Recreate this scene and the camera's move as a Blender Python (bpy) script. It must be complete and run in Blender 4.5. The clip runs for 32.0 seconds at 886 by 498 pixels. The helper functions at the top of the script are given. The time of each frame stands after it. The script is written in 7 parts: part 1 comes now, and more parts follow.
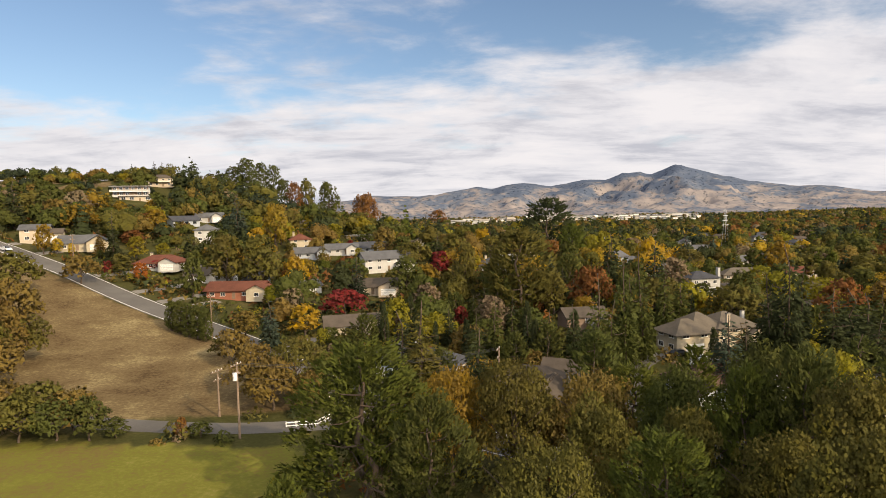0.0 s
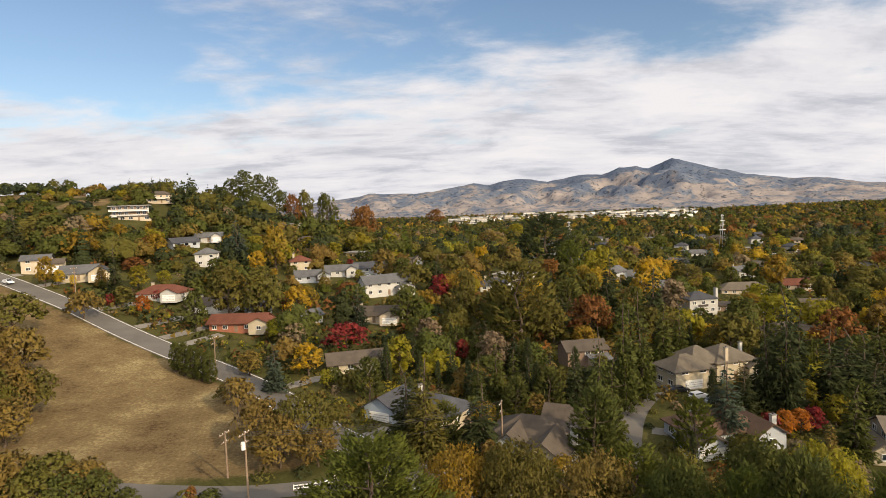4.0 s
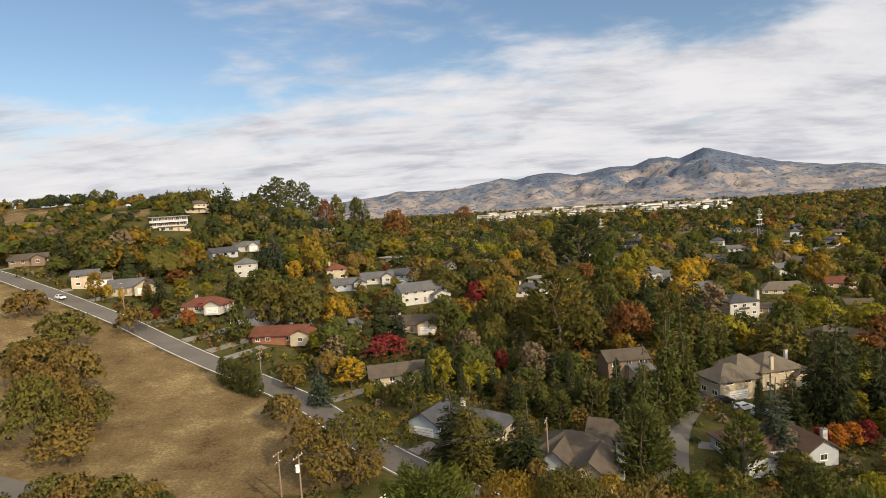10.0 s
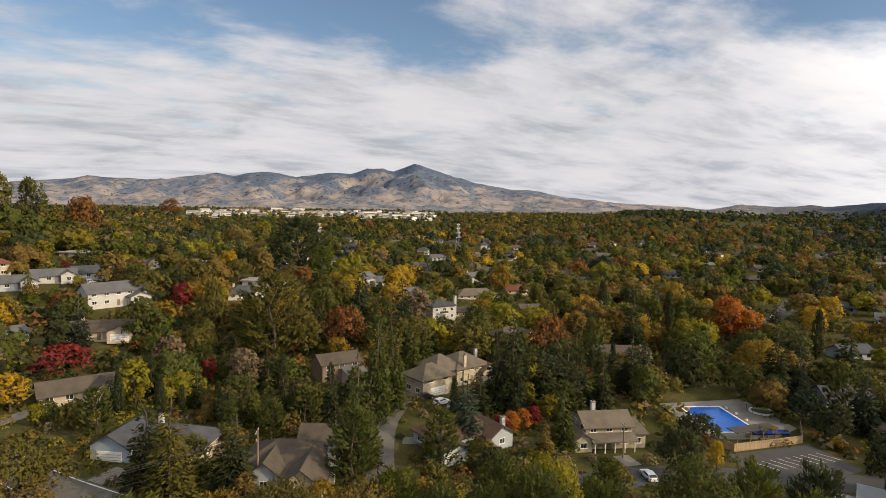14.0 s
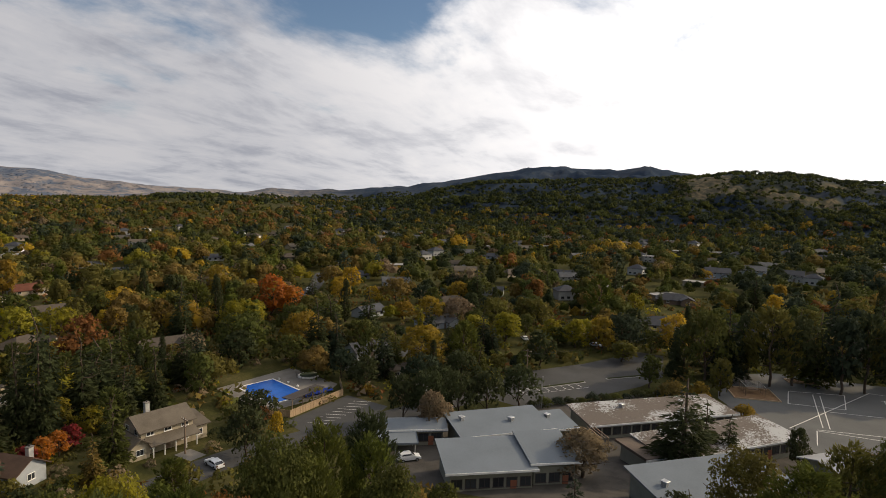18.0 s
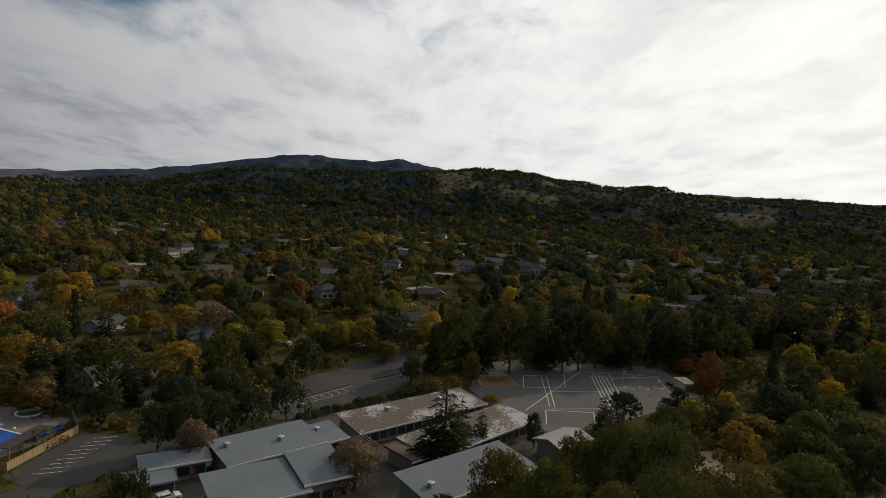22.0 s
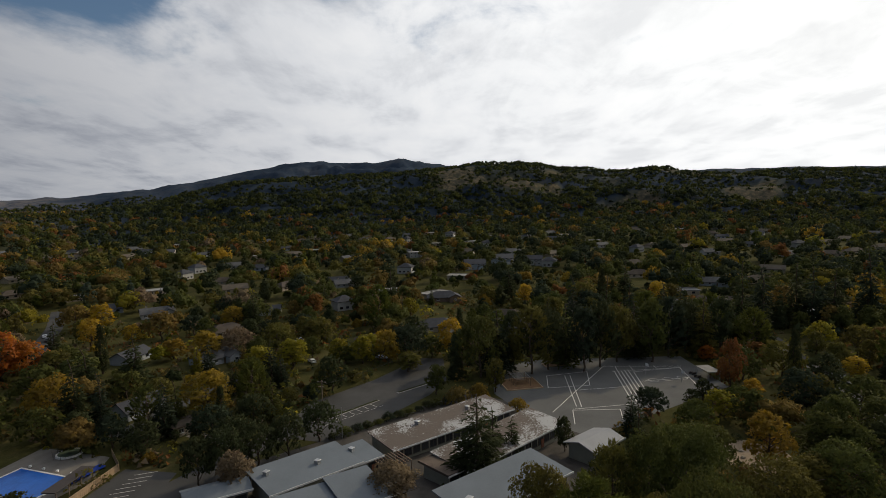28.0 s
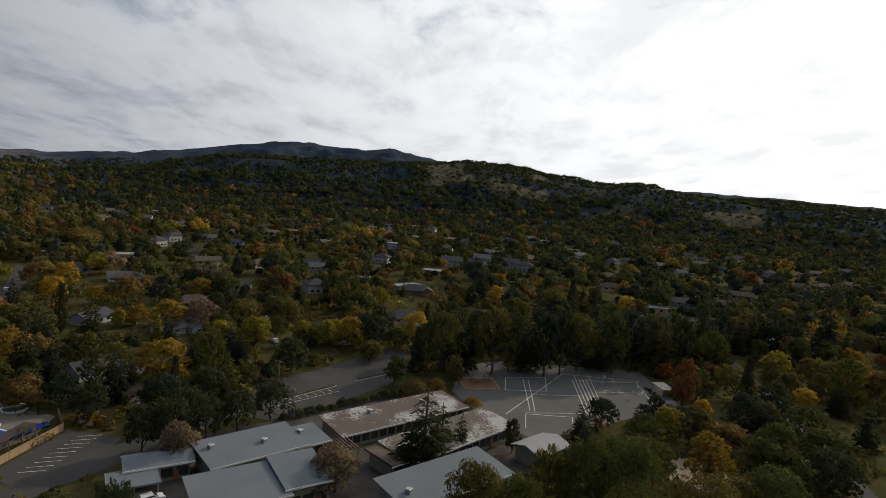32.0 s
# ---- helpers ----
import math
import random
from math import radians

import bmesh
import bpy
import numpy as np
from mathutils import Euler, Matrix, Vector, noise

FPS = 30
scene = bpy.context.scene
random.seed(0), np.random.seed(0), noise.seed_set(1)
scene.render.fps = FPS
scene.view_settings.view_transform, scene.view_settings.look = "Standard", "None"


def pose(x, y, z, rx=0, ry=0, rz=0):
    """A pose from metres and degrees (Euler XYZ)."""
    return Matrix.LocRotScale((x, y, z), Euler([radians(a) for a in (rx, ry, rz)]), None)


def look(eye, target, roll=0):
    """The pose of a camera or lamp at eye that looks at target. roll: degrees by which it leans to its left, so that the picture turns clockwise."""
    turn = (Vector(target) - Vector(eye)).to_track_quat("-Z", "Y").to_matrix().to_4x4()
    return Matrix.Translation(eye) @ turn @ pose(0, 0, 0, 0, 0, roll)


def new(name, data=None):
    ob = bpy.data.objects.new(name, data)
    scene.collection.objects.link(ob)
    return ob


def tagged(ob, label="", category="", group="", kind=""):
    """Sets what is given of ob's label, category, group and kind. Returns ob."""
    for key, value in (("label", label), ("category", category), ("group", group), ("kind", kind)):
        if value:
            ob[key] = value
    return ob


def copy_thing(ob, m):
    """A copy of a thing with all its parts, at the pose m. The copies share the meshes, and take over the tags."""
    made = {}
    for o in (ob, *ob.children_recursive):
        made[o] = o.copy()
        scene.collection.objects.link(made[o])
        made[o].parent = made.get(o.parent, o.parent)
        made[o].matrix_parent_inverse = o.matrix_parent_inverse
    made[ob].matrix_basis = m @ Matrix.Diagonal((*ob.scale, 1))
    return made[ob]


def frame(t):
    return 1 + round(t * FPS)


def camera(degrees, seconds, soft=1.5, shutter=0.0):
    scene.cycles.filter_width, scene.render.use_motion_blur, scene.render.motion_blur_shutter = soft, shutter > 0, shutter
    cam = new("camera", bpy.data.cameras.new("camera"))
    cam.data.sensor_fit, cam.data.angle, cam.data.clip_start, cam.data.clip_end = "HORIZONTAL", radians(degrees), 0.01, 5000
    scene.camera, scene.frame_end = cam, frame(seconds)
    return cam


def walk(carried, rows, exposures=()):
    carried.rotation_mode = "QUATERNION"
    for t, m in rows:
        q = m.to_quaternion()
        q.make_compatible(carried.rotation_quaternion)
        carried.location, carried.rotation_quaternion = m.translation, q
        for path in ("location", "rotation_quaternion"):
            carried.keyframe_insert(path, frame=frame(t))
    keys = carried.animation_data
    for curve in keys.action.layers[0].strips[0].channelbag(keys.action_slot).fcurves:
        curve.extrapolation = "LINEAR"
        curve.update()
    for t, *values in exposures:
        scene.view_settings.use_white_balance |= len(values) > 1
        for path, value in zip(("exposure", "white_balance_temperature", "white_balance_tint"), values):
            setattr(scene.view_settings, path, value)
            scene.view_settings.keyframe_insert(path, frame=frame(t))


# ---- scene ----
# camera: seconds, x, y, z, heading (degrees to the right of +y), pitch, lean
PATH = [
    (0, 2.09, 1.41, 36.67, 2.59, -3.52, -1.36),
    (0.5, 1.93, 1.34, 38.32, 2.73, -3.59, -0.99),
    (1, 1.93, 1.25, 39.75, 2.81, -3.66, -0.98),
    (1.5, 1.92, 1.17, 41.08, 2.85, -3.72, -1.35),
    (2, 1.83, 1.13, 42.44, 2.93, -3.79, -1.75),
    (2.5, 1.79, 1.10, 43.81, 2.98, -3.88, -2.62),
    (3, 1.79, 0.98, 45.02, 3.07, -3.95, -2.52),
    (3.5, 1.80, 0.88, 46.35, 3.15, -3.98, -2.33),
    (5.5, 1.35, 0.09, 50.71, 0.05, -3.91, -0.55),
    (6, 1.45, -0.02, 51.77, -0.30, -3.94, 1.06),
    (6.5, 1.25, 0.02, 52.10, -0.16, -3.96, 1.83),
    (7, 1.06, 0.02, 52.06, -0.20, -4.02, -0.46),
    (7.5, 1.01, -0.04, 52.02, -0.25, -4.07, -2.35),
    (8, 0.99, -0.07, 52.12, -0.05, -4.10, 0.12),
    (8.5, 0.43, -0.03, 51.99, 0.35, -4.04, 4.28),
    (9, 0.00, 0.00, 52.00, 0.39, -4.07, 3.90),
    (9.5, -0.42, -0.09, 51.97, 0.04, -4.16, -2.88),
    (10, -0.52, -0.08, 52.14, 0.02, -4.24, -3.59),
    (10.5, -0.71, -0.12, 52.16, 0.14, -4.30, -2.78),
    (11, -0.96, -0.03, 52.31, 0.26, -4.35, -2.05),
    (11.5, -1.04, 0.31, 52.17, 0.12, -4.32, -5.38),
    (12, -0.65, 0.58, 52.16, 0.29, -4.41, -9.05),
    (12.5, -0.08, 0.80, 52.23, 2.21, -4.46, -0.43),
    (13, -0.10, 0.83, 52.22, 12.46, -4.62, 0.88),
    (13.5, -0.71, 1.15, 52.32, 21.47, -4.71, 1.29),
    (15.5, -1.18, 2.62, 52.06, 40.29, -4.51, -0.83),
    (16, -1.31, 2.97, 51.85, 48.74, -4.78, -0.50),
    (16.5, -1.41, 3.46, 51.68, 54.52, -4.76, -0.04),
    (17, -1.47, 3.83, 51.79, 58.85, -4.86, 0.63),
    (17.5, -1.57, 4.03, 52.09, 63.38, -4.94, 1.19),
    (18, -1.71, 4.53, 52.37, 69.68, -5.05, 1.66),
    (18.5, -1.95, 4.94, 52.92, 75.55, -5.23, 1.64),
    (19, -2.14, 5.22, 53.32, 80.74, -5.18, 2.34),
    (19.5, -2.16, 5.62, 53.84, 87.03, -5.23, 2.92),
    (20, -2.20, 6.36, 54.44, 91.68, -5.36, 3.56),
    (20.5, -2.08, 6.66, 55.02, 92.60, -5.27, 3.69),
    (21, -2.08, 6.74, 55.84, 92.71, -5.26, 3.40),
    (21.5, -2.12, 6.95, 56.82, 92.83, -5.23, 3.33),
    (22, -2.18, 7.12, 57.95, 92.95, -5.22, 3.16),
    (22.5, -2.60, 7.40, 59.16, 92.10, -5.29, 2.60),
    (23, -2.96, 7.60, 60.24, 90.95, -5.25, 2.22),
    (23.5, -3.13, 7.51, 61.38, 90.08, -5.25, 2.17),
    (24, -3.21, 7.66, 62.03, 90.78, -5.26, 3.96),
    (24.5, -3.21, 7.91, 62.17, 91.16, -5.27, 6.20),
    (25, -3.17, 8.11, 62.19, 91.24, -5.33, 5.44),
    (25.5, -3.30, 8.29, 62.17, 91.26, -5.38, 2.21),
    (27.5, -3.23, 9.37, 62.35, 92.49, -5.57, 5.08),
    (28, -3.36, 9.36, 62.49, 92.22, -5.69, -1.52),
    (28.5, -3.54, 8.94, 62.44, 91.98, -5.72, -5.62),
    (29, -3.60, 8.54, 62.46, 92.16, -5.82, -3.95),
    (29.5, -3.54, 7.99, 62.47, 92.36, -5.89, -2.95),
    (30, -3.55, 7.36, 62.37, 92.56, -5.94, -1.98),
    (30.5, -3.61, 7.01, 62.27, 93.52, -5.95, 4.89),
    (31, -3.74, 6.90, 62.26, 93.89, -5.96, 6.67),
    (31.5, -3.94, 6.63, 62.28, 93.84, -6.07, 5.76),
    (32, -4.14, 6.25, 62.39, 93.95, -6.10, 4.61),
]


def aimed(x, y, z, heading, pitch, lean):
    a, b = radians(heading), radians(pitch)
    way = Vector((math.sin(a) * math.cos(b), math.cos(a) * math.cos(b), math.sin(b)))
    eye = Vector((x, y, z))
    return look(eye, eye + way * 100, lean)


EXPOSE = [(0, 0.46, 6700, 13), (9, 0.42, 6620, 11), (12.5, 0.28, 6600, 11), (15.5, 0.12, 6550, 12), (17, -0.06, 6500, 12), (19, -0.32, 6450, 12), (20.5, -0.64, 6400, 11), (22, -0.9, 6300, 10), (26, -0.86, 6150, 10), (32, -0.74, 6100, 10)]
cam = camera(73.5, 32.0, soft=0.8)
walk(cam, [(r[0], aimed(*r[1:])) for r in PATH], EXPOSE)

# ---- world and sun ----
SUN_AZ, SUN_EL = 138.0, 27.0
SUN_WAY = Vector((math.sin(radians(SUN_AZ)) * math.cos(radians(SUN_EL)), math.cos(radians(SUN_AZ)) * math.cos(radians(SUN_EL)), math.sin(radians(SUN_EL))))
sun_data = bpy.data.lights.new("sun", "SUN")
sun_data.energy, sun_data.angle, sun_data.color = 3.3, radians(0.8), (1.0, 0.82, 0.55)
sun = new("sun", sun_data)
sun.matrix_world = look(SUN_WAY * 500, (0, 0, 0))


class Nodes:
    """A short way to write node trees."""

    def __init__(self, tree):
        self.tree = tree
        tree.nodes.clear()

    def add(self, kind, inputs=(), operation=None, interpolation=None):
        n = self.tree.nodes.new(kind)
        if operation:
            n.operation = operation
        if interpolation:
            n.interpolation_type = interpolation
        for k, v in dict(inputs).items():
            if isinstance(v, bpy.types.NodeSocket):
                self.tree.links.new(v, n.inputs[k])
            else:
                n.inputs[k].default_value = v
        return n

    def math(self, op, a, b=0.0, clamp=False):
        n = self.add("ShaderNodeMath", {0: a, 1: b}, operation=op)
        n.use_clamp = clamp
        return n.outputs[0]

    def ramp(self, fac, stops):
        n = self.add("ShaderNodeValToRGB", {"Fac": fac})
        el = n.color_ramp.elements
        while len(el) < len(stops):
            el.new(0.5)
        for e, (p, c) in zip(el, stops):
            e.position, e.color = p, (*c, 1) if len(c) == 3 else c
        return n.outputs["Color"]

    def mix(self, fac, a, b, mode="MIX"):
        n = self.add("ShaderNodeMix")
        n.data_type, n.blend_type = "RGBA", mode
        for k, v in ((0, fac), (6, a), (7, b)):
            if isinstance(v, bpy.types.NodeSocket):
                self.tree.links.new(v, n.inputs[k])
            else:
                n.inputs[k].default_value = v if k == 0 or len(v) == 4 else (*v, 1)
        return n.outputs[2]

    def noise(self, vec, scale, detail=4.0, rough=0.55, dist=0.0):
        return self.add("ShaderNodeTexNoise", {"Vector": vec, "Scale": scale, "Detail": detail, "Roughness": rough, "Distortion": dist}).outputs["Fac"]


def make_sky():
    w = bpy.data.worlds.new("sky")
    scene.world = w
    w.use_nodes = True
    n = Nodes(w.node_tree)
    sky = n.add("ShaderNodeTexSky")
    sky.sky_type, sky.sun_disc, sky.sun_elevation, sky.sun_rotation = "NISHITA", False, radians(SUN_EL), radians(SUN_AZ)
    sky.altitude, sky.air_density, sky.dust_density, sky.ozone_density = 50, 1.0, 0.6, 1.5
    d = n.add("ShaderNodeTexCoord").outputs["Generated"]
    sep = n.add("ShaderNodeSeparateXYZ", {0: d})
    up = n.math("MAXIMUM", sep.outputs[2], 0.0)
    k = n.math("DIVIDE", 1.0, n.math("ADD", up, 0.17))
    flat = n.add("ShaderNodeVectorMath", {0: d, 3: k}, operation="SCALE").outputs[0]
    # broken high cloud: stretched noise on a flat layer
    turned = n.add("ShaderNodeMapping", {"Vector": flat, "Rotation": (0, 0, radians(20)), "Scale": (0.8, 1.1, 0.0)}).outputs[0]
    broad = n.noise(turned, 0.6, 3.0, 0.5, 0.4)
    fine = n.noise(turned, 2.2, 8.0, 0.60, 0.2)
    cover = n.math("ADD", n.math("MULTIPLY", broad, 0.5), n.math("MULTIPLY", fine, 0.62))
    # gaps of clear sky
    for az, el, size, deep in ((-30, 14, 0.15, 0.26), (17, 19, 0.16, 0.22), (-6, 30, 0.26, 0.14), (60, 19, 0.16, 0.26), (-70, 28, 0.4, 0.2), (28, 15, 0.10, 0.10)):
        a2, e2 = radians(az), radians(el)
        c = n.add("ShaderNodeVectorMath", {0: d, 1: (math.sin(a2) * math.cos(e2), math.cos(a2) * math.cos(e2), math.sin(e2))}, operation="SUBTRACT").outputs[0]
        c = n.add("ShaderNodeVectorMath", {0: c, 1: (1, 1, 2.2)}, operation="MULTIPLY").outputs[0]
        dist = n.add("ShaderNodeVectorMath", {0: c}, operation="LENGTH").outputs["Value"]
        hole = n.add("ShaderNodeMapRange", {0: dist, 1: size * 1.5, 2: size * 0.2, 3: 0.0, 4: deep}, interpolation="SMOOTHSTEP").outputs[0]
        cover = n.math("SUBTRACT", cover, hole)
    # the layer closes towards the horizon and towards the sun
    toward = n.add("ShaderNodeVectorMath", {0: d, 1: tuple(SUN_WAY)}, operation="DOT_PRODUCT").outputs["Value"]
    low = n.add("ShaderNodeMapRange", {0: up, 1: 0.26, 2: 0.04, 3: 0.0, 4: 0.30}).outputs[0]
    cover = n.math("ADD", cover, n.math("ADD", low, n.math("MULTIPLY", toward, 0.12)))
    mask = n.add("ShaderNodeMapRange", {0: cover, 1: 0.44, 2: 0.66}, interpolation="SMOOTHSTEP").outputs[0]
    blue = n.mix(1.0, sky.outputs[0], (0.088, 0.092, 0.094), "MULTIPLY")
    glow = n.math("POWER", n.math("MAXIMUM", toward, 0.0), 1.75)
    streak = n.add("ShaderNodeMapping", {"Vector": flat, "Rotation": (0, 0, radians(52)), "Scale": (0.55, 2.4, 0.0)}).outputs[0]
    thick = n.math("ADD", n.math("MULTIPLY", n.noise(turned, 1.7, 6.0, 0.6, 0.3), 0.72), n.math("MULTIPLY", n.noise(streak, 1.9, 7.0, 0.62, 0.4), 0.28))
    shade = n.ramp(thick, [(0.40, (0.64, 0.635, 0.645)), (0.50, (0.57, 0.575, 0.60)), (0.61, (0.40, 0.415, 0.46))])
    bright = n.add("ShaderNodeVectorMath", {0: shade, 3: n.math("ADD", 1.0, n.math("MULTIPLY", glow, 2.35))}, operation="SCALE").outputs[0]
    warm = n.mix(n.math("MULTIPLY", glow, 0.6), bright, (1.95, 1.82, 1.53))
    col = n.mix(mask, blue, warm)
    bg = n.add("ShaderNodeBackground", {"Color": col, "Strength": 1.0})
    n.add("ShaderNodeOutputWorld", {"Surface": bg.outputs[0]})


make_sky()

# ---- materials ----
MATS = {}


def surface(name, colour, rough=0.8, var=0.18, scale=1.2, fine=14.0, bump=0.25, metal=0.0, per_piece=0.0, spec=0.15, stops=None, size=1.0):
    """A worn surface: colour broken up at two scales, with fine relief."""
    if name in MATS:
        return MATS[name]
    m = bpy.data.materials.new(name)
    m.use_nodes = True
    n = Nodes(m.node_tree)
    co = n.add("ShaderNodeTexCoord").outputs["Object"]
    a = n.noise(co, scale, 4.0, 0.6)
    b = n.noise(co, fine, 5.0, 0.65)
    f = n.math("ADD", n.math("MULTIPLY", a, 0.65), n.math("MULTIPLY", b, 0.35))
    dark = tuple(c * (1 - var * 1.6) for c in colour)
    light = tuple(min(1, c * (1 + var * 1.2)) for c in colour)
    col = n.ramp(f, stops or [(0.32, dark), (0.5, colour), (0.68, light)])
    if per_piece:
        r = n.add("ShaderNodeObjectInfo").outputs["Random"]
        col = n.mix(1.0, col, n.ramp(r, [(0, (1 - per_piece,) * 3), (1, (1 + per_piece * 0.6,) * 3)]), "MULTIPLY")
    bp = n.add("ShaderNodeBump", {"Height": f, "Strength": bump, "Distance": 0.05 * size})
    p = n.add("ShaderNodeBsdfPrincipled", {"Base Color": col, "Roughness": rough, "Metallic": metal, "Normal": bp.outputs[0], "Specular IOR Level": spec})
    n.add("ShaderNodeOutputMaterial", {"Surface": p.outputs[0]})
    MATS[name] = m
    return m


def leaf(name, colour, var=0.22, hue=0.03, thin=0.30):
    """Foliage: each tree, bough and spray of leaves differs; light passes through."""
    if name in MATS:
        return MATS[name]
    m = bpy.data.materials.new(name)
    m.use_nodes = True
    n = Nodes(m.node_tree)
    tone = n.add("ShaderNodeAttribute")
    tone.attribute_name = "tree_tone"
    tree = n.math("FRACT", n.math("ADD", n.add("ShaderNodeObjectInfo").outputs["Random"], tone.outputs["Fac"]))
    geo = n.add("ShaderNodeNewGeometry")
    spray = geo.outputs["Random Per Island"]
    co = n.add("ShaderNodeTexCoord").outputs["Object"]
    patch = n.noise(co, 0.16, 3.0)
    bough = n.noise(co, 0.9, 2.0)
    hsv = n.add("ShaderNodeHueSaturation", {"Color": (*colour, 1), "Fac": 1.0,
                "Hue": n.math("ADD", 0.5 - hue, n.math("MULTIPLY", n.math("ADD", n.math("MULTIPLY", tree, 0.45), n.math("MULTIPLY", patch, 0.55)), 2 * hue * 0.75)),
                "Saturation": n.math("ADD", 0.82, n.math("MULTIPLY", bough, 0.36)),
                "Value": n.math("ADD", 1.0 - var, n.math("MULTIPLY", n.math("ADD", n.math("ADD", spray, bough), n.math("MULTIPLY", n.math("ADD", tree, patch), 0.45)), var * 0.95))})
    # the bough's own roundness carries most of the shading
    way = n.add("ShaderNodeAttribute")
    way.attribute_name = "bough_way"
    turned = n.add("ShaderNodeVectorTransform", {"Vector": way.outputs["Vector"]})
    turned.vector_type, turned.convert_from, turned.convert_to = "VECTOR", "OBJECT", "WORLD"
    unit = n.add("ShaderNodeVectorMath", {0: turned.outputs[0]}, operation="NORMALIZE").outputs[0]
    both = n.add("ShaderNodeVectorMath", {0: n.add("ShaderNodeVectorMath", {0: unit, 3: 1.9}, operation="SCALE").outputs[0], 1: geo.outputs["Normal"]}, operation="ADD").outputs[0]
    nrm = n.add("ShaderNodeVectorMath", {0: both}, operation="NORMALIZE").outputs[0]
    dif = n.add("ShaderNodeBsdfPrincipled", {"Base Color": hsv.outputs[0], "Roughness": 0.85, "Specular IOR Level": 0.05, "Normal": nrm})
    tr = n.add("ShaderNodeBsdfTranslucent", {"Color": hsv.outputs[0]})
    mx = n.add("ShaderNodeMixShader", {0: thin, 1: dif.outputs[0], 2: tr.outputs[0]})
    n.add("ShaderNodeOutputMaterial", {"Surface": mx.outputs[0]})
    MATS[name] = m
    return m


LEAF = {
    "olive": leaf("olive_leaves", (0.104, 0.095, 0.022)),
    "green": leaf("green_leaves", (0.069, 0.078, 0.020)),
    "dark": leaf("dark_green_needles", (0.042, 0.051, 0.021), 0.24),
    "pine": leaf("pine_needles", (0.074, 0.086, 0.016)),
    "lime": leaf("yellow_green_leaves", (0.20, 0.18, 0.020), thin=0.4),
    "yellow": leaf("yellow_leaves", (0.38, 0.26, 0.028), 0.2, 0.02, 0.45),
    "gold": leaf("golden_leaves", (0.235, 0.162, 0.024), 0.2, 0.02, 0.42),
    "orange": leaf("orange_leaves", (0.34, 0.125, 0.024), 0.2, 0.02, 0.45),
    "rust": leaf("rust_brown_leaves", (0.165, 0.08, 0.024), 0.2, 0.02),
    "red": leaf("red_leaves", (0.160, 0.030, 0.024), 0.2, 0.015),
    "tan": leaf("dry_brown_leaves", (0.158, 0.112, 0.03), 0.2, 0.02),
    "grey": leaf("grey_brown_twigs", (0.17, 0.128, 0.074), 0.2, 0.02),
    "bay": leaf("dark_bay_leaves", (0.035, 0.046, 0.026), 0.14, 0.02),
    "blue": leaf("blue_green_needles", (0.056, 0.074, 0.05)),
}
BARK = surface("bark", (0.085, 0.062, 0.045), 0.95, 0.3, 2.0, 18, 0.6)
PALE_BARK = surface("pale_bark", (0.22, 0.19, 0.155), 0.9, 0.25, 1.5, 10, 0.4)
ASPHALT = surface("asphalt", (0.115, 0.105, 0.092), 0.92, 0.16, 0.12, 6, 0.2)
NEW_ASPHALT = surface("newer_asphalt", (0.064, 0.062, 0.059), 0.92, 0.18, 0.10, 5, 0.2)
COURT = surface("worn_court_asphalt", (0.118, 0.116, 0.110), 0.92, 0.16, 0.08, 4, 0.2)
CONCRETE = surface("concrete", (0.185, 0.168, 0.145), 0.9, 0.14, 0.4, 8, 0.2)
PAINT = surface("road_paint", (0.62, 0.60, 0.55), 0.8, 0.2, 1.5, 9, 0.1)


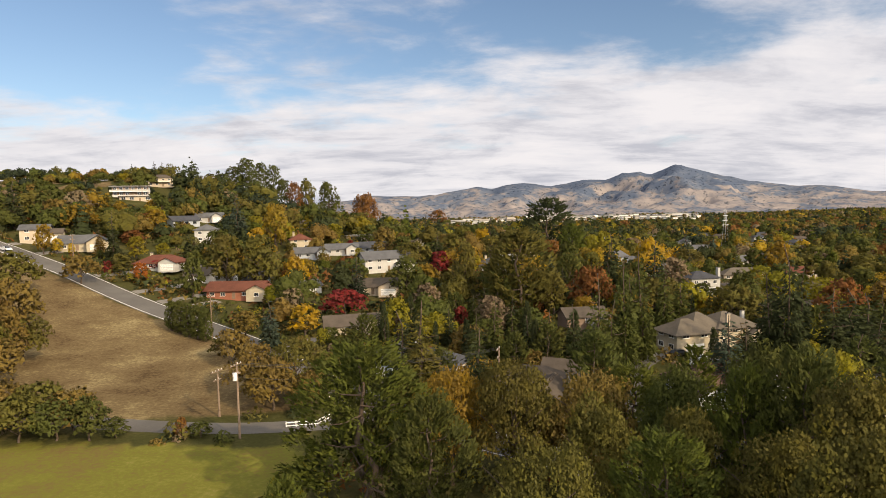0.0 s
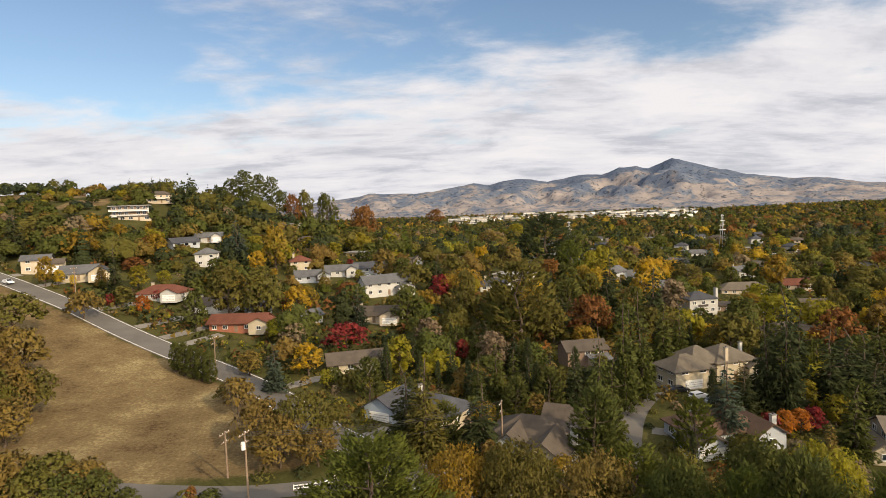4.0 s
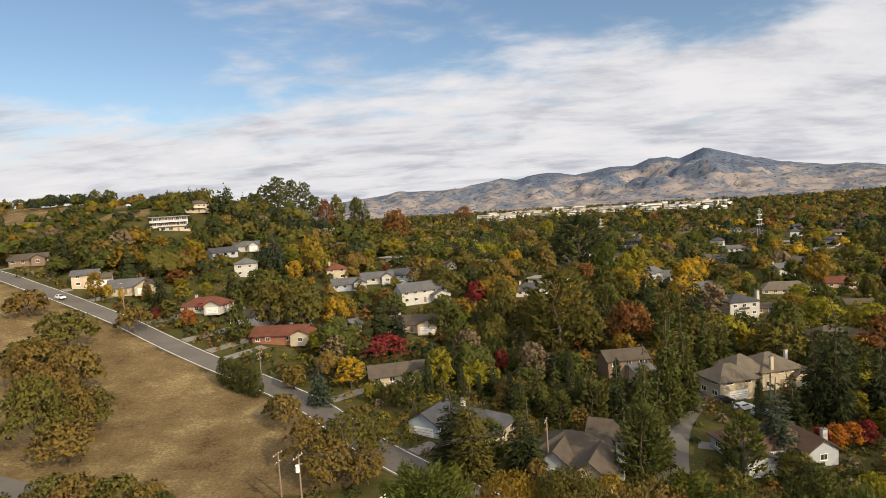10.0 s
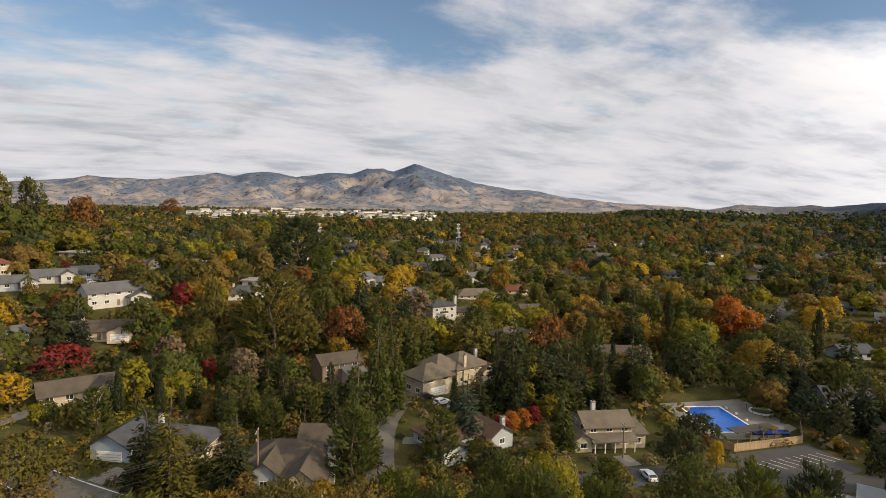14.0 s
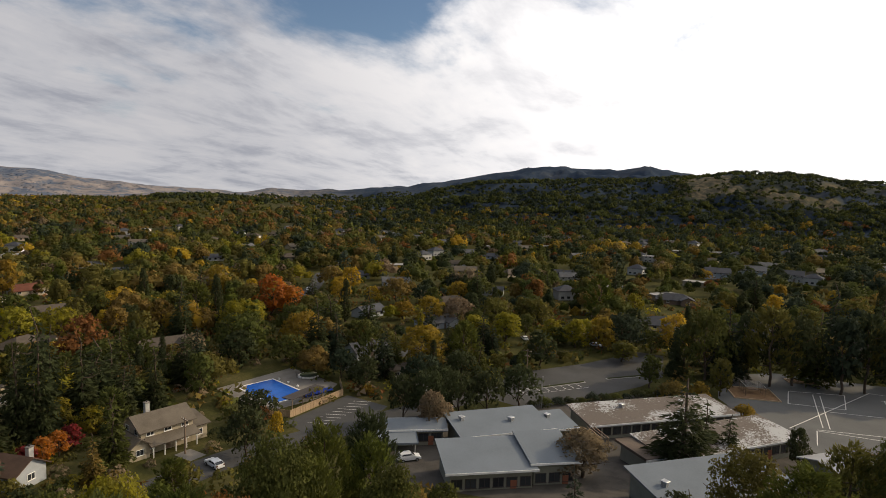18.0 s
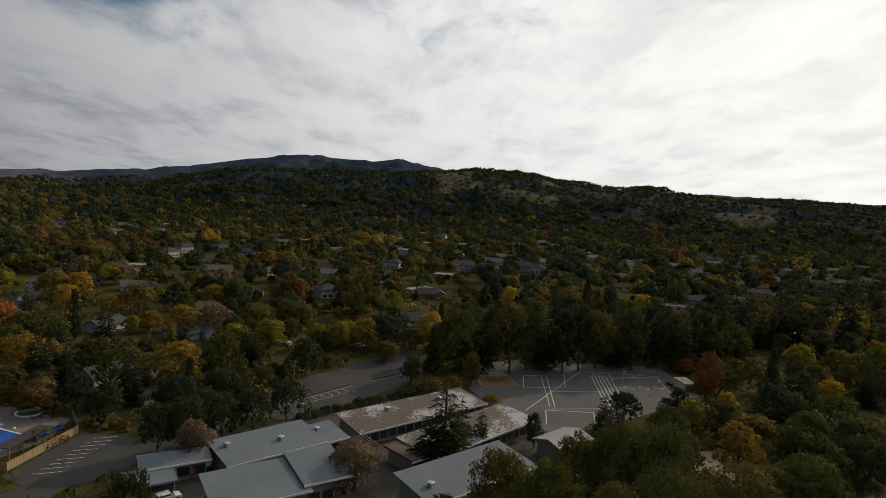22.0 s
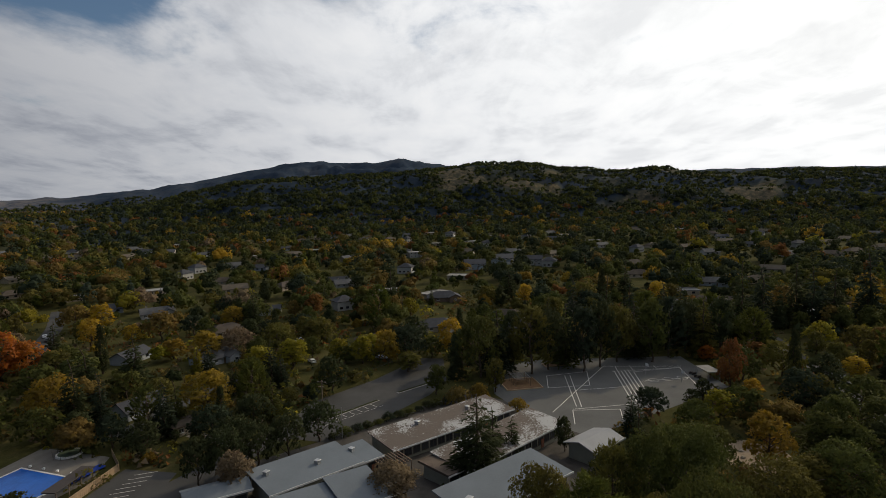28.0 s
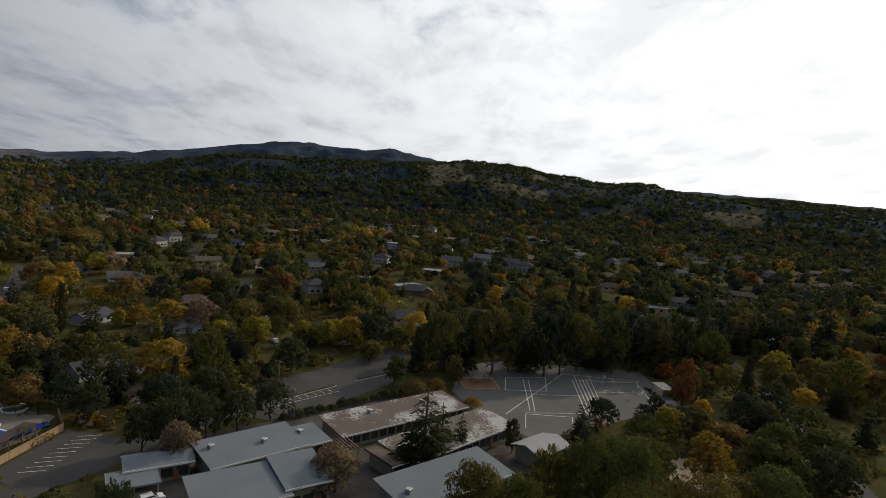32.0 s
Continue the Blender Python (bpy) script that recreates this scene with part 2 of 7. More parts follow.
def ground_material():
    m = bpy.data.materials.new("ground_cover")
    m.use_nodes = True
    n = Nodes(m.node_tree)
    co = n.add("ShaderNodeTexCoord").outputs["Object"]
    big, mid, fine = n.noise(co, 0.012, 5.0), n.noise(co, 0.09, 5.0, 0.65), n.noise(co, 1.6, 6.0, 0.7)
    f = n.math("ADD", n.math("MULTIPLY", mid, 0.55), n.math("MULTIPLY", fine, 0.45))
    dry = n.ramp(f, [(0.33, (0.056, 0.035, 0.018)), (0.43, (0.108, 0.074, 0.036)), (0.52, (0.148, 0.106, 0.052)), (0.59, (0.205, 0.156, 0.076)), (0.68, (0.32, 0.25, 0.125))])
    soil = n.ramp(f, [(0.3, (0.032, 0.033, 0.011)), (0.5, (0.056, 0.054, 0.018)), (0.66, (0.098, 0.080, 0.034))])
    green = n.ramp(f, [(0.33, (0.130, 0.084, 0.034)), (0.43, (0.135, 0.104, 0.032)), (0.52, (0.135, 0.130, 0.024)), (0.60, (0.165, 0.150, 0.034)), (0.70, (0.24, 0.19, 0.080))])
    att = n.add("ShaderNodeAttribute")
    att.attribute_name = "cover"
    sep = n.add("ShaderNodeSeparateColor", {0: att.outputs["Color"]})
    wob = n.math("MULTIPLY", n.math("SUBTRACT", mid, 0.5), 0.9)
    edge = lambda s: n.add("ShaderNodeMapRange", {0: n.math("ADD", s, wob), 1: 0.35, 2: 0.65}, interpolation="SMOOTHSTEP").outputs[0]
    col = n.mix(edge(sep.outputs[0]), soil, dry)
    col = n.mix(edge(sep.outputs[1]), col, green)
    # open hills far off: tan grass, dark scrub in folds, haze painted as blue
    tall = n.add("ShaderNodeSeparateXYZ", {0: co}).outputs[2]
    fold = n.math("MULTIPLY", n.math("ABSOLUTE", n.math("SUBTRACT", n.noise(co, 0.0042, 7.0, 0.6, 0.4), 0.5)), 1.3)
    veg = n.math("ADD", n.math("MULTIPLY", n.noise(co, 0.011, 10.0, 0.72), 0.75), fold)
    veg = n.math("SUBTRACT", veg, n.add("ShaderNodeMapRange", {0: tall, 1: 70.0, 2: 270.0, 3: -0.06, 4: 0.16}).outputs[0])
    hazed_brush = n.ramp(veg, [(0.33, (0.080, 0.100, 0.140)), (0.43, (0.112, 0.128, 0.160)), (0.50, (0.190, 0.172, 0.170)), (0.62, (0.270, 0.232, 0.210))])
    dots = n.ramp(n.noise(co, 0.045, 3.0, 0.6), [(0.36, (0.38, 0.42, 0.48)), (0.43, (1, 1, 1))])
    hazed_brush = n.mix(1.0, hazed_brush, dots, "MULTIPLY")
    col = n.mix(sep.outputs[2], col, hazed_brush)
    # wooded ridges: dark tree cover, shifted to blue in place of air haze
    hazed_forest = n.ramp(n.noise(co, 0.02, 8.0, 0.75), [(0.36, (0.016, 0.027, 0.046)), (0.55, (0.028, 0.042, 0.064)), (0.70, (0.048, 0.052, 0.050))])
    col = n.mix(att.outputs["Alpha"], col, hazed_forest)
    bp = n.add("ShaderNodeBump", {"Height": f, "Strength": 0.5, "Distance": 0.15})
    p = n.add("ShaderNodeBsdfPrincipled", {"Base Color": col, "Roughness": 1.0, "Normal": bp.outputs[0], "Specular IOR Level": 0.02})
    n.add("ShaderNodeOutputMaterial", {"Surface": p.outputs[0]})
    return m


# ---- small builders ----
def mesh_of(name, verts, faces, mat, smooth=False):
    me = bpy.data.meshes.new(name)
    me.from_pydata([tuple(v) for v in verts], [], [tuple(f) for f in faces])
    me.materials.append(mat)
    if smooth:
        me.polygons.foreach_set("use_smooth", [True] * len(me.polygons))
    me.update()
    return me


def quads_mesh(name, v, mat, way=None, tone=None):
    """A mesh of loose quads, or triangles, from an array (n, corners, 3)."""
    n, k = v.shape[:2]
    me = bpy.data.meshes.new(name)
    me.vertices.add(n * k)
    me.vertices.foreach_set("co", v.reshape(-1).astype(np.float32))
    me.loops.add(n * k)
    me.loops.foreach_set("vertex_index", np.arange(n * k, dtype=np.int32))
    me.polygons.add(n)
    me.polygons.foreach_set("loop_start", np.arange(0, n * k, k, dtype=np.int32))
    me.materials.append(mat)
    me.update()
    me.validate()
    if way is not None:
        att = me.attributes.new("bough_way", "FLOAT_VECTOR", "FACE")
        att.data.foreach_set("vector", way.reshape(-1).astype(np.float32))
    if tone is not None:
        att = me.attributes.new("tree_tone", "FLOAT", "FACE")
        att.data.foreach_set("value", tone.reshape(-1).astype(np.float32))
    return me


def thing(name, x=0.0, y=0.0, z=0.0, rz=0.0, label="", category="", group="", kind=""):
    ob = new(name)
    ob.matrix_basis = pose(x, y, z, 0, 0, rz)
    return tagged(ob, label, category, group, kind)


def part(name, me, parent, label="", m=None):
    ob = new(name, me)
    ob.parent = parent
    if m is not None:
        ob.matrix_basis = m
    if label:
        tagged(ob, label)
    return ob


# ---- land ----
def bump2(x, y, a, cx, cy, sx, sy):
    return a * math.exp(-(((x - cx) / sx) ** 2 + ((y - cy) / sy) ** 2))


def smooth01(v):
    v = max(0.0, min(1.0, v))
    return v * v * (3 - 2 * v)


def near_land(x, y):
    return (bump2(x, y, 58, -190, 430, 150, 170) + bump2(x, y, 13, 20, 290, 110, 110) + bump2(x, y, 20, -190, 190, 110, 130)
            + bump2(x, y, 6, -60, 20, 80, 80) + bump2(x, y, 9, 45, 0, 48, 45) + bump2(x, y, 85, -640, 560, 260, 300) + bump2(x, y, 30, -390, 560, 130, 130) + bump2(x, y, 13, -300, 520, 80, 75))


PEAK = [(-30, 0.2), (-12, 0.6), (-6.8, 1.04), (-4, 1.46), (-0.4, 1.32), (2.8, 1.54), (5.9, 2.13), (7.6, 1.85), (9.1, 2.25), (11.3, 2.3), (13.2, 1.95), (16.2, 2.55), (18.2, 2.45), (19.6, 3.0), (21, 3.0), (21.9, 2.7), (24.1, 3.55), (25.7, 3.1), (27.8, 2.45), (29.8, 1.95), (31.8, 1.55), (33.7, 1.35), (34.8, 1.4), (36.7, 1.05), (38.3, 0.8), (40, 0.65), (42, 0.4), (47.5, 0.1), (52, -0.2), (60, -0.6), (72, -1.4)]
FRONT = [(40, -2.2), (44, -1.0), (48, -0.7), (53, -1.0), (60, -1.3), (66.2, -0.5), (69, 0.4), (72.7, 1.35), (80.8, 1.7), (86.7, 1.8), (93.9, 2.25), (95, 2.5), (99.7, 2.5), (103, 1.85), (105.8, 1.8), (107.7, 1.35), (111.9, 1.7), (115.9, 1.05), (119.1, 0.9), (121.9, 1.1), (128, 0.95), (150, 0.9)]
BACK = [(42, -0.4), (46, -0.3), (50.6, -0.1), (51.8, 0.15), (53.2, 0.4), (56.5, 0.35), (59.6, 0.45), (61, 0.6), (64.4, 0.95), (66.2, 0.95), (67.8, 1.4), (70.7, 1.75), (73.3, 2.3), (77.2, 2.95), (80.7, 3.22), (82.7, 2.94), (85.6, 2.87), (88.2, 3.31), (92.6, 2.62), (97, 2.3), (105, 1.9), (111, 1.5), (150, 1.0)]


def crest(table, az):
    return float(np.interp(az, [p[0] for p in table], [p[1] for p in table]))


def land(x, y):
    z = near_land(x, y)
    r = math.hypot(x, y)
    if r > 600:
        az = math.degrees(math.atan2(x, y))
        v = Vector((x / 900.0, y / 900.0, 0.3))
        rough = noise.fractal(v * 1.6, 0.9, 2.1, 6)
        ridged = 1 - 1.5 * abs(noise.fractal(v * 3.1 + Vector((7, 3, 1)), 0.75, 2.2, 6))
        for table, foot, top, eye in ((PEAK, 2900, 4300, 52), (FRONT, 850, 1650, 56), (BACK, 2000, 3400, 46)):
            e = crest(table, az) + 0.10 * noise.fractal(Vector((az * 0.9, top / 700, 0.5)), 0.8, 2.2, 4)
            high = math.tan(radians(e)) * top + eye
            if az < table[0][0] or az > table[-1][0]:
                high *= smooth01(1 - min(abs(az - table[0][0]), abs(az - table[-1][0])) / 12)
            s = (r - foot) / (top - foot)
            if s <= 0 or high <= 0:
                continue
            if s < 1:
                up = smooth01(s) ** 1.15
                shape = up * (1 + (ridged - 0.7) * 1.3 * (1 - up) + rough * 0.35 * (1 - up) * up * 2)
            else:
                shape = 1 - 0.25 * min(1, (s - 1) * 1.6) + rough * 0.05
            z = max(z, high * shape)
        if r > 700:
            z += rough * 6 * smooth01((r - 700) / 600)
    return z


GROUND = ground_material()


def inside(poly, x, y):
    hit, j = False, len(poly) - 1
    for i in range(len(poly)):
        (xi, yi), (xj, yj) = poly[i], poly[j]
        if (yi > y) != (yj > y) and x < (xj - xi) * (y - yi) / (yj - yi) + xi:
            hit = not hit
        j = i
    return hit


FIELD = [(-175, 230), (-106, 190), (-66, 161), (-38, 139), (-22, 118), (-16, 100), (-46, 95), (-75, 98), (-120, 90), (-190, 120), (-215, 170)]
LAWN = [(-120, 76), (-75, 82), (-46, 85), (-14, 85), (-14, 40), (-60, 20), (-130, 40)]
HILL_FIELDS = [[(-306, 395), (-278, 404), (-267, 429), (-302, 489), (-340, 485), (-360, 461)], [(-246, 423), (-222, 425), (-257, 498), (-286, 495)], [(-210, 360), (-185, 372), (-190, 392), (-215, 384)]]


def make_ground():
    rs = [0, 6, 12] + list(np.arange(16, 130, 2.5)) + list(np.arange(130, 270, 4.0))
    while rs[-1] < 4850:
        rs.append(rs[-1] * (1.042 if rs[-1] < 1000 else 1.022 if rs[-1] < 2800 else 1.011))
    azs = list(np.arange(-60, -12, 0.8)) + list(np.arange(-12, 118, 0.5)) + list(np.arange(118, 150, 0.8)) + list(np.arange(150.5, 300, 6.0))
    verts, cover = [(0, 0, land(0, 0))], [(0, 0.6, 0, 0)]
    for r in rs[1:]:
        for a in azs:
            x, y = r * math.sin(radians(a)), r * math.cos(radians(a))
            verts.append((x, y, land(x, y)))
            near = -225 < x < 0 and 15 < y < 240
            soft = lambda poly: sum(inside(poly, x + dx, y + dy) for dx in (-3, 0, 3) for dy in (-3, 0, 3)) / 9 if near else 0.0
            dry = soft(FIELD) if near else 1.0 if inside(FIELD, x, y) or any(inside(p, x, y) for p in HILL_FIELDS) else 0.0
            if r > 480 and a < -18:
                dry = 0.8
            # weight of the haze-blued hill colour, by bearing and distance
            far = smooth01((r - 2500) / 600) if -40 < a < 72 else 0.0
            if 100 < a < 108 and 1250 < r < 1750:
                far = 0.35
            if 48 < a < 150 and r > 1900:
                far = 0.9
            # weight of the haze-blued woodland colour
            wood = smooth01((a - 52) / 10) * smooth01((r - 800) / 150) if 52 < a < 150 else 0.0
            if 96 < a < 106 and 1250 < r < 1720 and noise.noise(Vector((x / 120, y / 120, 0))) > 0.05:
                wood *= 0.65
            if 90 < a < 124 and 1120 < r < 1780:
                open_grass = smooth01((noise.noise(Vector((x / 150, y / 150, 0))) - 0.04) * 6)
                dry, wood, far = max(dry, 0.5 * open_grass), wood * (1 - 0.6 * open_grass), far * (1 - open_grass)
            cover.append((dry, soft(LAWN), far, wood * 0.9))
    k, faces = len(azs), []
    for j in range(k):
        faces.append((0, 1 + (j + 1) % k, 1 + j))
    for i in range(len(rs) - 2):
        for j in range(k):
            a, b = 1 + i * k + j, 1 + i * k + (j + 1) % k
            faces.append((a, b, b + k, a + k))
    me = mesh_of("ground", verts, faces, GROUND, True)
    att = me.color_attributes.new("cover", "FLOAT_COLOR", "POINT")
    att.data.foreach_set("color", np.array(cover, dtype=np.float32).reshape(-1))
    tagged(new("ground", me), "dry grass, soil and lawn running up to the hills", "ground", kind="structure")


make_ground()


def strip(name, line, width, mat, lift, step=3.0, offset=0.0, kind="structure", label="", category="road", parent=None):
    """A ribbon laid on the land along a line of points."""
    pts = []
    for (x0, y0), (x1, y1) in zip(line, line[1:]):
        n = max(1, int(math.hypot(x1 - x0, y1 - y0) / step))
        pts += [(x0 + (x1 - x0) * i / n, y0 + (y1 - y0) * i / n) for i in range(n)]
    pts.append(line[-1])
    for _ in range(6):
        pts = [pts[0]] + [tuple((np.array(a) + 2 * np.array(b) + np.array(c)) / 4) for a, b, c in zip(pts, pts[1:], pts[2:])] + [pts[-1]]
    verts, faces = [], []
    cols = (-0.5, -0.17, 0.17, 0.5) if width > 2 else (-0.5, 0.5)
    for i, (x, y) in enumerate(pts):
        a, b = pts[max(0, i - 1)], pts[min(len(pts) - 1, i + 1)]
        d = Vector((b[0] - a[0], b[1] - a[1])).normalized()
        for c in cols:
            px, py = x - d.y * (c * width + offset), y + d.x * (c * width + offset)
            verts.append((px, py, land(px, py) + lift))
    k = len(cols)
    for i in range(len(pts) - 1):
        for j in range(k - 1):
            faces.append((i * k + j, (i + 1) * k + j, (i + 1) * k + j + 1, i * k + j + 1))
    me = mesh_of(name, verts, faces, mat)
    if parent:
        return part(name, me, parent)
    return tagged(new(name, me), label, category, kind=kind)


def patch(name, poly, mat, lift, label, category, step=6.0):
    """A paved area laid on the land inside a polygon."""
    bm = bmesh.new()
    vs = [bm.verts.new((x, y, 0)) for x, y in poly]
    bm.faces.new(vs)
    bmesh.ops.triangulate(bm, faces=bm.faces[:])
    for _ in range(3):
        bmesh.ops.subdivide_edges(bm, edges=[e for e in bm.edges if e.calc_length() > step], cuts=1)
        bmesh.ops.triangulate(bm, faces=bm.faces[:])
    for v in bm.verts:
        v.co.z = land(v.co.x, v.co.y) + lift
    bmesh.ops.recalc_face_normals(bm, faces=bm.faces[:])
    if sum(f.normal.z for f in bm.faces) < 0:
        bmesh.ops.reverse_faces(bm, faces=bm.faces[:])
    me = bpy.data.meshes.new(name)
    bm.to_mesh(me)
    bm.free()
    me.materials.append(mat)
    return tagged(new(name, me), label, category, kind="structure")


UPPER_ROAD = [(-300, 330), (-215, 262), (-158, 224), (-109, 197), (-71, 170), (-51, 156), (-34, 141), (-16, 116), (4, 94), (30, 74)]
LANE = [(-110, 112), (-75, 99), (-48, 93), (-27, 91.5), (-6, 96), (3, 97)]
DRIVE = [(36, 96), (40, 108), (47, 124), (56, 136), (64, 143)]
STREET = [(36, 80), (62, 86), (90, 81), (112, 68), (140, 52), (160, 38)]
SIDE_STREET = [(225, -131), (178, -119.4), (162, -115.7), (146, -110.7), (133, -107.4), (108, -100)]
FAR_STREET = [(232, 158), (254, 174), (289, 189), (335, 214)]
BACK_ROAD = [(150, 90), (172, 84), (190, 76), (204, 62)]
ROADS = [(UPPER_ROAD, 8.5), (LANE, 5.0), (DRIVE, 5.5), (STREET, 8.0), (BACK_ROAD, 6.5), (SIDE_STREET, 5.0), (FAR_STREET, 7.5)]
PLOTS = {
    "pool": [(112, 92), (124, 118), (146, 112), (136, 86)],
    "lot": [(103, 71), (109, 82.5), (131, 79), (128, 66), (122, 66)],
    "school": [(90, 62), (128, 62), (150, 34), (185, 0), (185, -18), (158, -40), (118, -34), (84, 10)],
    "long_lot": [(146, 48), (170, 44), (190, 26), (214, 10), (212, 2), (186, 2), (173, 8), (152, 24), (141, 34)],
    "court": [(195, -14), (206, -30), (204, -84), (170, -84), (138, -32), (150, -20), (172, -12)],
}
road = strip("road", UPPER_ROAD, 8.5, ASPHALT, 0.06, label="worn grey asphalt road climbing beside the field")
for off in (3.7, -3.7):
    strip("edge_line", UPPER_ROAD, 0.22, PAINT, 0.075, offset=off, parent=road)
strip("road", LANE, 5.0, ASPHALT, 0.05, label="narrow grey asphalt lane below the field")
strip("road", DRIVE, 5.5, ASPHALT, 0.05, label="curved asphalt driveway to the two-storey house")
strip("road", STREET, 8.0, NEW_ASPHALT, 0.05, label="residential asphalt street beside the swimming pool")
strip("road", BACK_ROAD, 6.5, NEW_ASPHALT, 0.05, label="asphalt street behind the trees")
strip("road", SIDE_STREET, 5.0, NEW_ASPHALT, 0.05, label="asphalt side street with parked cars under the trees")
strip("road", FAR_STREET, 7.5, NEW_ASPHALT, 0.05, label="asphalt street between distant gardens")
patch("pavement", [(92, 56), (126, 58), (142, 36), (150, 24), (176, -2), (160, -22), (128, -36), (112, -24), (96, 6), (90, 30)], surface("stained_paving", (0.072, 0.064, 0.055), 0.92, 0.3, 0.25, 5, 0.2), 0.03, "stained concrete paving between the school wings", "paving")
patch("pavement", PLOTS["court"], COURT, 0.05, "grey asphalt playground with painted white lines", "playground")
patch("pavement", PLOTS["long_lot"], NEW_ASPHALT, 0.06, "grey asphalt school car park with white stall lines", "car park")
patch("pavement", PLOTS["lot"], NEW_ASPHALT, 0.06, "asphalt car park in front of the pool fence", "car park")


# ---- trees ----
def unit(v):
    return v / (np.linalg.norm(v, axis=-1, keepdims=True) + 1e-9)


def cards(c, size, out, rng, flat=0.55, slim=1.0, tri=False, along=None):
    """Quads or triangles at the points c, facing partly along out, as sprays of leaves; along gives their lie."""
    n = len(c)
    nr = unit(out * flat + rng.normal(size=(n, 3)) * (1 - flat))
    t = unit(np.cross(nr, rng.normal(size=(n, 3))))
    if along is not None:
        t = unit(along + rng.normal(size=(n, 3)) * 0.28)
        nr = unit(nr - t * np.sum(nr * t, 1)[:, None])
    b = np.cross(nr, t)
    s = (size * (0.55 + 0.9 * rng.random(n)))[:, None] * 0.5
    w = s * (0.55 + 0.5 * rng.random(n))[:, None] * slim
    sag = nr * s * 0.35
    if tri:
        return np.stack([c + t * s * 1.05, c - t * s * 0.65 - b * w * 1.2, c - t * s * 0.65 + b * w * 1.2], 1)
    return np.stack([c - t * s, c - b * w + sag, c + t * s, c + b * w + sag], 1)


def crown_points(shape, n, rng, h, r):
    """Points, outward ways and lie of the sprays of a crown of height h and radius r, built from boughs."""
    k = {"round": 26, "wide": 42, "pine": 96, "cone": 130, "column": 40, "tall": 34, "bush": 14}[shape]
    ctr, rad, lie, long = [], [], [], []
    for i in range(k):
        a = i * 2.399 + rng.random() * 0.9
        f = (i + 0.5) / k
        u = rng.random()
        out = np.array([math.cos(a), math.sin(a), 0.0])
        if shape == "cone":
            f = 1 - math.sqrt(f) * 0.98
            reach = r * ((1 - f) ** 0.72) * (0.72 + 0.36 * u) + 0.12
            ctr.append(out * reach * 0.60 + np.array([0, 0, h * (0.04 + 0.94 * f) - reach * 0.10]))
            lie.append(out + np.array([0, 0, -0.22]))
            rad.append(0.25 * reach + 0.06 * r)
            long.append(0.46 * reach / (0.25 * reach + 0.06 * r))
        elif shape == "pine":
            dome = math.sin(math.pi * min(1, 0.22 + 0.78 * f)) ** 0.55 if f > 0.36 else 1.0
            reach = r * dome * (0.45 + 0.5 * math.sqrt(u))
            ctr.append(out * reach + np.array([0, 0, h * (0.16 + 0.78 * f)]))
            lie.append(out * 0.75 + np.array([0, 0, 0.75]))
            rad.append(r * (0.13 + 0.07 * rng.random()))
            long.append(1.9)
        elif shape == "column":
            reach = r * abs(math.sin(f ** 0.6 * 3.1416)) ** 0.6 * 0.6
            ctr.append(out * reach + np.array([0, 0, h * (0.05 + 0.86 * f)]))
            lie.append(out * 0.25 + np.array([0, 0, 1.0]))
            rad.append(r * 0.36)
            long.append(2.2)
        else:
            if shape == "round":
                rr, zz, s = 0.70 * math.sin(math.pi * min(0.97, f * 0.80 + 0.16)) ** 0.7 * (0.55 + 0.5 * u), 0.20 + 0.66 * f, 0.20 + 0.15 * rng.random()
            elif shape == "wide":
                rr, zz, s = 0.80 * math.sqrt(1 - f * f * 0.9) * (0.6 + 0.45 * u), 0.30 + 0.52 * f, 0.20 + 0.13 * rng.random()
            elif shape == "tall":
                rr, zz, s = 0.80 * math.sin(math.pi * min(0.97, f * 0.72 + 0.22)) ** 0.8 * (0.4 + 0.6 * u), 0.36 + 0.56 * f, 0.25 + 0.15 * rng.random()
            else:
                rr, zz, s = 0.60 * (1 - f * 0.6), 0.2 + 0.45 * f, 0.28 + 0.12 * rng.random()
            ctr.append(out * rr * r + np.array([0, 0, zz * h]))
            lie.append(out + np.array([0, 0, 0.6]))
            rad.append(s * r)
            long.append(1.0)
    ctr, rad, lie, long = np.array(ctr), np.array(rad), unit(np.array(lie)), np.array(long)
    share = rad ** 2 * long
    i = rng.choice(k, n, p=share / share.sum())
    d = unit(rng.normal(size=(n, 3)))
    d[:, 2] = np.where(d[:, 2] < -0.4, -d[:, 2] * 0.6, d[:, 2])
    q = d * (rad[i] * (0.55 + 0.45 * rng.random(n) ** 0.6))[:, None]
    q += lie[i] * (np.sum(q * lie[i], 1) * (long[i] - 1))[:, None]
    if shape in ("wide", "tall", "cone"):
        q[:, 2] *= 0.72
    p = ctr[i] + q
    hub = np.array([0, 0, 0.45 * h])
    way = unit(d + 0.7 * unit(p - hub) + np.array([0, 0, 0.25]))
    return p, way, (lie[i] if shape in ("pine", "cone", "column") else None)


def limb_mesh(name, paths, mat, sides=5):
    verts, faces = [], []
    for pts, r0, r1 in paths:
        base = len(verts)
        for i, p in enumerate(pts):
            r = r0 + (r1 - r0) * i / (len(pts) - 1)
            q = pts[min(i + 1, len(pts) - 1)] - pts[max(i - 1, 0)]
            t = Vector(q).normalized()
            u = t.orthogonal().normalized()
            w = t.cross(u)
            for k in range(sides):
                a = 6.283 * k / sides
                verts.append(Vector(p) + (u * math.cos(a) + w * math.sin(a)) * r)
        for i in range(len(pts) - 1):
            for k in range(sides):
                a, b = base + i * sides + k, base + i * sides + (k + 1) % sides
                faces.append((a, b, b + sides, a + sides))
        faces.append(tuple(base + (len(pts) - 1) * sides + k for k in range(sides)))
    return mesh_of(name, verts, faces, mat, True)


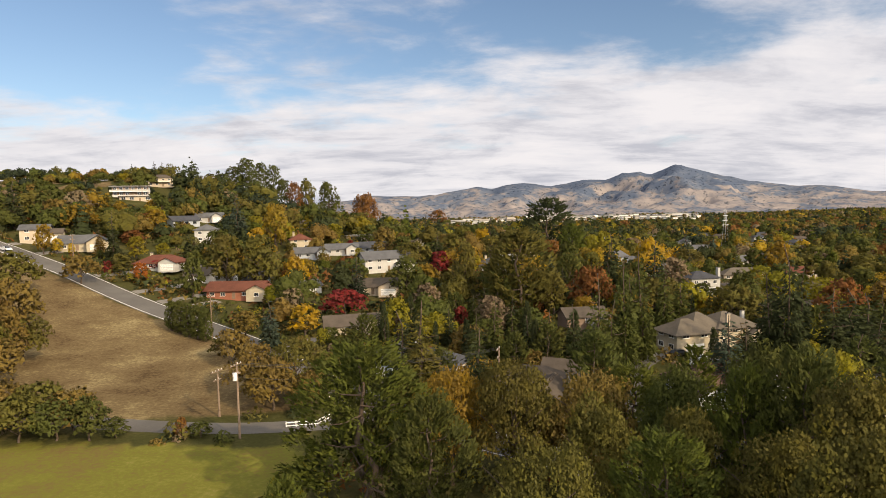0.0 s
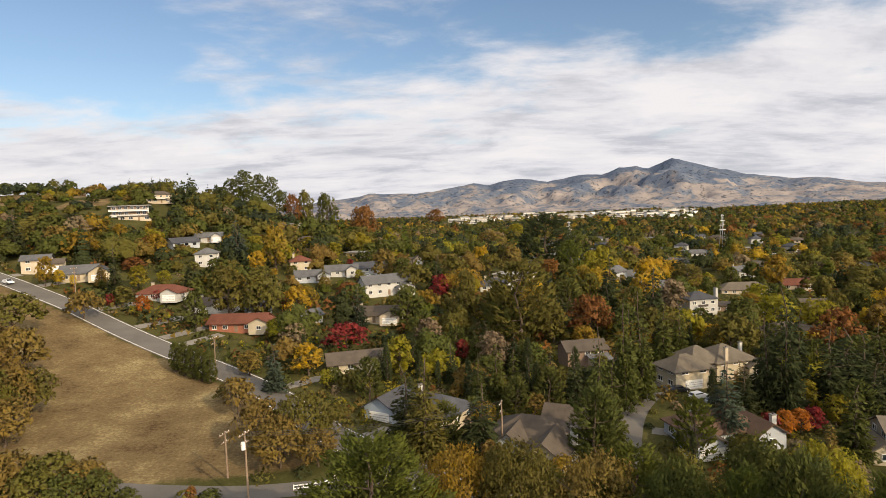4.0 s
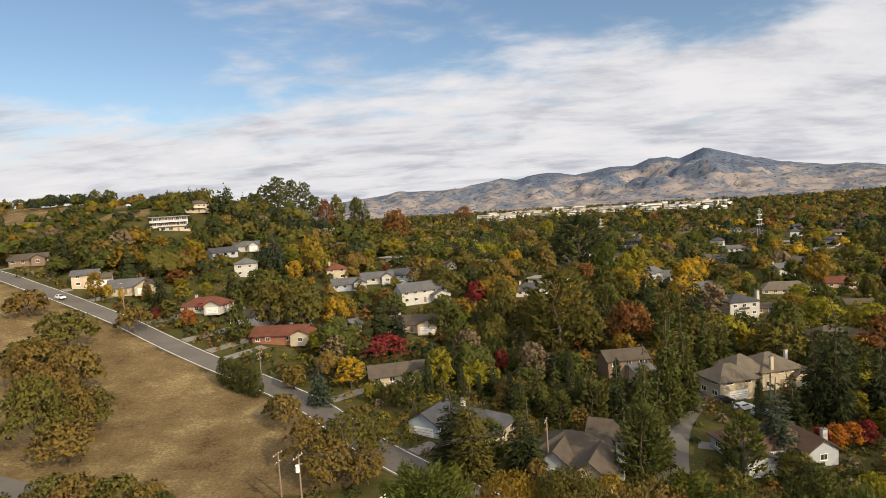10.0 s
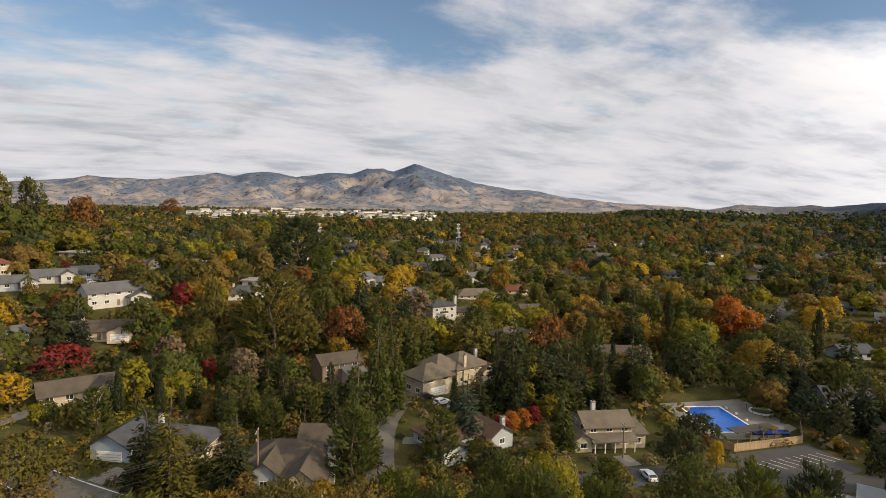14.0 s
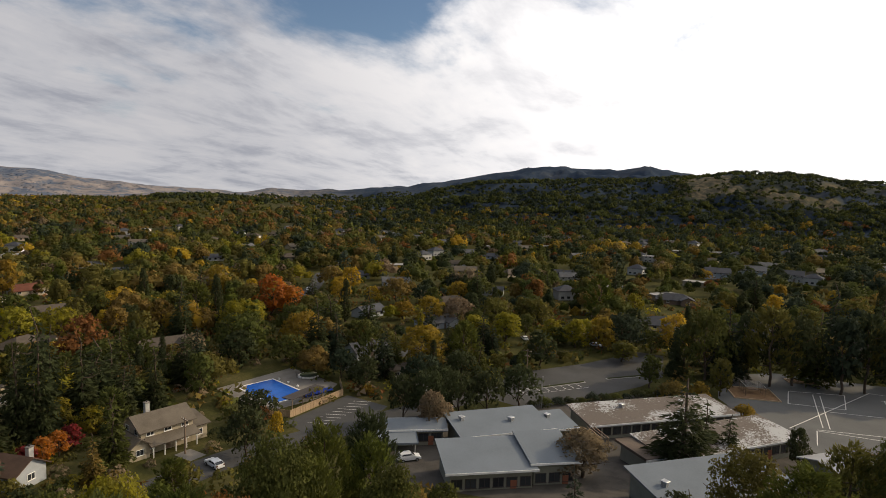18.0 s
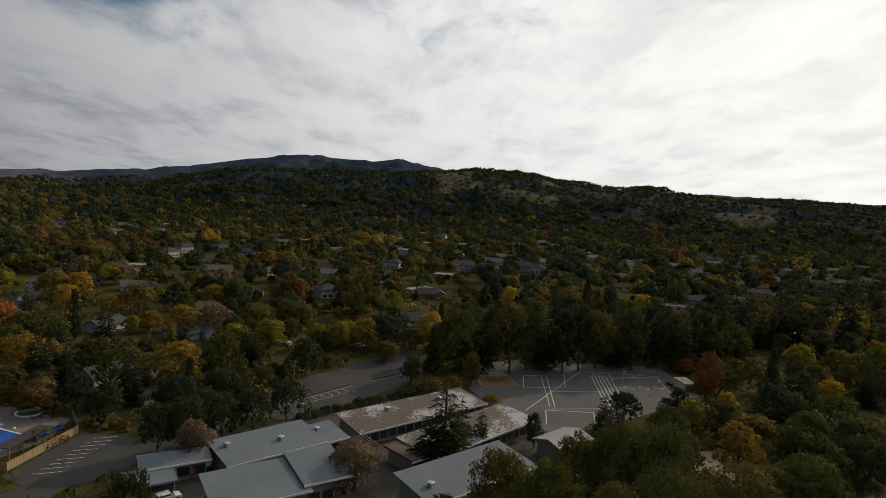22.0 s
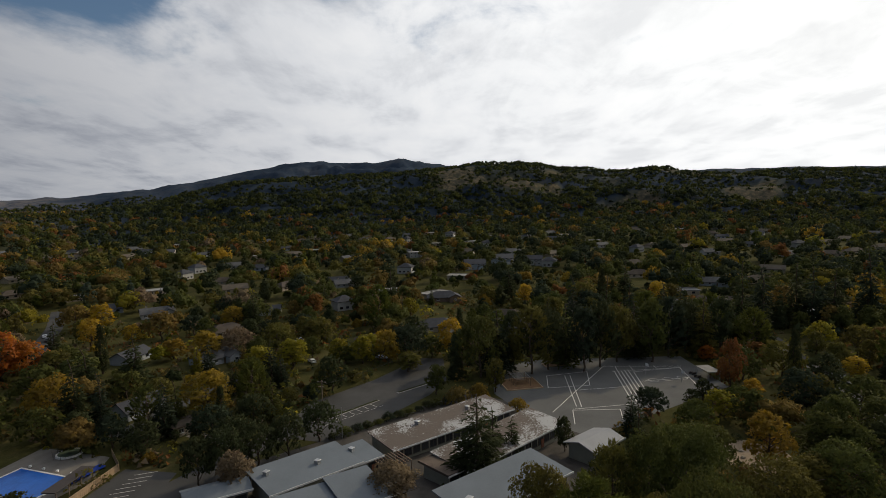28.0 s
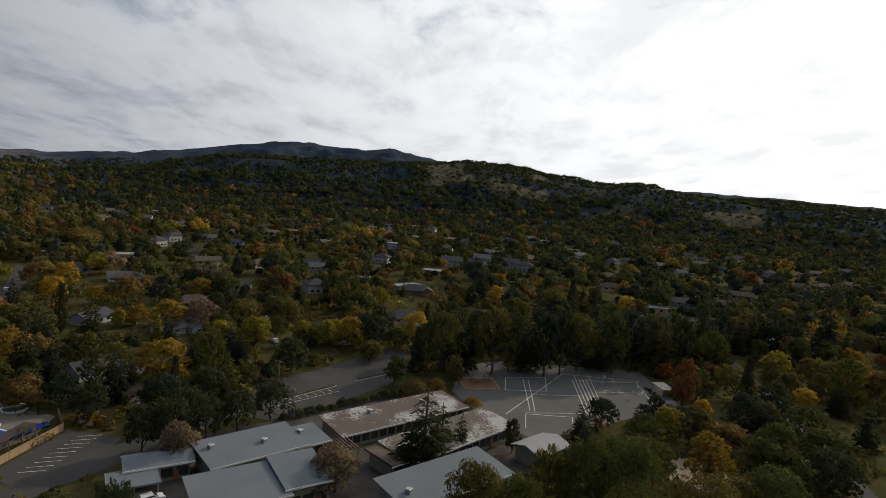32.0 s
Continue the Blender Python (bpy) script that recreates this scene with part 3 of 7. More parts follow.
def trunk_paths(shape, h, r, rng):
    paths = []
    wig = lambda s: np.array([rng.normal() * s, rng.normal() * s, 0])
    top = {"cone": 0.97, "column": 0.9, "pine": 0.92, "tall": 0.9}.get(shape, 0.62) * h
    base = np.array([0, 0, -0.3])
    pts = [base + np.array([0, 0, top * i / 6]) + (wig(0.02 * h) if 0 < i else 0) for i in range(7)]
    t0 = h * (0.016 if shape in ("cone", "column", "pine", "tall") else 0.022) + 0.06
    paths.append((pts, t0, t0 * 0.22))
    n = {"cone": 6, "column": 3, "pine": 11, "tall": 9, "bush": 4}.get(shape, 9)
    for i in range(n):
        f = 0.25 + 0.65 * i / n
        p0 = pts[0] + (pts[-1] - pts[0]) * f
        a = i * 2.4 + rng.random()
        out = np.array([math.cos(a), math.sin(a), 0.0])
        ln = r * (0.85 - 0.4 * f) if shape in ("cone", "pine") else r * 0.8
        rise = 0.1 if shape in ("cone", "pine") else 0.7
        p2 = p0 + out * ln + np.array([0, 0, ln * rise])
        mid = (p0 + p2) / 2 + np.array([0, 0, -0.1 * ln if rise < 0.5 else 0.08 * ln]) + wig(0.05 * ln)
        paths.append(([p0, mid, p2], t0 * 0.42 * (1.1 - f * 0.6), t0 * 0.08))
    return paths


TREE_KINDS = {}


def tree_kind(shape, tint, h, r, n, size, seed, bark=None):
    """Trunk and crown meshes of one kind of tree, made once."""
    key = (shape, tint, n, seed)
    if key not in TREE_KINDS:
        rng = np.random.default_rng(seed * 7919 + len(shape))
        p, out, lie = crown_points(shape, n, rng, h, r)
        needle = lie is not None
        crown = quads_mesh("crown", cards(p, np.full(n, size * (1.6 if needle else 1.0)), out, rng, 0.5, 0.42 if needle else 0.85, needle or n < 9000, lie), LEAF[tint], out)
        trunk = limb_mesh("trunk", trunk_paths(shape, h, r, rng), bark or BARK)
        TREE_KINDS[key] = (trunk, crown)
    return TREE_KINDS[key]


WORDS = {"olive": "olive-green", "green": "green", "dark": "dark green", "pine": "green-needled", "lime": "yellow-green", "yellow": "bright yellow autumn",
         "gold": "golden autumn", "orange": "orange autumn", "rust": "rust-brown autumn", "red": "deep red autumn", "tan": "dry brown", "grey": "nearly bare grey-brown",
         "blue": "blue-green", "bay": "dark evergreen"}
SHAPES = {"round": ("broadleaf_tree", "round-crowned tree", "tree"), "wide": ("oak_tree", "spreading oak", "oak tree"), "pine": ("pine_tree", "pine", "pine tree"),
          "cone": ("redwood_tree", "conical redwood", "conifer"), "column": ("cypress_tree", "slender cypress", "cypress"), "tall": ("eucalyptus_tree", "tall eucalyptus", "eucalyptus"),
          "bush": ("shrub", "rounded shrub", "bush")}
# height, radius, crown surface of each shape at scale 1
SIZES = {"round": (9.0, 4.2, 210), "wide": (8.5, 5.2, 240), "pine": (16.0, 5.0, 400), "cone": (18.0, 4.6, 380), "column": (12.0, 1.5, 100), "tall": (24.0, 7.0, 650), "bush": (2.4, 2.0, 27)}
PLANTED = []
BRIGHT = []


def tree(x, y, shape, tint, scale=1.0, seed=0, where="among the houses", wide=1.0):
    """A tree; its sprays of leaves are finer the nearer it stands to the middle of the place."""
    h, r, area = SIZES[shape]
    spray = min(1.5, max(0.24, 0.0050 * math.hypot(x, y))) / (scale * math.sqrt(wide))
    spray = min(spray, 0.17 * r)
    spray = 0.1 * 1.25 ** round(math.log(spray / 0.1) / math.log(1.25))
    n = int(min((26000 if shape == "pine" else 15000) if math.hypot(x, y) < 78 else 8000 if math.hypot(x, y) < 125 else 5500, 2.0 * area / spray ** 2))
    spray = max(spray, math.sqrt(1.9 * area / n))
    trunk, crown = tree_kind(shape, tint, h, r, n, spray, seed % 3, PALE_BARK if shape == "tall" else None)
    name, word, cat = SHAPES[shape]
    ob = thing(name, x, y, land(x, y) - 0.05, (seed * 77.7 + x * 13) % 360, f"{WORDS[tint]} {word} {where}", cat)
    ob.scale = (scale * wide, scale * wide, scale)
    part("trunk", trunk, ob)
    part("crown", crown, ob)
    PLANTED.append((x, y, r * scale * wide))
    if tint in ("gold", "yellow", "lime", "orange", "red") and 140 < math.hypot(x, y) < 340:
        BRIGHT.append((x, y, r * scale * wide))
    return ob


KEEP = []


# ---- buildings ----
def wall_paint(name, c):
    return surface(name, c, 0.85, 0.10, 0.5, 7, 0.12, per_piece=0.05)


def roof_mat(name, c):
    return surface(name, c, 0.9, 0.20, 0.35, 5, 0.5, per_piece=0.10)


WALL = {"cream": wall_paint("cream_stucco", (0.40, 0.34, 0.24)), "white": wall_paint("white_siding", (0.44, 0.425, 0.39)), "grey": wall_paint("grey_siding", (0.36, 0.38, 0.40)),
        "brown": wall_paint("brown_siding", (0.20, 0.14, 0.10)), "brick": wall_paint("red_brick_wall", (0.28, 0.11, 0.065)), "tan": wall_paint("tan_stucco", (0.46, 0.38, 0.28)),
        "blue": wall_paint("blue_grey_siding", (0.30, 0.35, 0.40)), "olive": wall_paint("dull_green_siding", (0.20, 0.21, 0.15))}
ROOF = {"brown": roof_mat("brown_shingles", (0.082, 0.066, 0.051)), "tan": roof_mat("tan_shingles", (0.117, 0.097, 0.073)), "dark": roof_mat("charcoal_shingles", (0.059, 0.06, 0.066)),
        "grey": roof_mat("grey_shingles", (0.103, 0.102, 0.102)), "red": roof_mat("red_brown_tiles", (0.124, 0.048, 0.031)), "white": roof_mat("pale_flat_roofing", (0.262, 0.251, 0.234)),
        "tile": roof_mat("brown_barrel_tiles", (0.1, 0.063, 0.044))}
TRIM = surface("white_trim", (0.72, 0.70, 0.66), 0.6, 0.08, 2, 12, 0.1)
DARKTRIM = surface("dark_trim", (0.06, 0.05, 0.045), 0.6, 0.1, 2, 12, 0.1)
METAL = surface("grey_metal", (0.42, 0.42, 0.42), 0.45, 0.12, 1, 9, 0.1, 0.7)
WOOD = surface("weathered_wood", (0.23, 0.165, 0.115), 0.9, 0.25, 1.2, 11, 0.4, per_piece=0.15)
FENCE = surface("tan_fence_boards", (0.40, 0.285, 0.175), 0.85, 0.15, 1.0, 9, 0.3, per_piece=0.12)
RUBBER = surface("tyre_rubber", (0.025, 0.025, 0.025), 0.9, 0.1)


def glass_mat():
    m = bpy.data.materials.new("window_glass")
    m.use_nodes = True
    n = Nodes(m.node_tree)
    r = n.add("ShaderNodeObjectInfo").outputs["Random"]
    col = n.ramp(r, [(0, (0.012, 0.015, 0.02)), (1, (0.05, 0.055, 0.06))])
    p = n.add("ShaderNodeBsdfPrincipled", {"Base Color": col, "Roughness": 0.08, "Specular IOR Level": 0.6})
    n.add("ShaderNodeOutputMaterial", {"Surface": p.outputs[0]})
    return m


GLASS = glass_mat()
BOXES = {}


def box_mesh(name, w, d, h, mat, bevel=0.0, base=True):
    """A box w by d by h standing on its base (or about its middle), with softened edges."""
    key = (name, round(w, 2), round(d, 2), round(h, 2), mat.name, bevel, base)
    if key not in BOXES:
        bm = bmesh.new()
        bmesh.ops.create_cube(bm, size=1.0)
        for v in bm.verts:
            v.co = Vector((v.co.x * w, v.co.y * d, (v.co.z + (0.5 if base else 0)) * h))
        if bevel:
            bmesh.ops.bevel(bm, geom=bm.edges[:], offset=bevel, segments=1, affect="EDGES")
        me = bpy.data.meshes.new(name)
        bm.to_mesh(me)
        bm.free()
        me.materials.append(mat)
        BOXES[key] = me
    return BOXES[key]


def tube_mesh(name, r0, r1, h, mat, sides=10):
    verts = [(r * math.cos(6.2832 * k / sides), r * math.sin(6.2832 * k / sides), z) for r, z in ((r0, 0), (r1, h)) for k in range(sides)]
    faces = [(k, (k + 1) % sides, sides + (k + 1) % sides, sides + k) for k in range(sides)] + [tuple(range(sides, 2 * sides)), tuple(reversed(range(sides)))]
    return mesh_of(name, verts, faces, mat)


def window(parent, m, w, h, frame_mat=None):
    """A framed window with a sill, on a wall whose outside is m's -y."""
    f = frame_mat or TRIM
    bm = bmesh.new()
    t = 0.09
    for cx, cz, sx, sz in ((0, h - t / 2, w, t), (0, t / 2, w, t), (-w / 2 + t / 2, h / 2, t, h - 2 * t), (w / 2 - t / 2, h / 2, t, h - 2 * t), (0, h / 2, 0.06, h - 2 * t)):
        r = bmesh.ops.create_cube(bm, size=1.0)
        for v in r["verts"]:
            v.co = Vector((v.co.x * sx + cx, v.co.y * 0.10 - 0.03, v.co.z * sz + cz))
    me = bpy.data.meshes.new("window")
    bm.to_mesh(me)
    bm.free()
    me.materials.append(f)
    ob = part("window", me, parent, "", m)
    part("pane", box_mesh("pane", w - 0.12, 0.04, h - 0.12, GLASS), ob, "", pose(0, 0.0, 0.06))
    part("sill", box_mesh("sill", w + 0.16, 0.16, 0.06, f), ob, "", pose(0, -0.06, -0.06))
    return ob


def roof_mesh(kind, w, d, rise, over, thick, mat):
    """A roof over w by d: ridge along x. gable, hip, shed (falls to -y) or flat with a raised rim."""
    a, b = w / 2 + over, d / 2 + over
    drop = rise * over / (d / 2)
    z0 = -drop
    if kind == "flat":
        bm = bmesh.new()
        r = bmesh.ops.create_cube(bm, size=1.0)
        for v in r["verts"]:
            v.co = Vector((v.co.x * 2 * a, v.co.y * 2 * b, v.co.z * thick * 2 + thick))
        top = max(bm.faces, key=lambda f: f.calc_center_median().z)
        ins = bmesh.ops.inset_region(bm, faces=[top], thickness=0.3, depth=0.0)
        bmesh.ops.translate(bm, verts=top.verts[:], vec=(0, 0, -0.15))
        me = bpy.data.meshes.new("roof")
        bm.to_mesh(me)
        bm.free()
        me.materials.append(mat)
        return me
    if kind == "shed":
        up = [(-a, -b, -rise * over / d), (a, -b, -rise * over / d), (a, b, rise + rise * over / d), (-a, b, rise + rise * over / d)]
        v = up + [(x, y, z - thick) for x, y, z in up]
        return mesh_of("roof", [(x, y, z + thick) for x, y, z in v], [(0, 1, 2, 3), (7, 6, 5, 4), (0, 4, 5, 1), (1, 5, 6, 2), (2, 6, 7, 3), (3, 7, 4, 0)], mat)
    inset = 0.0 if kind == "gable" else min(a * 0.92, b)
    up = [(-a, -b, z0), (a, -b, z0), (a, b, z0), (-a, b, z0), (-a + inset, 0, rise), (a - inset, 0, rise)]
    n = 6
    v = up + [(x, y, z - thick) for x, y, z in up]
    v = [(x, y, z + thick) for x, y, z in v]
    f = [(0, 1, 5, 4), (2, 3, 4, 5), (6, 10, 11, 7), (8, 11, 10, 9), (0, 6, 7, 1), (2, 8, 9, 3)]
    if kind == "hip":
        f += [(1, 2, 5), (3, 0, 4), (7, 11, 8), (9, 10, 6), (1, 7, 8, 2), (3, 9, 6, 0)]
    else:
        f += [(1, 7, 11, 5), (5, 11, 8, 2), (3, 9, 10, 4), (4, 10, 6, 0)]
    return mesh_of("roof", v, f, mat)


def body_mesh(kind, w, d, h, rise, mat):
    v = [(-w / 2, -d / 2, -0.6), (w / 2, -d / 2, -0.6), (w / 2, d / 2, -0.6), (-w / 2, d / 2, -0.6), (-w / 2, -d / 2, h), (w / 2, -d / 2, h), (w / 2, d / 2, h), (-w / 2, d / 2, h)]
    f = [(3, 2, 1, 0), (0, 1, 5, 4), (2, 3, 7, 6)]
    if kind == "gable":
        v += [(-w / 2, 0, h + rise), (w / 2, 0, h + rise)]
        f += [(1, 2, 6, 9, 5), (3, 0, 4, 8, 7), (4, 5, 9, 8), (6, 7, 8, 9)]
    elif kind == "shed":
        v[6], v[7] = (w / 2, d / 2, h + rise), (-w / 2, d / 2, h + rise)
        f += [(1, 2, 6, 5), (3, 0, 4, 7), (4, 5, 6, 7)]
    else:
        f += [(1, 2, 6, 5), (3, 0, 4, 7), (4, 5, 6, 7)]
    return mesh_of("wall", v, f, mat)


def wing(house, dx, dy, rz, w, d, h, kind, rise, wall, roof, sides="fblr", garage="", storeys=1, over=0.6, gap=3.4, win=(1.5, 1.2), trim=None, lift=0.0):
    """One block of a house with its roof, windows and doors. sides: f front (-y), b back, l left, r right."""
    base = pose(dx, dy, lift, 0, 0, rz)
    part("wall", body_mesh(kind, w, d, h, rise, wall), house, "", base)
    part("roof", roof_mesh(kind, w, d, rise, over, 0.22, roof), house, "", base @ pose(0, 0, h))
    for s, (length, place) in {"f": (w, lambda u: pose(u, -d / 2 - 0.02, 0)), "b": (w, lambda u: pose(-u, d / 2 + 0.02, 0, 0, 0, 180)),
                               "l": (d, lambda u: pose(-w / 2 - 0.02, -u, 0, 0, 0, -90)), "r": (d, lambda u: pose(w / 2 + 0.02, u, 0, 0, 0, 90))}.items():
        if s not in sides:
            continue
        if s == garage:
            door = part("garage_door", box_mesh("garage_door", min(4.9, length - 1.4), 0.10, 2.15, TRIM, 0.02), house, "panelled garage door", base @ place(0) @ pose(0, 0, 0.02))
            for k in range(3):
                part("groove", box_mesh("groove", min(4.7, length - 1.6), 0.02, 0.05, DARKTRIM), door, "", pose(0, -0.06, 0.5 + k * 0.52))
        n = max(1, int(length / gap))
        for lv in range(storeys):
            if s == garage and lv == 0:
                continue
            z = 0.95 + lv * 2.75
            for i in range(n):
                u = (i + 0.5) / n * length - length / 2
                if s == "f" and lv == 0 and i == n // 2 and n > 2:
                    part("door", box_mesh("door", 1.0, 0.10, 2.05, WOOD, 0.02), house, "wooden front door", base @ place(u) @ pose(0, 0, 0.02))
                    continue
                window(house, base @ place(u) @ pose(0, 0, z), min(win[0], length / n * 0.6), win[1], trim)


def chimney(house, x, y, h, mat=None, w=0.9, d=0.7):
    ob = part("chimney", box_mesh("chimney", w, d, h, mat or WALL["cream"], 0.03), house, "", pose(x, y, 0))
    part("cap", box_mesh("cap", w + 0.2, d + 0.2, 0.15, CONCRETE, 0.02), ob, "", pose(0, 0, h))
    part("flue", tube_mesh("flue", 0.13, 0.13, 0.35, DARKTRIM, 8), ob, "", pose(0, 0, h + 0.15))


def house_at(x, y, rz, label, group="houses of the suburb", radius=9.0):
    KEEP.append((x, y, radius))
    return thing("house", x, y, land(x, y), rz, label, "house", group)


# the nearest houses
h = house_at(1.5, 124.5, -32, "single-storey house with charcoal hip roof and cream walls", radius=11)
wing(h, 2.5, 0.5, 0, 15, 9.5, 3.0, "hip", 2.4, WALL["cream"], ROOF["dark"], "fr")
wing(h, -6.5, -1.0, 90, 9.5, 7.5, 3.0, "gable", 2.2, WALL["blue"], ROOF["dark"], "lf", "l", gap=3)
chimney(h, -1.5, 3.0, 6.2, WALL["white"])
h = house_at(23, 108.5, -28, "brown shake-roofed house with grey gables and white chimney", radius=11)
wing(h, 0, 0, 0, 16, 11, 3.0, "hip", 3.0, WALL["grey"], ROOF["brown"], "fr")
wing(h, -2.5, -5.0, 90, 7.0, 6.0, 3.0, "gable", 2.4, WALL["grey"], ROOF["brown"], "l")
wing(h, 4.5, -6.5, 90, 9.0, 6.5, 3.0, "gable", 2.5, WALL["cream"], ROOF["brown"], "l")
wing(h, 4.0, 10.5, 0, 9.0, 6.0, 2.8, "gable", 2.2, WALL["cream"], ROOF["brown"], "fr")
chimney(h, 8.2, -4.0, 6.4, WALL["white"], 1.2, 0.9)
h = house_at(46, 157, 5, "brown-roofed house half hidden by redwoods", radius=7)
wing(h, 0, 0, 0, 11, 8, 5.2, "gable", 1.8, WALL["brown"], ROOF["brown"], "fr", storeys=2)
wing(h, 2.5, -6, 0, 5, 4, 3.2, "shed", 0.8, WALL["tan"], ROOF["grey"], "fr")
h = house_at(74, 146, 12, "two-storey cream house with a broad tan hip roof", radius=15)
wing(h, -8.5, -3.5, 0, 10, 8, 5.0, "hip", 2.4, WALL["cream"], ROOF["tan"], "flr", "f", 2, 0.9, win=(1.9, 1.3))
wing(h, -1.5, 1.0, 0, 9, 9, 5.0, "hip", 2.9, WALL["tan"], ROOF["tan"], "f", storeys=2, over=0.9)
wing(h, 6.0, 0.5, 0, 11, 10, 4.9, "hip", 2.8, WALL["cream"], ROOF["tan"], "fr", storeys=2, over=0.9)
wing(h, 11.5, -2.5, 90, 7, 5.5, 3.0, "gable", 1.9, WALL["cream"], ROOF["tan"], "lf")
chimney(h, 3.0, -4.6, 8.2, WALL["tan"])
chimney(h, 13.0, 2.0, 7.2, WALL["white"])
h = house_at(58, 110, 8, "single-storey house with brown barrel-tile hip roof and white chimneys", radius=11)
wing(h, 0, 0, 0, 15, 9.5, 3.0, "hip", 2.7, WALL["grey"], ROOF["tile"], "flr")
wing(h, -6.5, -6.0, 90, 6.0, 6.5, 2.8, "gable", 1.6, WALL["grey"], ROOF["brown"], "lf", "l")
wing(h, 6.5, -4.0, 90, 7.5, 6.0, 2.9, "gable", 1.9, WALL["grey"], ROOF["tile"], "lf")
chimney(h, -2.6, 2.9, 6.0, WALL["white"], 1.0, 0.8)
chimney(h, 9.6, -4.2, 5.0, WALL["white"], 1.0, 0.8)
h = house_at(88.3, 98.5, -18, "two-storey cream house with brown gable roof and front porch", radius=10)
wing(h, 0, 0, 0, 10.5, 7.6, 4.9, "gable", 2.0, WALL["cream"], ROOF["tan"], "flr", storeys=2)
wing(h, -6.2, -1.6, 90, 7.4, 3.8, 2.8, "gable", 1.3, WALL["cream"], ROOF["tan"], "lf")
wing(h, 6.6, -0.8, 0, 3.6, 6.0, 3.0, "shed", 1.0, WALL["cream"], ROOF["tan"], "fr")
part("porch_roof", roof_mesh("shed", 9.6, 2.6, 0.8, 0.3, 0.18, ROOF["tan"]), h, "", pose(0.4, -5.1, 2.5))
for k in range(5):
    part("porch_post", box_mesh("porch_post", 0.16, 0.16, 2.5, TRIM), h, "", pose(-4 + k * 2.2, -6.2, 0))
chimney(h, -1.0, 2.9, 8.0, WALL["white"], 0.9, 0.9)
# houses along the climbing road and up the slope
h = house_at(-54, 190, -6, "red-tile-roofed brick ranch house beside the road", radius=10)
wing(h, 0, 0, 0, 17, 8.5, 2.9, "gable", 2.0, WALL["brick"], ROOF["red"], "fr", over=0.9)
wing(h, 8.0, -3.0, 90, 7.0, 6.5, 2.9, "gable", 1.6, WALL["cream"], ROOF["red"], "lf")
h = house_at(-90, 268, 10, "two-storey white house with grey roof", radius=7)
wing(h, 0, 0, 0, 9, 8, 5.6, "hip", 2.0, WALL["white"], ROOF["grey"], "fr", storeys=2)
h = house_at(-122, 226, 20, "grey-roofed house with white front by the road", radius=9)
wing(h, 0, 0, 0, 12, 9, 2.8, "gable", 2.6, WALL["cream"], ROOF["grey"], "fr")
wing(h, 7, -5, 90, 7, 7, 3.0, "gable", 2.2, WALL["cream"], ROOF["dark"], "lf", "l")
h = house_at(-139, 229, 20, "white split-level house above the road", radius=8)
wing(h, 0, 0, 0, 9, 7, 4.8, "gable", 1.6, WALL["tan"], ROOF["grey"], "fr", storeys=2)
wing(h, 6, -2, 0, 6, 6, 3.2, "gable", 1.5, WALL["cream"], ROOF["brown"], "fr", "f")
h = house_at(-156, 342, 18, "hillside modern house with stacked white decks", radius=12)
wing(h, 0, 0, 0, 18, 9, 5.8, "flat", 0.3, WALL["brown"], ROOF["white"], "fr", storeys=2, win=(2.6, 1.9), gap=3.0, over=1.3)
wing(h, 3, -6, 0, 16, 5, 2.6, "flat", 0.2, WALL["tan"], ROOF["brown"], "f", lift=-2.6, win=(2.2, 1.6))
for lv in range(2):
    part("deck", box_mesh("deck", 20, 2.2, 0.3, TRIM, 0.02), h, "", pose(0, -5.5, lv * 2.9))
    part("railing", box_mesh("railing", 20, 0.06, 0.9, WALL["white"]), h, "", pose(0, -6.5, 0.3 + lv * 2.9))
h = house_at(-160, 392, 12, "pale two-storey house near the hilltop", radius=9)
wing(h, 0, 0, 0, 14, 9, 5.6, "hip", 2.0, WALL["tan"], ROOF["brown"], "fr", storeys=2)
part("balcony", box_mesh("balcony", 12, 2.0, 0.25, TRIM, 0.02), h, "", pose(0, -5.4, 2.7))
HOUSES = [
    (-68, 207, -4, 15, 8, "gable", "white", "brown", 1), (-53, 206, 30, 8, 7, "gable", "blue", "dark", 1), (-10.5, 236, 22, 19, 10, "gable", "white", "grey", 2),
    (-12, 202, -8, 18, 9, "gable", "tan", "brown", 1), (-19, 273, 10, 14, 9, "gable", "grey", "dark", 1), (-1, 303, 0, 14, 8, "flat", "tan", "brown", 1),
    (-50, 271, 15, 9, 8, "hip", "cream", "red", 2), (-42, 254, 12, 14, 8, "gable", "grey", "grey", 1), (-31, 266, 8, 14, 8, "gable", "white", "grey", 1)]
HOUSES += [
    (35, 244, 0, 14, 9, "hip", "white", "dark", 1), (97, 343, 15, 12, 9, "gable", "white", "grey", 2), (99, 287, 40, 10, 9, "gable", "grey", "grey", 2),
    (185, 325, 20, 12, 9, "gable", "white", "grey", 2), (152, 265, -8, 22, 10, "hip", "tan", "tan", 1), (156, 222, -20, 14, 9, "gable", "brown", "brown", 1),
    (-88, 216, -4, 16, 9, "hip", "white", "red", 1), (-15, 158, 12, 15, 8, "gable", "cream", "brown", 1), (-34, 200, 40, 6, 6, "gable", "white", "grey", 1)]
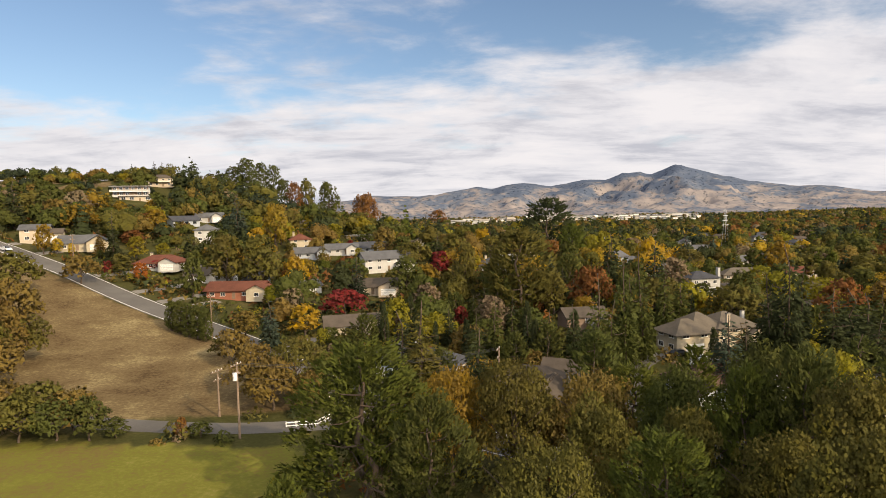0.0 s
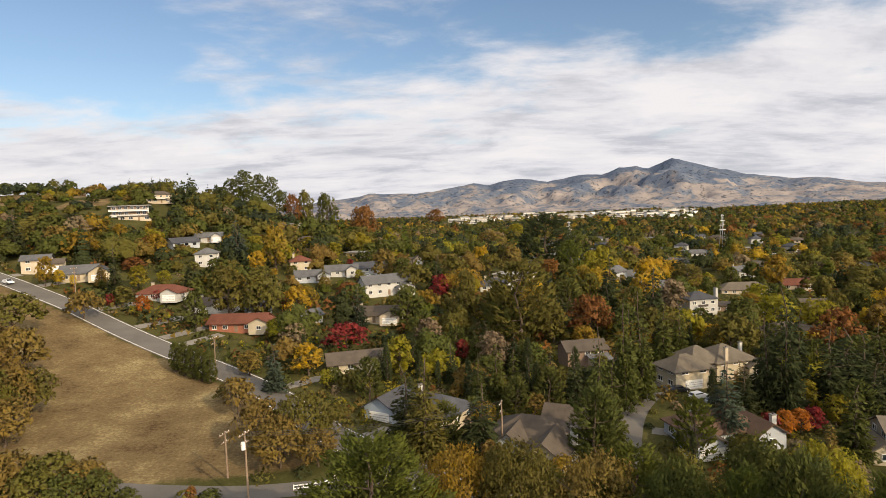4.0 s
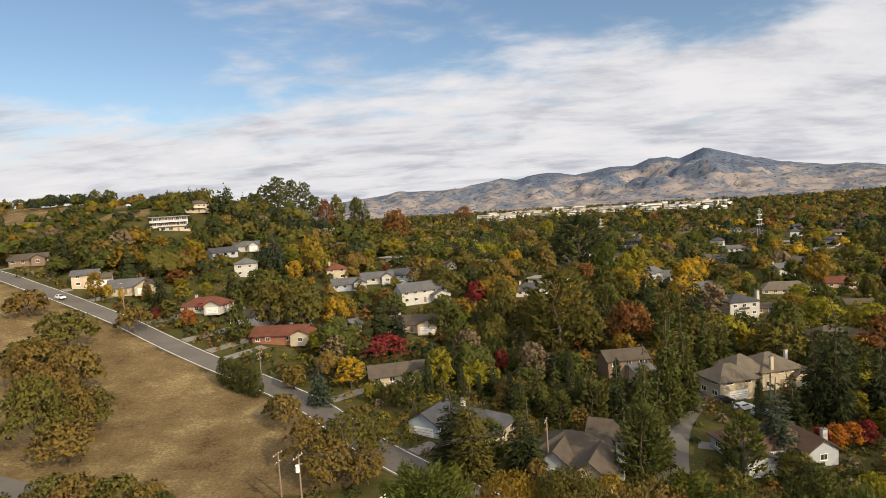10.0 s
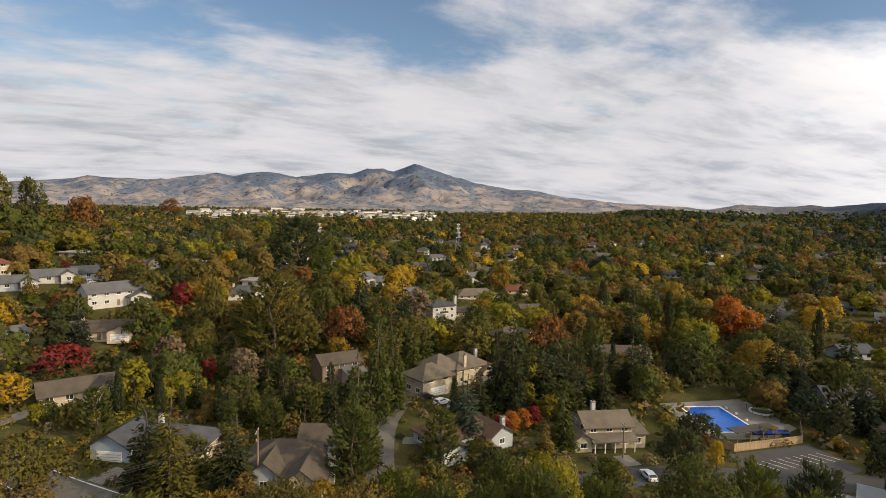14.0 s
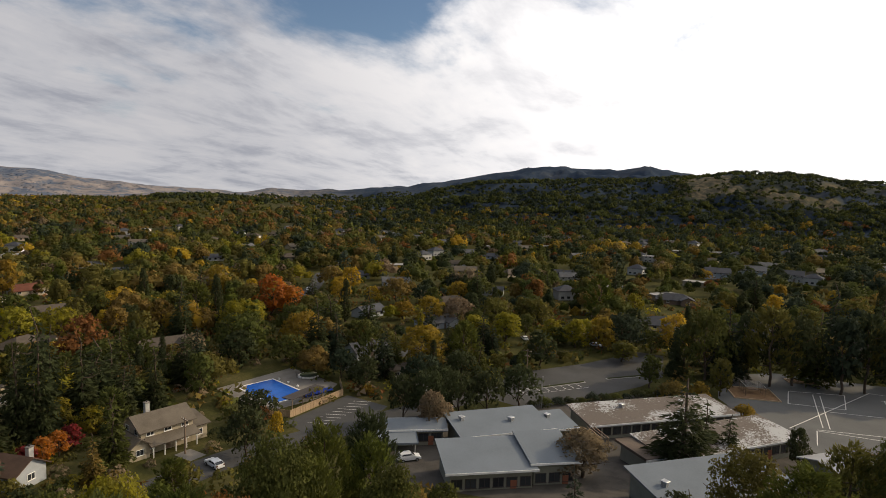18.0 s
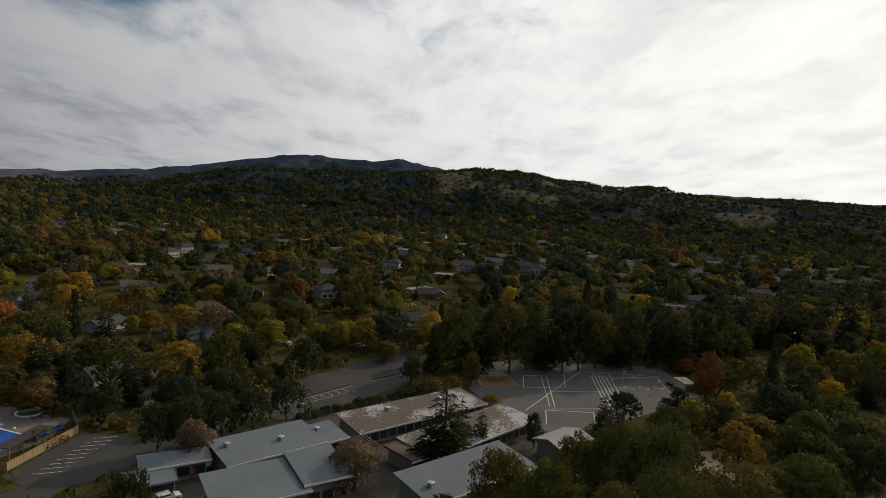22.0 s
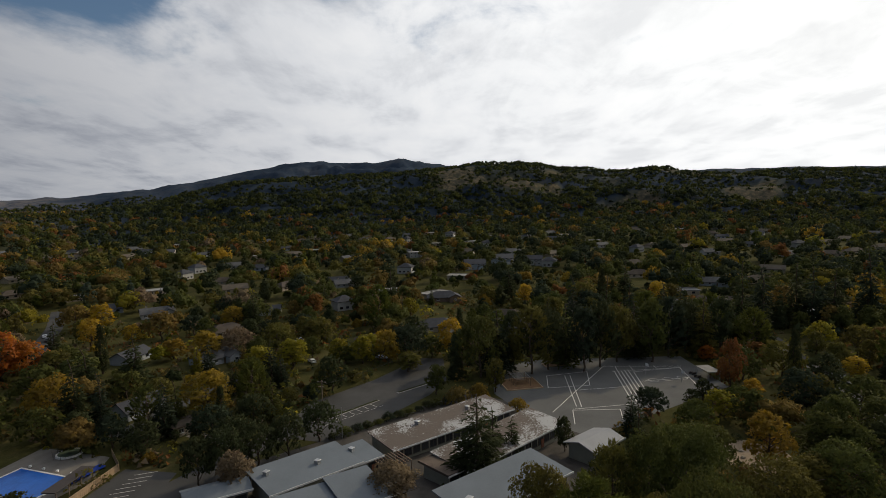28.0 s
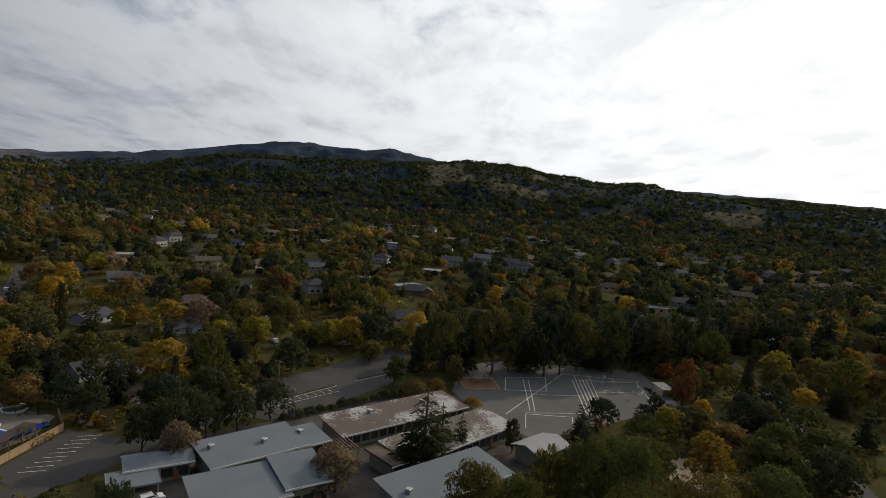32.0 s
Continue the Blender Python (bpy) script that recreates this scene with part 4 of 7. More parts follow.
HOUSES += [
    (188, 282, -14, 13, 9, "gable", "tan", "red", 1), (124, 222, -6, 18, 8, "flat", "brown", "brown", 1), (-180, 258, 20, 14, 8, "gable", "brown", "brown", 1),
    (-104, 314, 10, 13, 8, "gable", "white", "grey", 1), (152, 74, -40, 7, 5, "flat", "tan", "brown", 1), (168, 93, -30, 12, 8, "gable", "grey", "dark", 1),
    (219, 88.4, -40, 15, 9, "gable", "grey", "grey", 1), (118, 182, 10, 13, 9, "hip", "tan", "brown", 1), (140, 150, -30, 14, 9, "gable", "brown", "brown", 1)]
HOUSES += [
    (311, 149, -60, 16, 9, "gable", "white", "grey", 1), (330, -3, -85, 18, 10, "hip", "brown", "dark", 1), (259, 3, -80, 17, 10, "hip", "tan", "dark", 1),
    (457, -33, -90, 16, 11, "gable", "blue", "dark", 2), (489, -59, -95, 18, 11, "gable", "blue", "grey", 2), (474, -82, -100, 15, 10, "gable", "white", "dark", 2),
    (553, 13, -80, 14, 9, "flat", "white", "white", 2), (290, -140, -110, 16, 9, "gable", "tan", "brown", 1), (236, 30, -75, 13, 8, "hip", "grey", "brown", 1),
    (392, 60, -70, 15, 9, "gable", "white", "grey", 1), (420, 150, -60, 14, 9, "hip", "cream", "brown", 1), (350, -170, -115, 16, 9, "gable", "grey", "grey", 1)]
WORD = {"white": "white-walled", "grey": "grey-sided", "cream": "cream stucco", "tan": "tan stucco", "brown": "brown-sided", "blue": "blue-grey", "brick": "brick"}
RWORD = {"brown": "brown shingle", "dark": "charcoal shingle", "grey": "grey shingle", "red": "red tile", "white": "pale flat", "tan": "tan shingle", "tile": "barrel tile"}
for i, (x, y, rz, w, d, kind, wl, rf, st) in enumerate(HOUSES):
    h = house_at(x, y, rz, f"{WORD[wl]} house with {RWORD[rf]} {kind} roof among trees", radius=max(w, d) * 0.6)
    wing(h, 0, 0, 0, w, d, 2.5 if st == 1 else 4.9, kind, d * 0.26, WALL[wl], ROOF[rf], "fr", storeys=st)
    if w > 12:
        wing(h, w * 0.32, -d * 0.5, 90, d * 0.7, w * 0.36, 2.9, "gable", 1.5, WALL[wl], ROOF[rf], "l", "l" if i % 2 else "")
    if i % 3 == 0:
        chimney(h, -w * 0.3, d * 0.2, (2.9 if st == 1 else 5.5) + d * 0.3)
h = house_at(107, 217, 6, "two-storey white house with dark hip roof, balcony and tall chimney", radius=8)
wing(h, 0, 0, 0, 11, 9, 5.8, "hip", 2.0, WALL["white"], ROOF["dark"], "fr", storeys=2)
chimney(h, 5.9, -3.0, 9.2, WALL["white"], 1.0, 1.3)
part("balcony", box_mesh("balcony", 4, 1.4, 0.2, TRIM, 0.02), h, "", pose(-1, -5.2, 2.8))
part("railing", box_mesh("railing", 4, 0.05, 0.9, DARKTRIM), h, "", pose(-1, -5.9, 3.0))
h = house_at(32, 338, 4, "long low house with a pale flat roof", radius=14)
wing(h, 0, 0, 0, 27, 10, 3.0, "flat", 0.3, WALL["tan"], ROOF["white"], "fr", over=1.2)


# ---- driveways from the climbing road and the street ----
for hx, hy, r in KEEP[:40]:
    best = None
    for way in (UPPER_ROAD, STREET, DRIVE):
        for (ax, ay), (bx, by) in zip(way, way[1:]):
            t = max(0, min(1, ((hx - ax) * (bx - ax) + (hy - ay) * (by - ay)) / ((bx - ax) ** 2 + (by - ay) ** 2)))
            q = (ax + t * (bx - ax), ay + t * (by - ay))
            d = math.hypot(hx - q[0], hy - q[1])
            if best is None or d < best[0]:
                best = (d, q)
    d, q = best
    if 12 < d < 42:
        k = 1 - (r * 0.75) / d
        s = 4.5 / d
        strip("driveway", [(q[0] + (hx - q[0]) * s, q[1] + (hy - q[1]) * s), (q[0] + (hx - q[0]) * k, q[1] + (hy - q[1]) * k)], 3.6, CONCRETE, 0.04, 2.0, label="stained concrete driveway leading to a house", category="driveway")

# ---- school ----
SCHOOL_ROOF = surface("blue_grey_roof_coating", (0.148, 0.166, 0.182), 0.8, 0.10, 0.12, 3.0, 0.12, per_piece=0.03)
SCHOOL_WALL = wall_paint("faded_green_school_wall", (0.25, 0.24, 0.19))


def patchy_roof():
    m = bpy.data.materials.new("peeling_foam_roof")
    m.use_nodes = True
    n = Nodes(m.node_tree)
    co = n.add("ShaderNodeTexCoord").outputs["Object"]
    a = n.noise(co, 1.9, 7.0, 0.75, 0.5)
    where = n.noise(co, 0.10, 2.0)
    peel = n.add("ShaderNodeMapRange", {0: n.math("ADD", a, n.math("MULTIPLY", n.math("SUBTRACT", where, 0.5), 0.9)), 1: 0.56, 2: 0.585}).outputs[0]
    brown = n.ramp(n.noise(co, 4.0, 5.0), [(0.3, (0.07, 0.052, 0.038)), (0.7, (0.13, 0.10, 0.078))])
    col = n.mix(peel, brown, (0.36, 0.355, 0.345))
    bp = n.add("ShaderNodeBump", {"Height": peel, "Strength": 0.6, "Distance": 0.06})
    p = n.add("ShaderNodeBsdfPrincipled", {"Base Color": col, "Roughness": 0.85, "Normal": bp.outputs[0]})
    n.add("ShaderNodeOutputMaterial", {"Surface": p.outputs[0]})
    return m


PEEL = patchy_roof()


def vent(parent, x, y, z):
    ob = part("roof_vent", box_mesh("roof_vent", 0.95, 0.95, 0.75, METAL, 0.04), parent, "square metal roof ventilator", pose(x, y, z, 0, 0, 20))
    part("cap", box_mesh("cap", 1.2, 1.2, 0.22, METAL, 0.05), ob, "", pose(0, 0, 0.75))


def school_wing(x, y, rz, w, d, h, kind, rise, roof, label, vents=(), gap=2.4):
    b = thing("school_building", x, y, land(x, y), rz, label, "school", "school buildings")
    part("wall", body_mesh(kind, w, d, h, rise, SCHOOL_WALL), b)
    part("roof", roof_mesh(kind, w, d, rise, 0.9, 0.25, roof), b, "", pose(0, 0, h))
    part("fascia", box_mesh("fascia", w + 1.9, 0.10, 0.38, TRIM), b, "", pose(0, -d / 2 - 0.93, h - 0.10 - (rise * 0.9 / d if kind == "shed" else 0)))
    n = max(2, int(w / gap))
    for i in range(n):
        window(b, pose((i + 0.5) / n * w - w / 2, -d / 2 - 0.02, 1.0), w / n * 0.8, 1.7, DARKTRIM)
    part("door", box_mesh("door", 1.1, 0.1, 2.1, WALL["brick"], 0.02), b, "", pose(w * 0.27, -d / 2 - 0.07, 0.02))
    for vx, vy in vents:
        vent(b, vx, vy, h + (rise * (vy + d / 2) / d if kind == "shed" else 0.2) + 0.15)
    return b


RZ = -56.0
school_wing(98.3, 32.4, -60, 14.6, 10.6, 4.0, "shed", 0.9, SCHOOL_ROOF, "long classroom wing with pale blue-grey sloping roof")
school_wing(104.8, 22.6, -60, 7.6, 10.0, 4.7, "shed", 1.0, SCHOOL_ROOF, "taller classroom block with pale sloping roof")
school_wing(118.0, 35.0, -52, 19.5, 10.0, 4.0, "shed", 0.8, SCHOOL_ROOF, "classroom wing with pale roof and box ventilators", ((-7.9, 1.7), (2.5, -0.7)))
school_wing(124.9, 24.6, -52, 6.2, 7.2, 3.6, "shed", 0.7, SCHOOL_ROOF, "low link block with pale roof", ((-1, 1.2),))
school_wing(142.5, 4.5, -54, 37, 9.8, 3.5, "shed", 0.8, PEEL, "classroom wing whose brown roof peels in white patches", ((-7, 2), (9, 1.5)))
school_wing(130.0, -8.5, -48, 34, 9.6, 3.7, "shed", 0.8, PEEL, "long classroom wing with peeling brown and white roof")
school_wing(104.5, -5.5, -53, 25, 9.5, 4.2, "shed", 1.0, SCHOOL_ROOF, "classroom wing with smooth blue-grey roof", ((-10, -1),))
school_wing(127.0, -29.5, -52, 10, 7, 3.8, "gable", 1.0, surface("white_metal_roof", (0.30, 0.30, 0.30), 0.7, 0.06, 0.4, 5, 0.1), "small hall with white gable roof")
school_wing(111.5, 51.5, -62, 11, 6.0, 3.6, "gable", 1.0, SCHOOL_ROOF, "school office with low blue-grey gable roof")
school_wing(119.0, 4.0, -50, 9, 8, 3.4, "flat", 0.2, surface("brown_gravel_roof", (0.13, 0.10, 0.078), 0.95, 0.25, 0.3, 6, 0.5), "low link block with brown gravel roof")
c = thing("carport", 103.8, 52.8, land(103, 52), -62, "open carport with flat blue-grey roof beside the office", "carport")
part("roof", roof_mesh("flat", 8.5, 6.5, 0.2, 0.3, 0.18, SCHOOL_ROOF), c, "", pose(0, 0, 3.0))
for px in (-3.9, 0, 3.9):
    for py in (-2.9, 2.9):
        part("post", tube_mesh("post", 0.09, 0.09, 3.0, METAL, 8), c, "", pose(px, py, 0))
tr = thing("trellis", 122.5, 17.0, land(122, 17), RZ, "weathered wooden slatted trellis between the wings", "trellis")
for k in range(9):
    part("slat", box_mesh("slat", 0.15, 6.5, 0.2, WOOD), tr, "", pose(-3.2 + k * 0.8, 0, 3.0))
for px, py in ((-3.2, -3), (3.2, -3), (-3.2, 3), (3.2, 3)):
    part("post", box_mesh("post", 0.18, 0.18, 3.0, WOOD), tr, "", pose(px, py, 0))
fp = thing("flagpole", 143.4, 30.6, land(143, 30), 0, "slender grey metal flagpole in front of the school", "flagpole")
part("pole", tube_mesh("pole", 0.09, 0.05, 8.0, METAL, 8), fp)
part("finial", tube_mesh("finial", 0.12, 0.06, 0.2, METAL, 8), fp, "", pose(0, 0, 8.0))


# ---- painted lines ----
def line(parent, x0, y0, x1, y1, w=0.16, mat=None):
    n = max(1, int(math.hypot(x1 - x0, y1 - y0) / 6))
    d = Vector((x1 - x0, y1 - y0)).normalized() * w / 2
    v, f = [], []
    for i in range(n + 1):
        x, y = x0 + (x1 - x0) * i / n, y0 + (y1 - y0) * i / n
        for s in (1, -1):
            px, py = x - d.y * s, y + d.x * s
            v.append((px, py, land(px, py) + 0.085))
    for i in range(n):
        f.append((2 * i, 2 * i + 1, 2 * i + 3, 2 * i + 2))
    part("painted_line", mesh_of("painted_line", v, f, mat or PAINT), parent)


court = [o for o in scene.objects if o.get("category") == "playground"][0]
for seg in ((187.3, -31.4, 175.3, -29.3), (175.3, -29.3, 176.2, -42.7), (176.2, -42.7, 190, -45.7), (187.3, -31.4, 190, -45.7), (186.8, -37.3, 158.7, -33.8), (186.5, -39.0, 158.5, -35.2), (155.2, -26.2, 195.2, -52.9),
            (195.2, -52.9, 192, -79.4), (172.4, -38.3, 173.7, -53.4), (156.8, -32.3, 159.0, -51.0), (156.0, -32.0, 155.4, -45.3), (156.0, -32.0, 146, -30.0), (155.4, -45.3, 148, -43.5), (189, -54, 190.7, -78)):
    line(court, *seg, 0.22)
for k in range(5):
    line(court, 189.1 + k * 0.25, -54.8 - k * 1.25, 159.3 + k * 1.3, -50.5 - k * 1.4, 0.24)
for seg in ((188, -61, 190.7, -77.9), (188, -61, 167, -57.6), (190.7, -77.9, 170, -75), (178, -59.3, 180, -76.4), (195, -57, 189.5, -56), (195.5, -62, 190, -61.5), (194, -70, 190.5, -70)):
    line(court, *seg, 0.18)
for cx, cy in ((178.6, -64), (179.3, -69), (180.0, -74)):
    for k in range(14):
        a, b2 = 6.2832 * k / 14, 6.2832 * (k + 1) / 14
        line(court, cx + 1.6 * math.cos(a), cy + 1.6 * math.sin(a), cx + 1.6 * math.cos(b2), cy + 1.6 * math.sin(b2), 0.14)
lots = [o for o in scene.objects if o.get("category") == "car park"]
for k in range(8):
    x, y = 152.6 + (165 - 152.6) * k / 7, 37.0 + (23.4 - 37.0) * k / 7
    line(lots[0], x, y, x + 3.2, y + 3.0, 0.14)
    line(lots[0], x - 0.5, y - 0.5, x + 0.9, y - 1.9, 0.14)
for k in range(9):
    x, y = 110.5 + 2.15 * k, 77.6 - 0.28 * k
    line(lots[1], x, y, x + 1.4, y - 4.6, 0.13)
KERB = surface("kerb_concrete", (0.36, 0.34, 0.31), 0.9, 0.12)
for pts in (((156.4, 37.0), (170.3, 23.2)), ((176, 17.7), (185.3, 6.6))):
    (x0, y0), (x1, y1) = pts
    L = math.hypot(x1 - x0, y1 - y0)
    k = thing("kerb_island", (x0 + x1) / 2, (y0 + y1) / 2, land(x0, y0) - 0.02, math.degrees(math.atan2(y1 - y0, x1 - x0)), "low planted kerb island in the school car park", "kerb")
    part("kerb", box_mesh("kerb", L, 0.9, 0.2, KERB, 0.04), k)
    part("hedge", box_mesh("hedge", L - 0.8, 0.5, 0.45, LEAF["dark"], 0.1), k)

# ---- pool ----
POOL = [(133.5, 104), (127, 88), (117, 92), (123.5, 108)]
deck = patch("pavement", [(112, 90), (120, 112), (145, 106), (138, 86), (126, 84)], CONCRETE, 0.05, "pale concrete pool deck", "pool deck")
pool = thing("swimming_pool", 0, 0, 0, 0, "rectangular swimming pool with bright blue water and white coping", "pool")
z = land(125, 98)
WATER = surface("pool_water", (0.018, 0.10, 0.42), 0.12, 0.15, 0.25, 2.0, 0.08, spec=0.5)
part("water", mesh_of("water", [(x, y, z + 0.12) for x, y in POOL], [(0, 1, 2, 3)], WATER), pool)
for (x0, y0), (x1, y1) in zip(POOL, POOL[1:] + POOL[:1]):
    L = math.hypot(x1 - x0, y1 - y0)
    part("coping", box_mesh("coping", L + 0.4, 0.45, 0.2, TRIM, 0.04), pool, "", pose((x0 + x1) / 2, (y0 + y1) / 2, z, 0, 0, math.degrees(math.atan2(y1 - y0, x1 - x0))))
for k in range(4):
    x, y = 133.0 - k * 1.5, 102 - k * 4.0
    part("starting_block", box_mesh("starting_block", 0.5, 0.5, 0.45, TRIM, 0.03), pool, "", pose(x + 0.6, y, z + 0.2))
tarp = thing("pool_cover", 128.6, 86.6, z + 0.06, -22, "blue folded tarpaulin pool cover", "pool cover")
part("tarp", box_mesh("tarp", 9, 2.2, 0.5, surface("blue_tarpaulin", (0.016, 0.045, 0.26), 0.5, 0.2, 0.8, 5, 0.6), 0.2), tarp)
spa = thing("paddling_pool", 140.5, 97.0, z, 0, "round paddling pool with pale rim", "pool")
part("rim", tube_mesh("rim", 3.0, 2.9, 0.35, TRIM, 28), spa)
part("water", tube_mesh("water", 2.5, 2.5, 0.38, surface("green_water", (0.12, 0.15, 0.10), 0.15, 0.1), 28), spa)
for k in range(10):
    a = 6.2832 * k / 10
    part("fence_post", tube_mesh("fence_post", 0.04, 0.04, 1.4, DARKTRIM, 6), spa, "", pose(3.6 * math.cos(a), 3.6 * math.sin(a), 0))
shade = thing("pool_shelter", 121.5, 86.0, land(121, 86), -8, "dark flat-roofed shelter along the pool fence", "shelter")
part("roof", box_mesh("roof", 12, 3.2, 0.2, DARKTRIM, 0.03), shade, "", pose(0, 0, 2.6))
for px in (-5.5, -1.8, 1.8, 5.5):
    part("post", box_mesh("post", 0.15, 0.15, 2.6, WOOD), shade, "", pose(px, -1.3, 0))
fence = thing("fence", 0, 0, 0, 0, "tan wooden board fence round the pool", "fence")
for (x0, y0), (x1, y1) in (((111.5, 83.0), (130.5, 80.0)), ((111.5, 83.0), (110.5, 92.0)), ((130.5, 80.0), (139, 86.0))):
    L = math.hypot(x1 - x0, y1 - y0)
    a = math.degrees(math.atan2(y1 - y0, x1 - x0))
    n = int(L / 0.55)
    for i in range(n):
        t = (i + 0.5) / n
        x, y = x0 + (x1 - x0) * t, y0 + (y1 - y0) * t
        part("board", box_mesh("board", 0.5, 0.05, 1.8, FENCE), fence, "", pose(x, y, land(x, y), 0, 0, a))

# ---- playground things ----
BARKCHIP = surface("orange_wood_chips", (0.20, 0.12, 0.062), 0.95, 0.25, 1.5, 12, 0.5)
for cx, cy, w, d, rz in ((180, -21.3, 10.5, 11.5, 8), (199.2, -37, 8.5, 3.5, -80)):
    s = thing("play_area", cx, cy, land(cx, cy), rz, "wood-chip play box with a timber border", "play area", "play areas")
    part("wood_chip_bed", box_mesh("wood_chip_bed", w, d, 0.14, BARKCHIP), s)
    for x, y, a, L in ((0, d / 2, 0, w + 0.3), (0, -d / 2, 0, w + 0.3), (w / 2, 0, 90, d), (-w / 2, 0, 90, d)):
        part("border", box_mesh("border", L, 0.3, 0.35, FENCE, 0.03), s, "", pose(x, y, 0, 0, 0, a))
climb = thing("climbing_frame", 180.5, -21.3, land(180, -21) + 0.14, 8, "metal and timber climbing frame on wood chips", "climbing frame")
for px in (-3, -1, 1, 3):
    for py in (-2.5, 2.5):
        part("post", tube_mesh("post", 0.08, 0.08, 2.6, WOOD, 8), climb, "", pose(px, py, 0))
part("platform", box_mesh("platform", 2.1, 2.6, 0.12, WOOD), climb, "", pose(0, 0, 1.3))
for py in (-2.5, 2.5):
    part("top_bar", box_mesh("top_bar", 6.4, 0.12, 0.12, METAL), climb, "", pose(0, py, 2.6))
for k in range(7):
    part("rung", box_mesh("rung", 0.06, 5.0, 0.06, METAL), climb, "", pose(-3 + k, 0, 2.6))
for cx, cy in ((200, -36), (185, -64), (176, -72)):
    hoop = thing("basketball_hoop", cx, cy, land(cx, cy), 20, "basketball hoop on a grey post", "basketball hoop", "basketball hoops")
    part("post", tube_mesh("post", 0.09, 0.08, 3.4, METAL, 8), hoop)
    part("backboard", box_mesh("backboard", 1.4, 0.06, 0.95, TRIM), hoop, "", pose(0, -0.4, 2.7))
    part("rim", tube_mesh("rim", 0.24, 0.24, 0.04, ROOF["red"], 12), hoop, "", pose(0, -0.75, 3.0))
sh = thing("shade_shelter", 180, -82.5, land(180, -82), 6, "pale flat-roofed picnic shelter at the playground edge", "shelter")
part("roof", box_mesh("roof", 7.5, 4.5, 0.2, ROOF["white"], 0.03), sh, "", pose(0, 0, 2.6))
for px in (-3.4, 3.4):
    for py in (-1.9, 1.9):
        part("post", tube_mesh("post", 0.08, 0.08, 2.6, METAL, 8), sh, "", pose(px, py, 0))
for k in range(2):
    t = thing("picnic_table", 183.5 - k * 3.5, -79.0, land(183, -79), 20 + 15 * k, "dark metal picnic table with two benches", "table", "picnic tables")
    part("tabletop", box_mesh("tabletop", 1.8, 0.8, 0.06, DARKTRIM), t, "", pose(0, 0, 0.72))
    for s in (-1, 1):
        part("bench", box_mesh("bench", 1.8, 0.3, 0.05, DARKTRIM), t, "", pose(0, 0.75 * s, 0.44))
        part("leg", box_mesh("leg", 0.08, 1.6, 0.72, DARKTRIM), t, "", pose(0.7 * s, 0, 0))


# ---- cars ----
def car(x, y, rz, paint, label, suv=True):
    o = thing("car", x, y, land(x, y) + 0.06, rz, label, "car", "parked cars")
    L, W, H = (4.6, 1.85, 1.65) if suv else (4.5, 1.75, 1.42)
    prof = [(-L / 2, 0.35), (-L / 2, 0.85), (-L / 2 + 0.15, 0.98), (-L / 2 + 0.55, H - 0.05) if suv else (-L / 2 + 1.1, H - 0.05), (L * 0.06, H), (L * 0.25, 0.98), (L / 2 - 0.12, 0.82), (L / 2, 0.6), (L / 2, 0.35)]
    v, f, k = [], [], len(prof)
    for s in (-1, 1):
        v += [(px, s * W / 2 * (1.0 if pz < 1.0 else 0.84), pz) for px, pz in prof]
    f = [tuple(range(k)), tuple(reversed(range(k, 2 * k)))] + [(i, k + i, k + (i + 1) % k, (i + 1) % k) for i in range(k)]
    part("body", mesh_of("body", v, f, paint), o)
    part("windscreen", mesh_of("windscreen", [(L * 0.075, -W * 0.38, H - 0.03), (L * 0.075, W * 0.38, H - 0.03), (L * 0.245, W * 0.44, 1.02), (L * 0.245, -W * 0.44, 1.02)], [(0, 3, 2, 1)], GLASS), o, "", pose(0.02, 0, 0.02))
    part("rear_window", mesh_of("rear_window", [(prof[3][0] + 0.02, -W * 0.38, H - 0.1), (prof[3][0] + 0.02, W * 0.38, H - 0.1), (prof[2][0] + 0.03, W * 0.43, 1.05), (prof[2][0] + 0.03, -W * 0.43, 1.05)], [(0, 1, 2, 3)], GLASS), o, "", pose(-0.03, 0, 0.02))
    for s in (-1, 1):
        y0, y1 = s * W * 0.475, s * W * 0.428
        part("side_window", mesh_of("side_window", [(-L * 0.36, y0 * 1.03, 1.02), (L * 0.2, y0 * 1.03, 1.02), (L * 0.05, y1 * 1.03, H - 0.12), (-L * 0.30, y1 * 1.03, H - 0.12)], [(0, 1, 2, 3) if s < 0 else (3, 2, 1, 0)], GLASS), o)
        part("headlight", box_mesh("headlight", 0.06, 0.35, 0.16, TRIM), o, "", pose(L / 2 - 0.02, s * W * 0.36, 0.62))
        part("tail_light", box_mesh("tail_light", 0.06, 0.25, 0.3, ROOF["red"]), o, "", pose(-L / 2 + 0.0, s * W * 0.4, 0.7))
        for px in (-L * 0.3, L * 0.31):
            wh = part("wheel", tube_mesh("wheel", 0.33, 0.33, 0.22, RUBBER, 16), o, "", pose(px, s * W / 2 + (0.11 if s < 0 else 0.11) * 1.0, 0.33, 90, 0, 0) if s > 0 else pose(px, -W / 2 + 0.11, 0.33, 90, 0, 0))
            part("rim", tube_mesh("rim", 0.19, 0.19, 0.24, METAL, 12), wh, "", pose(0, 0, -0.01))


def paint(name, c):
    return surface(name, c, 0.3, 0.04, 0.5, 20, 0.0, 0.1, spec=0.6)


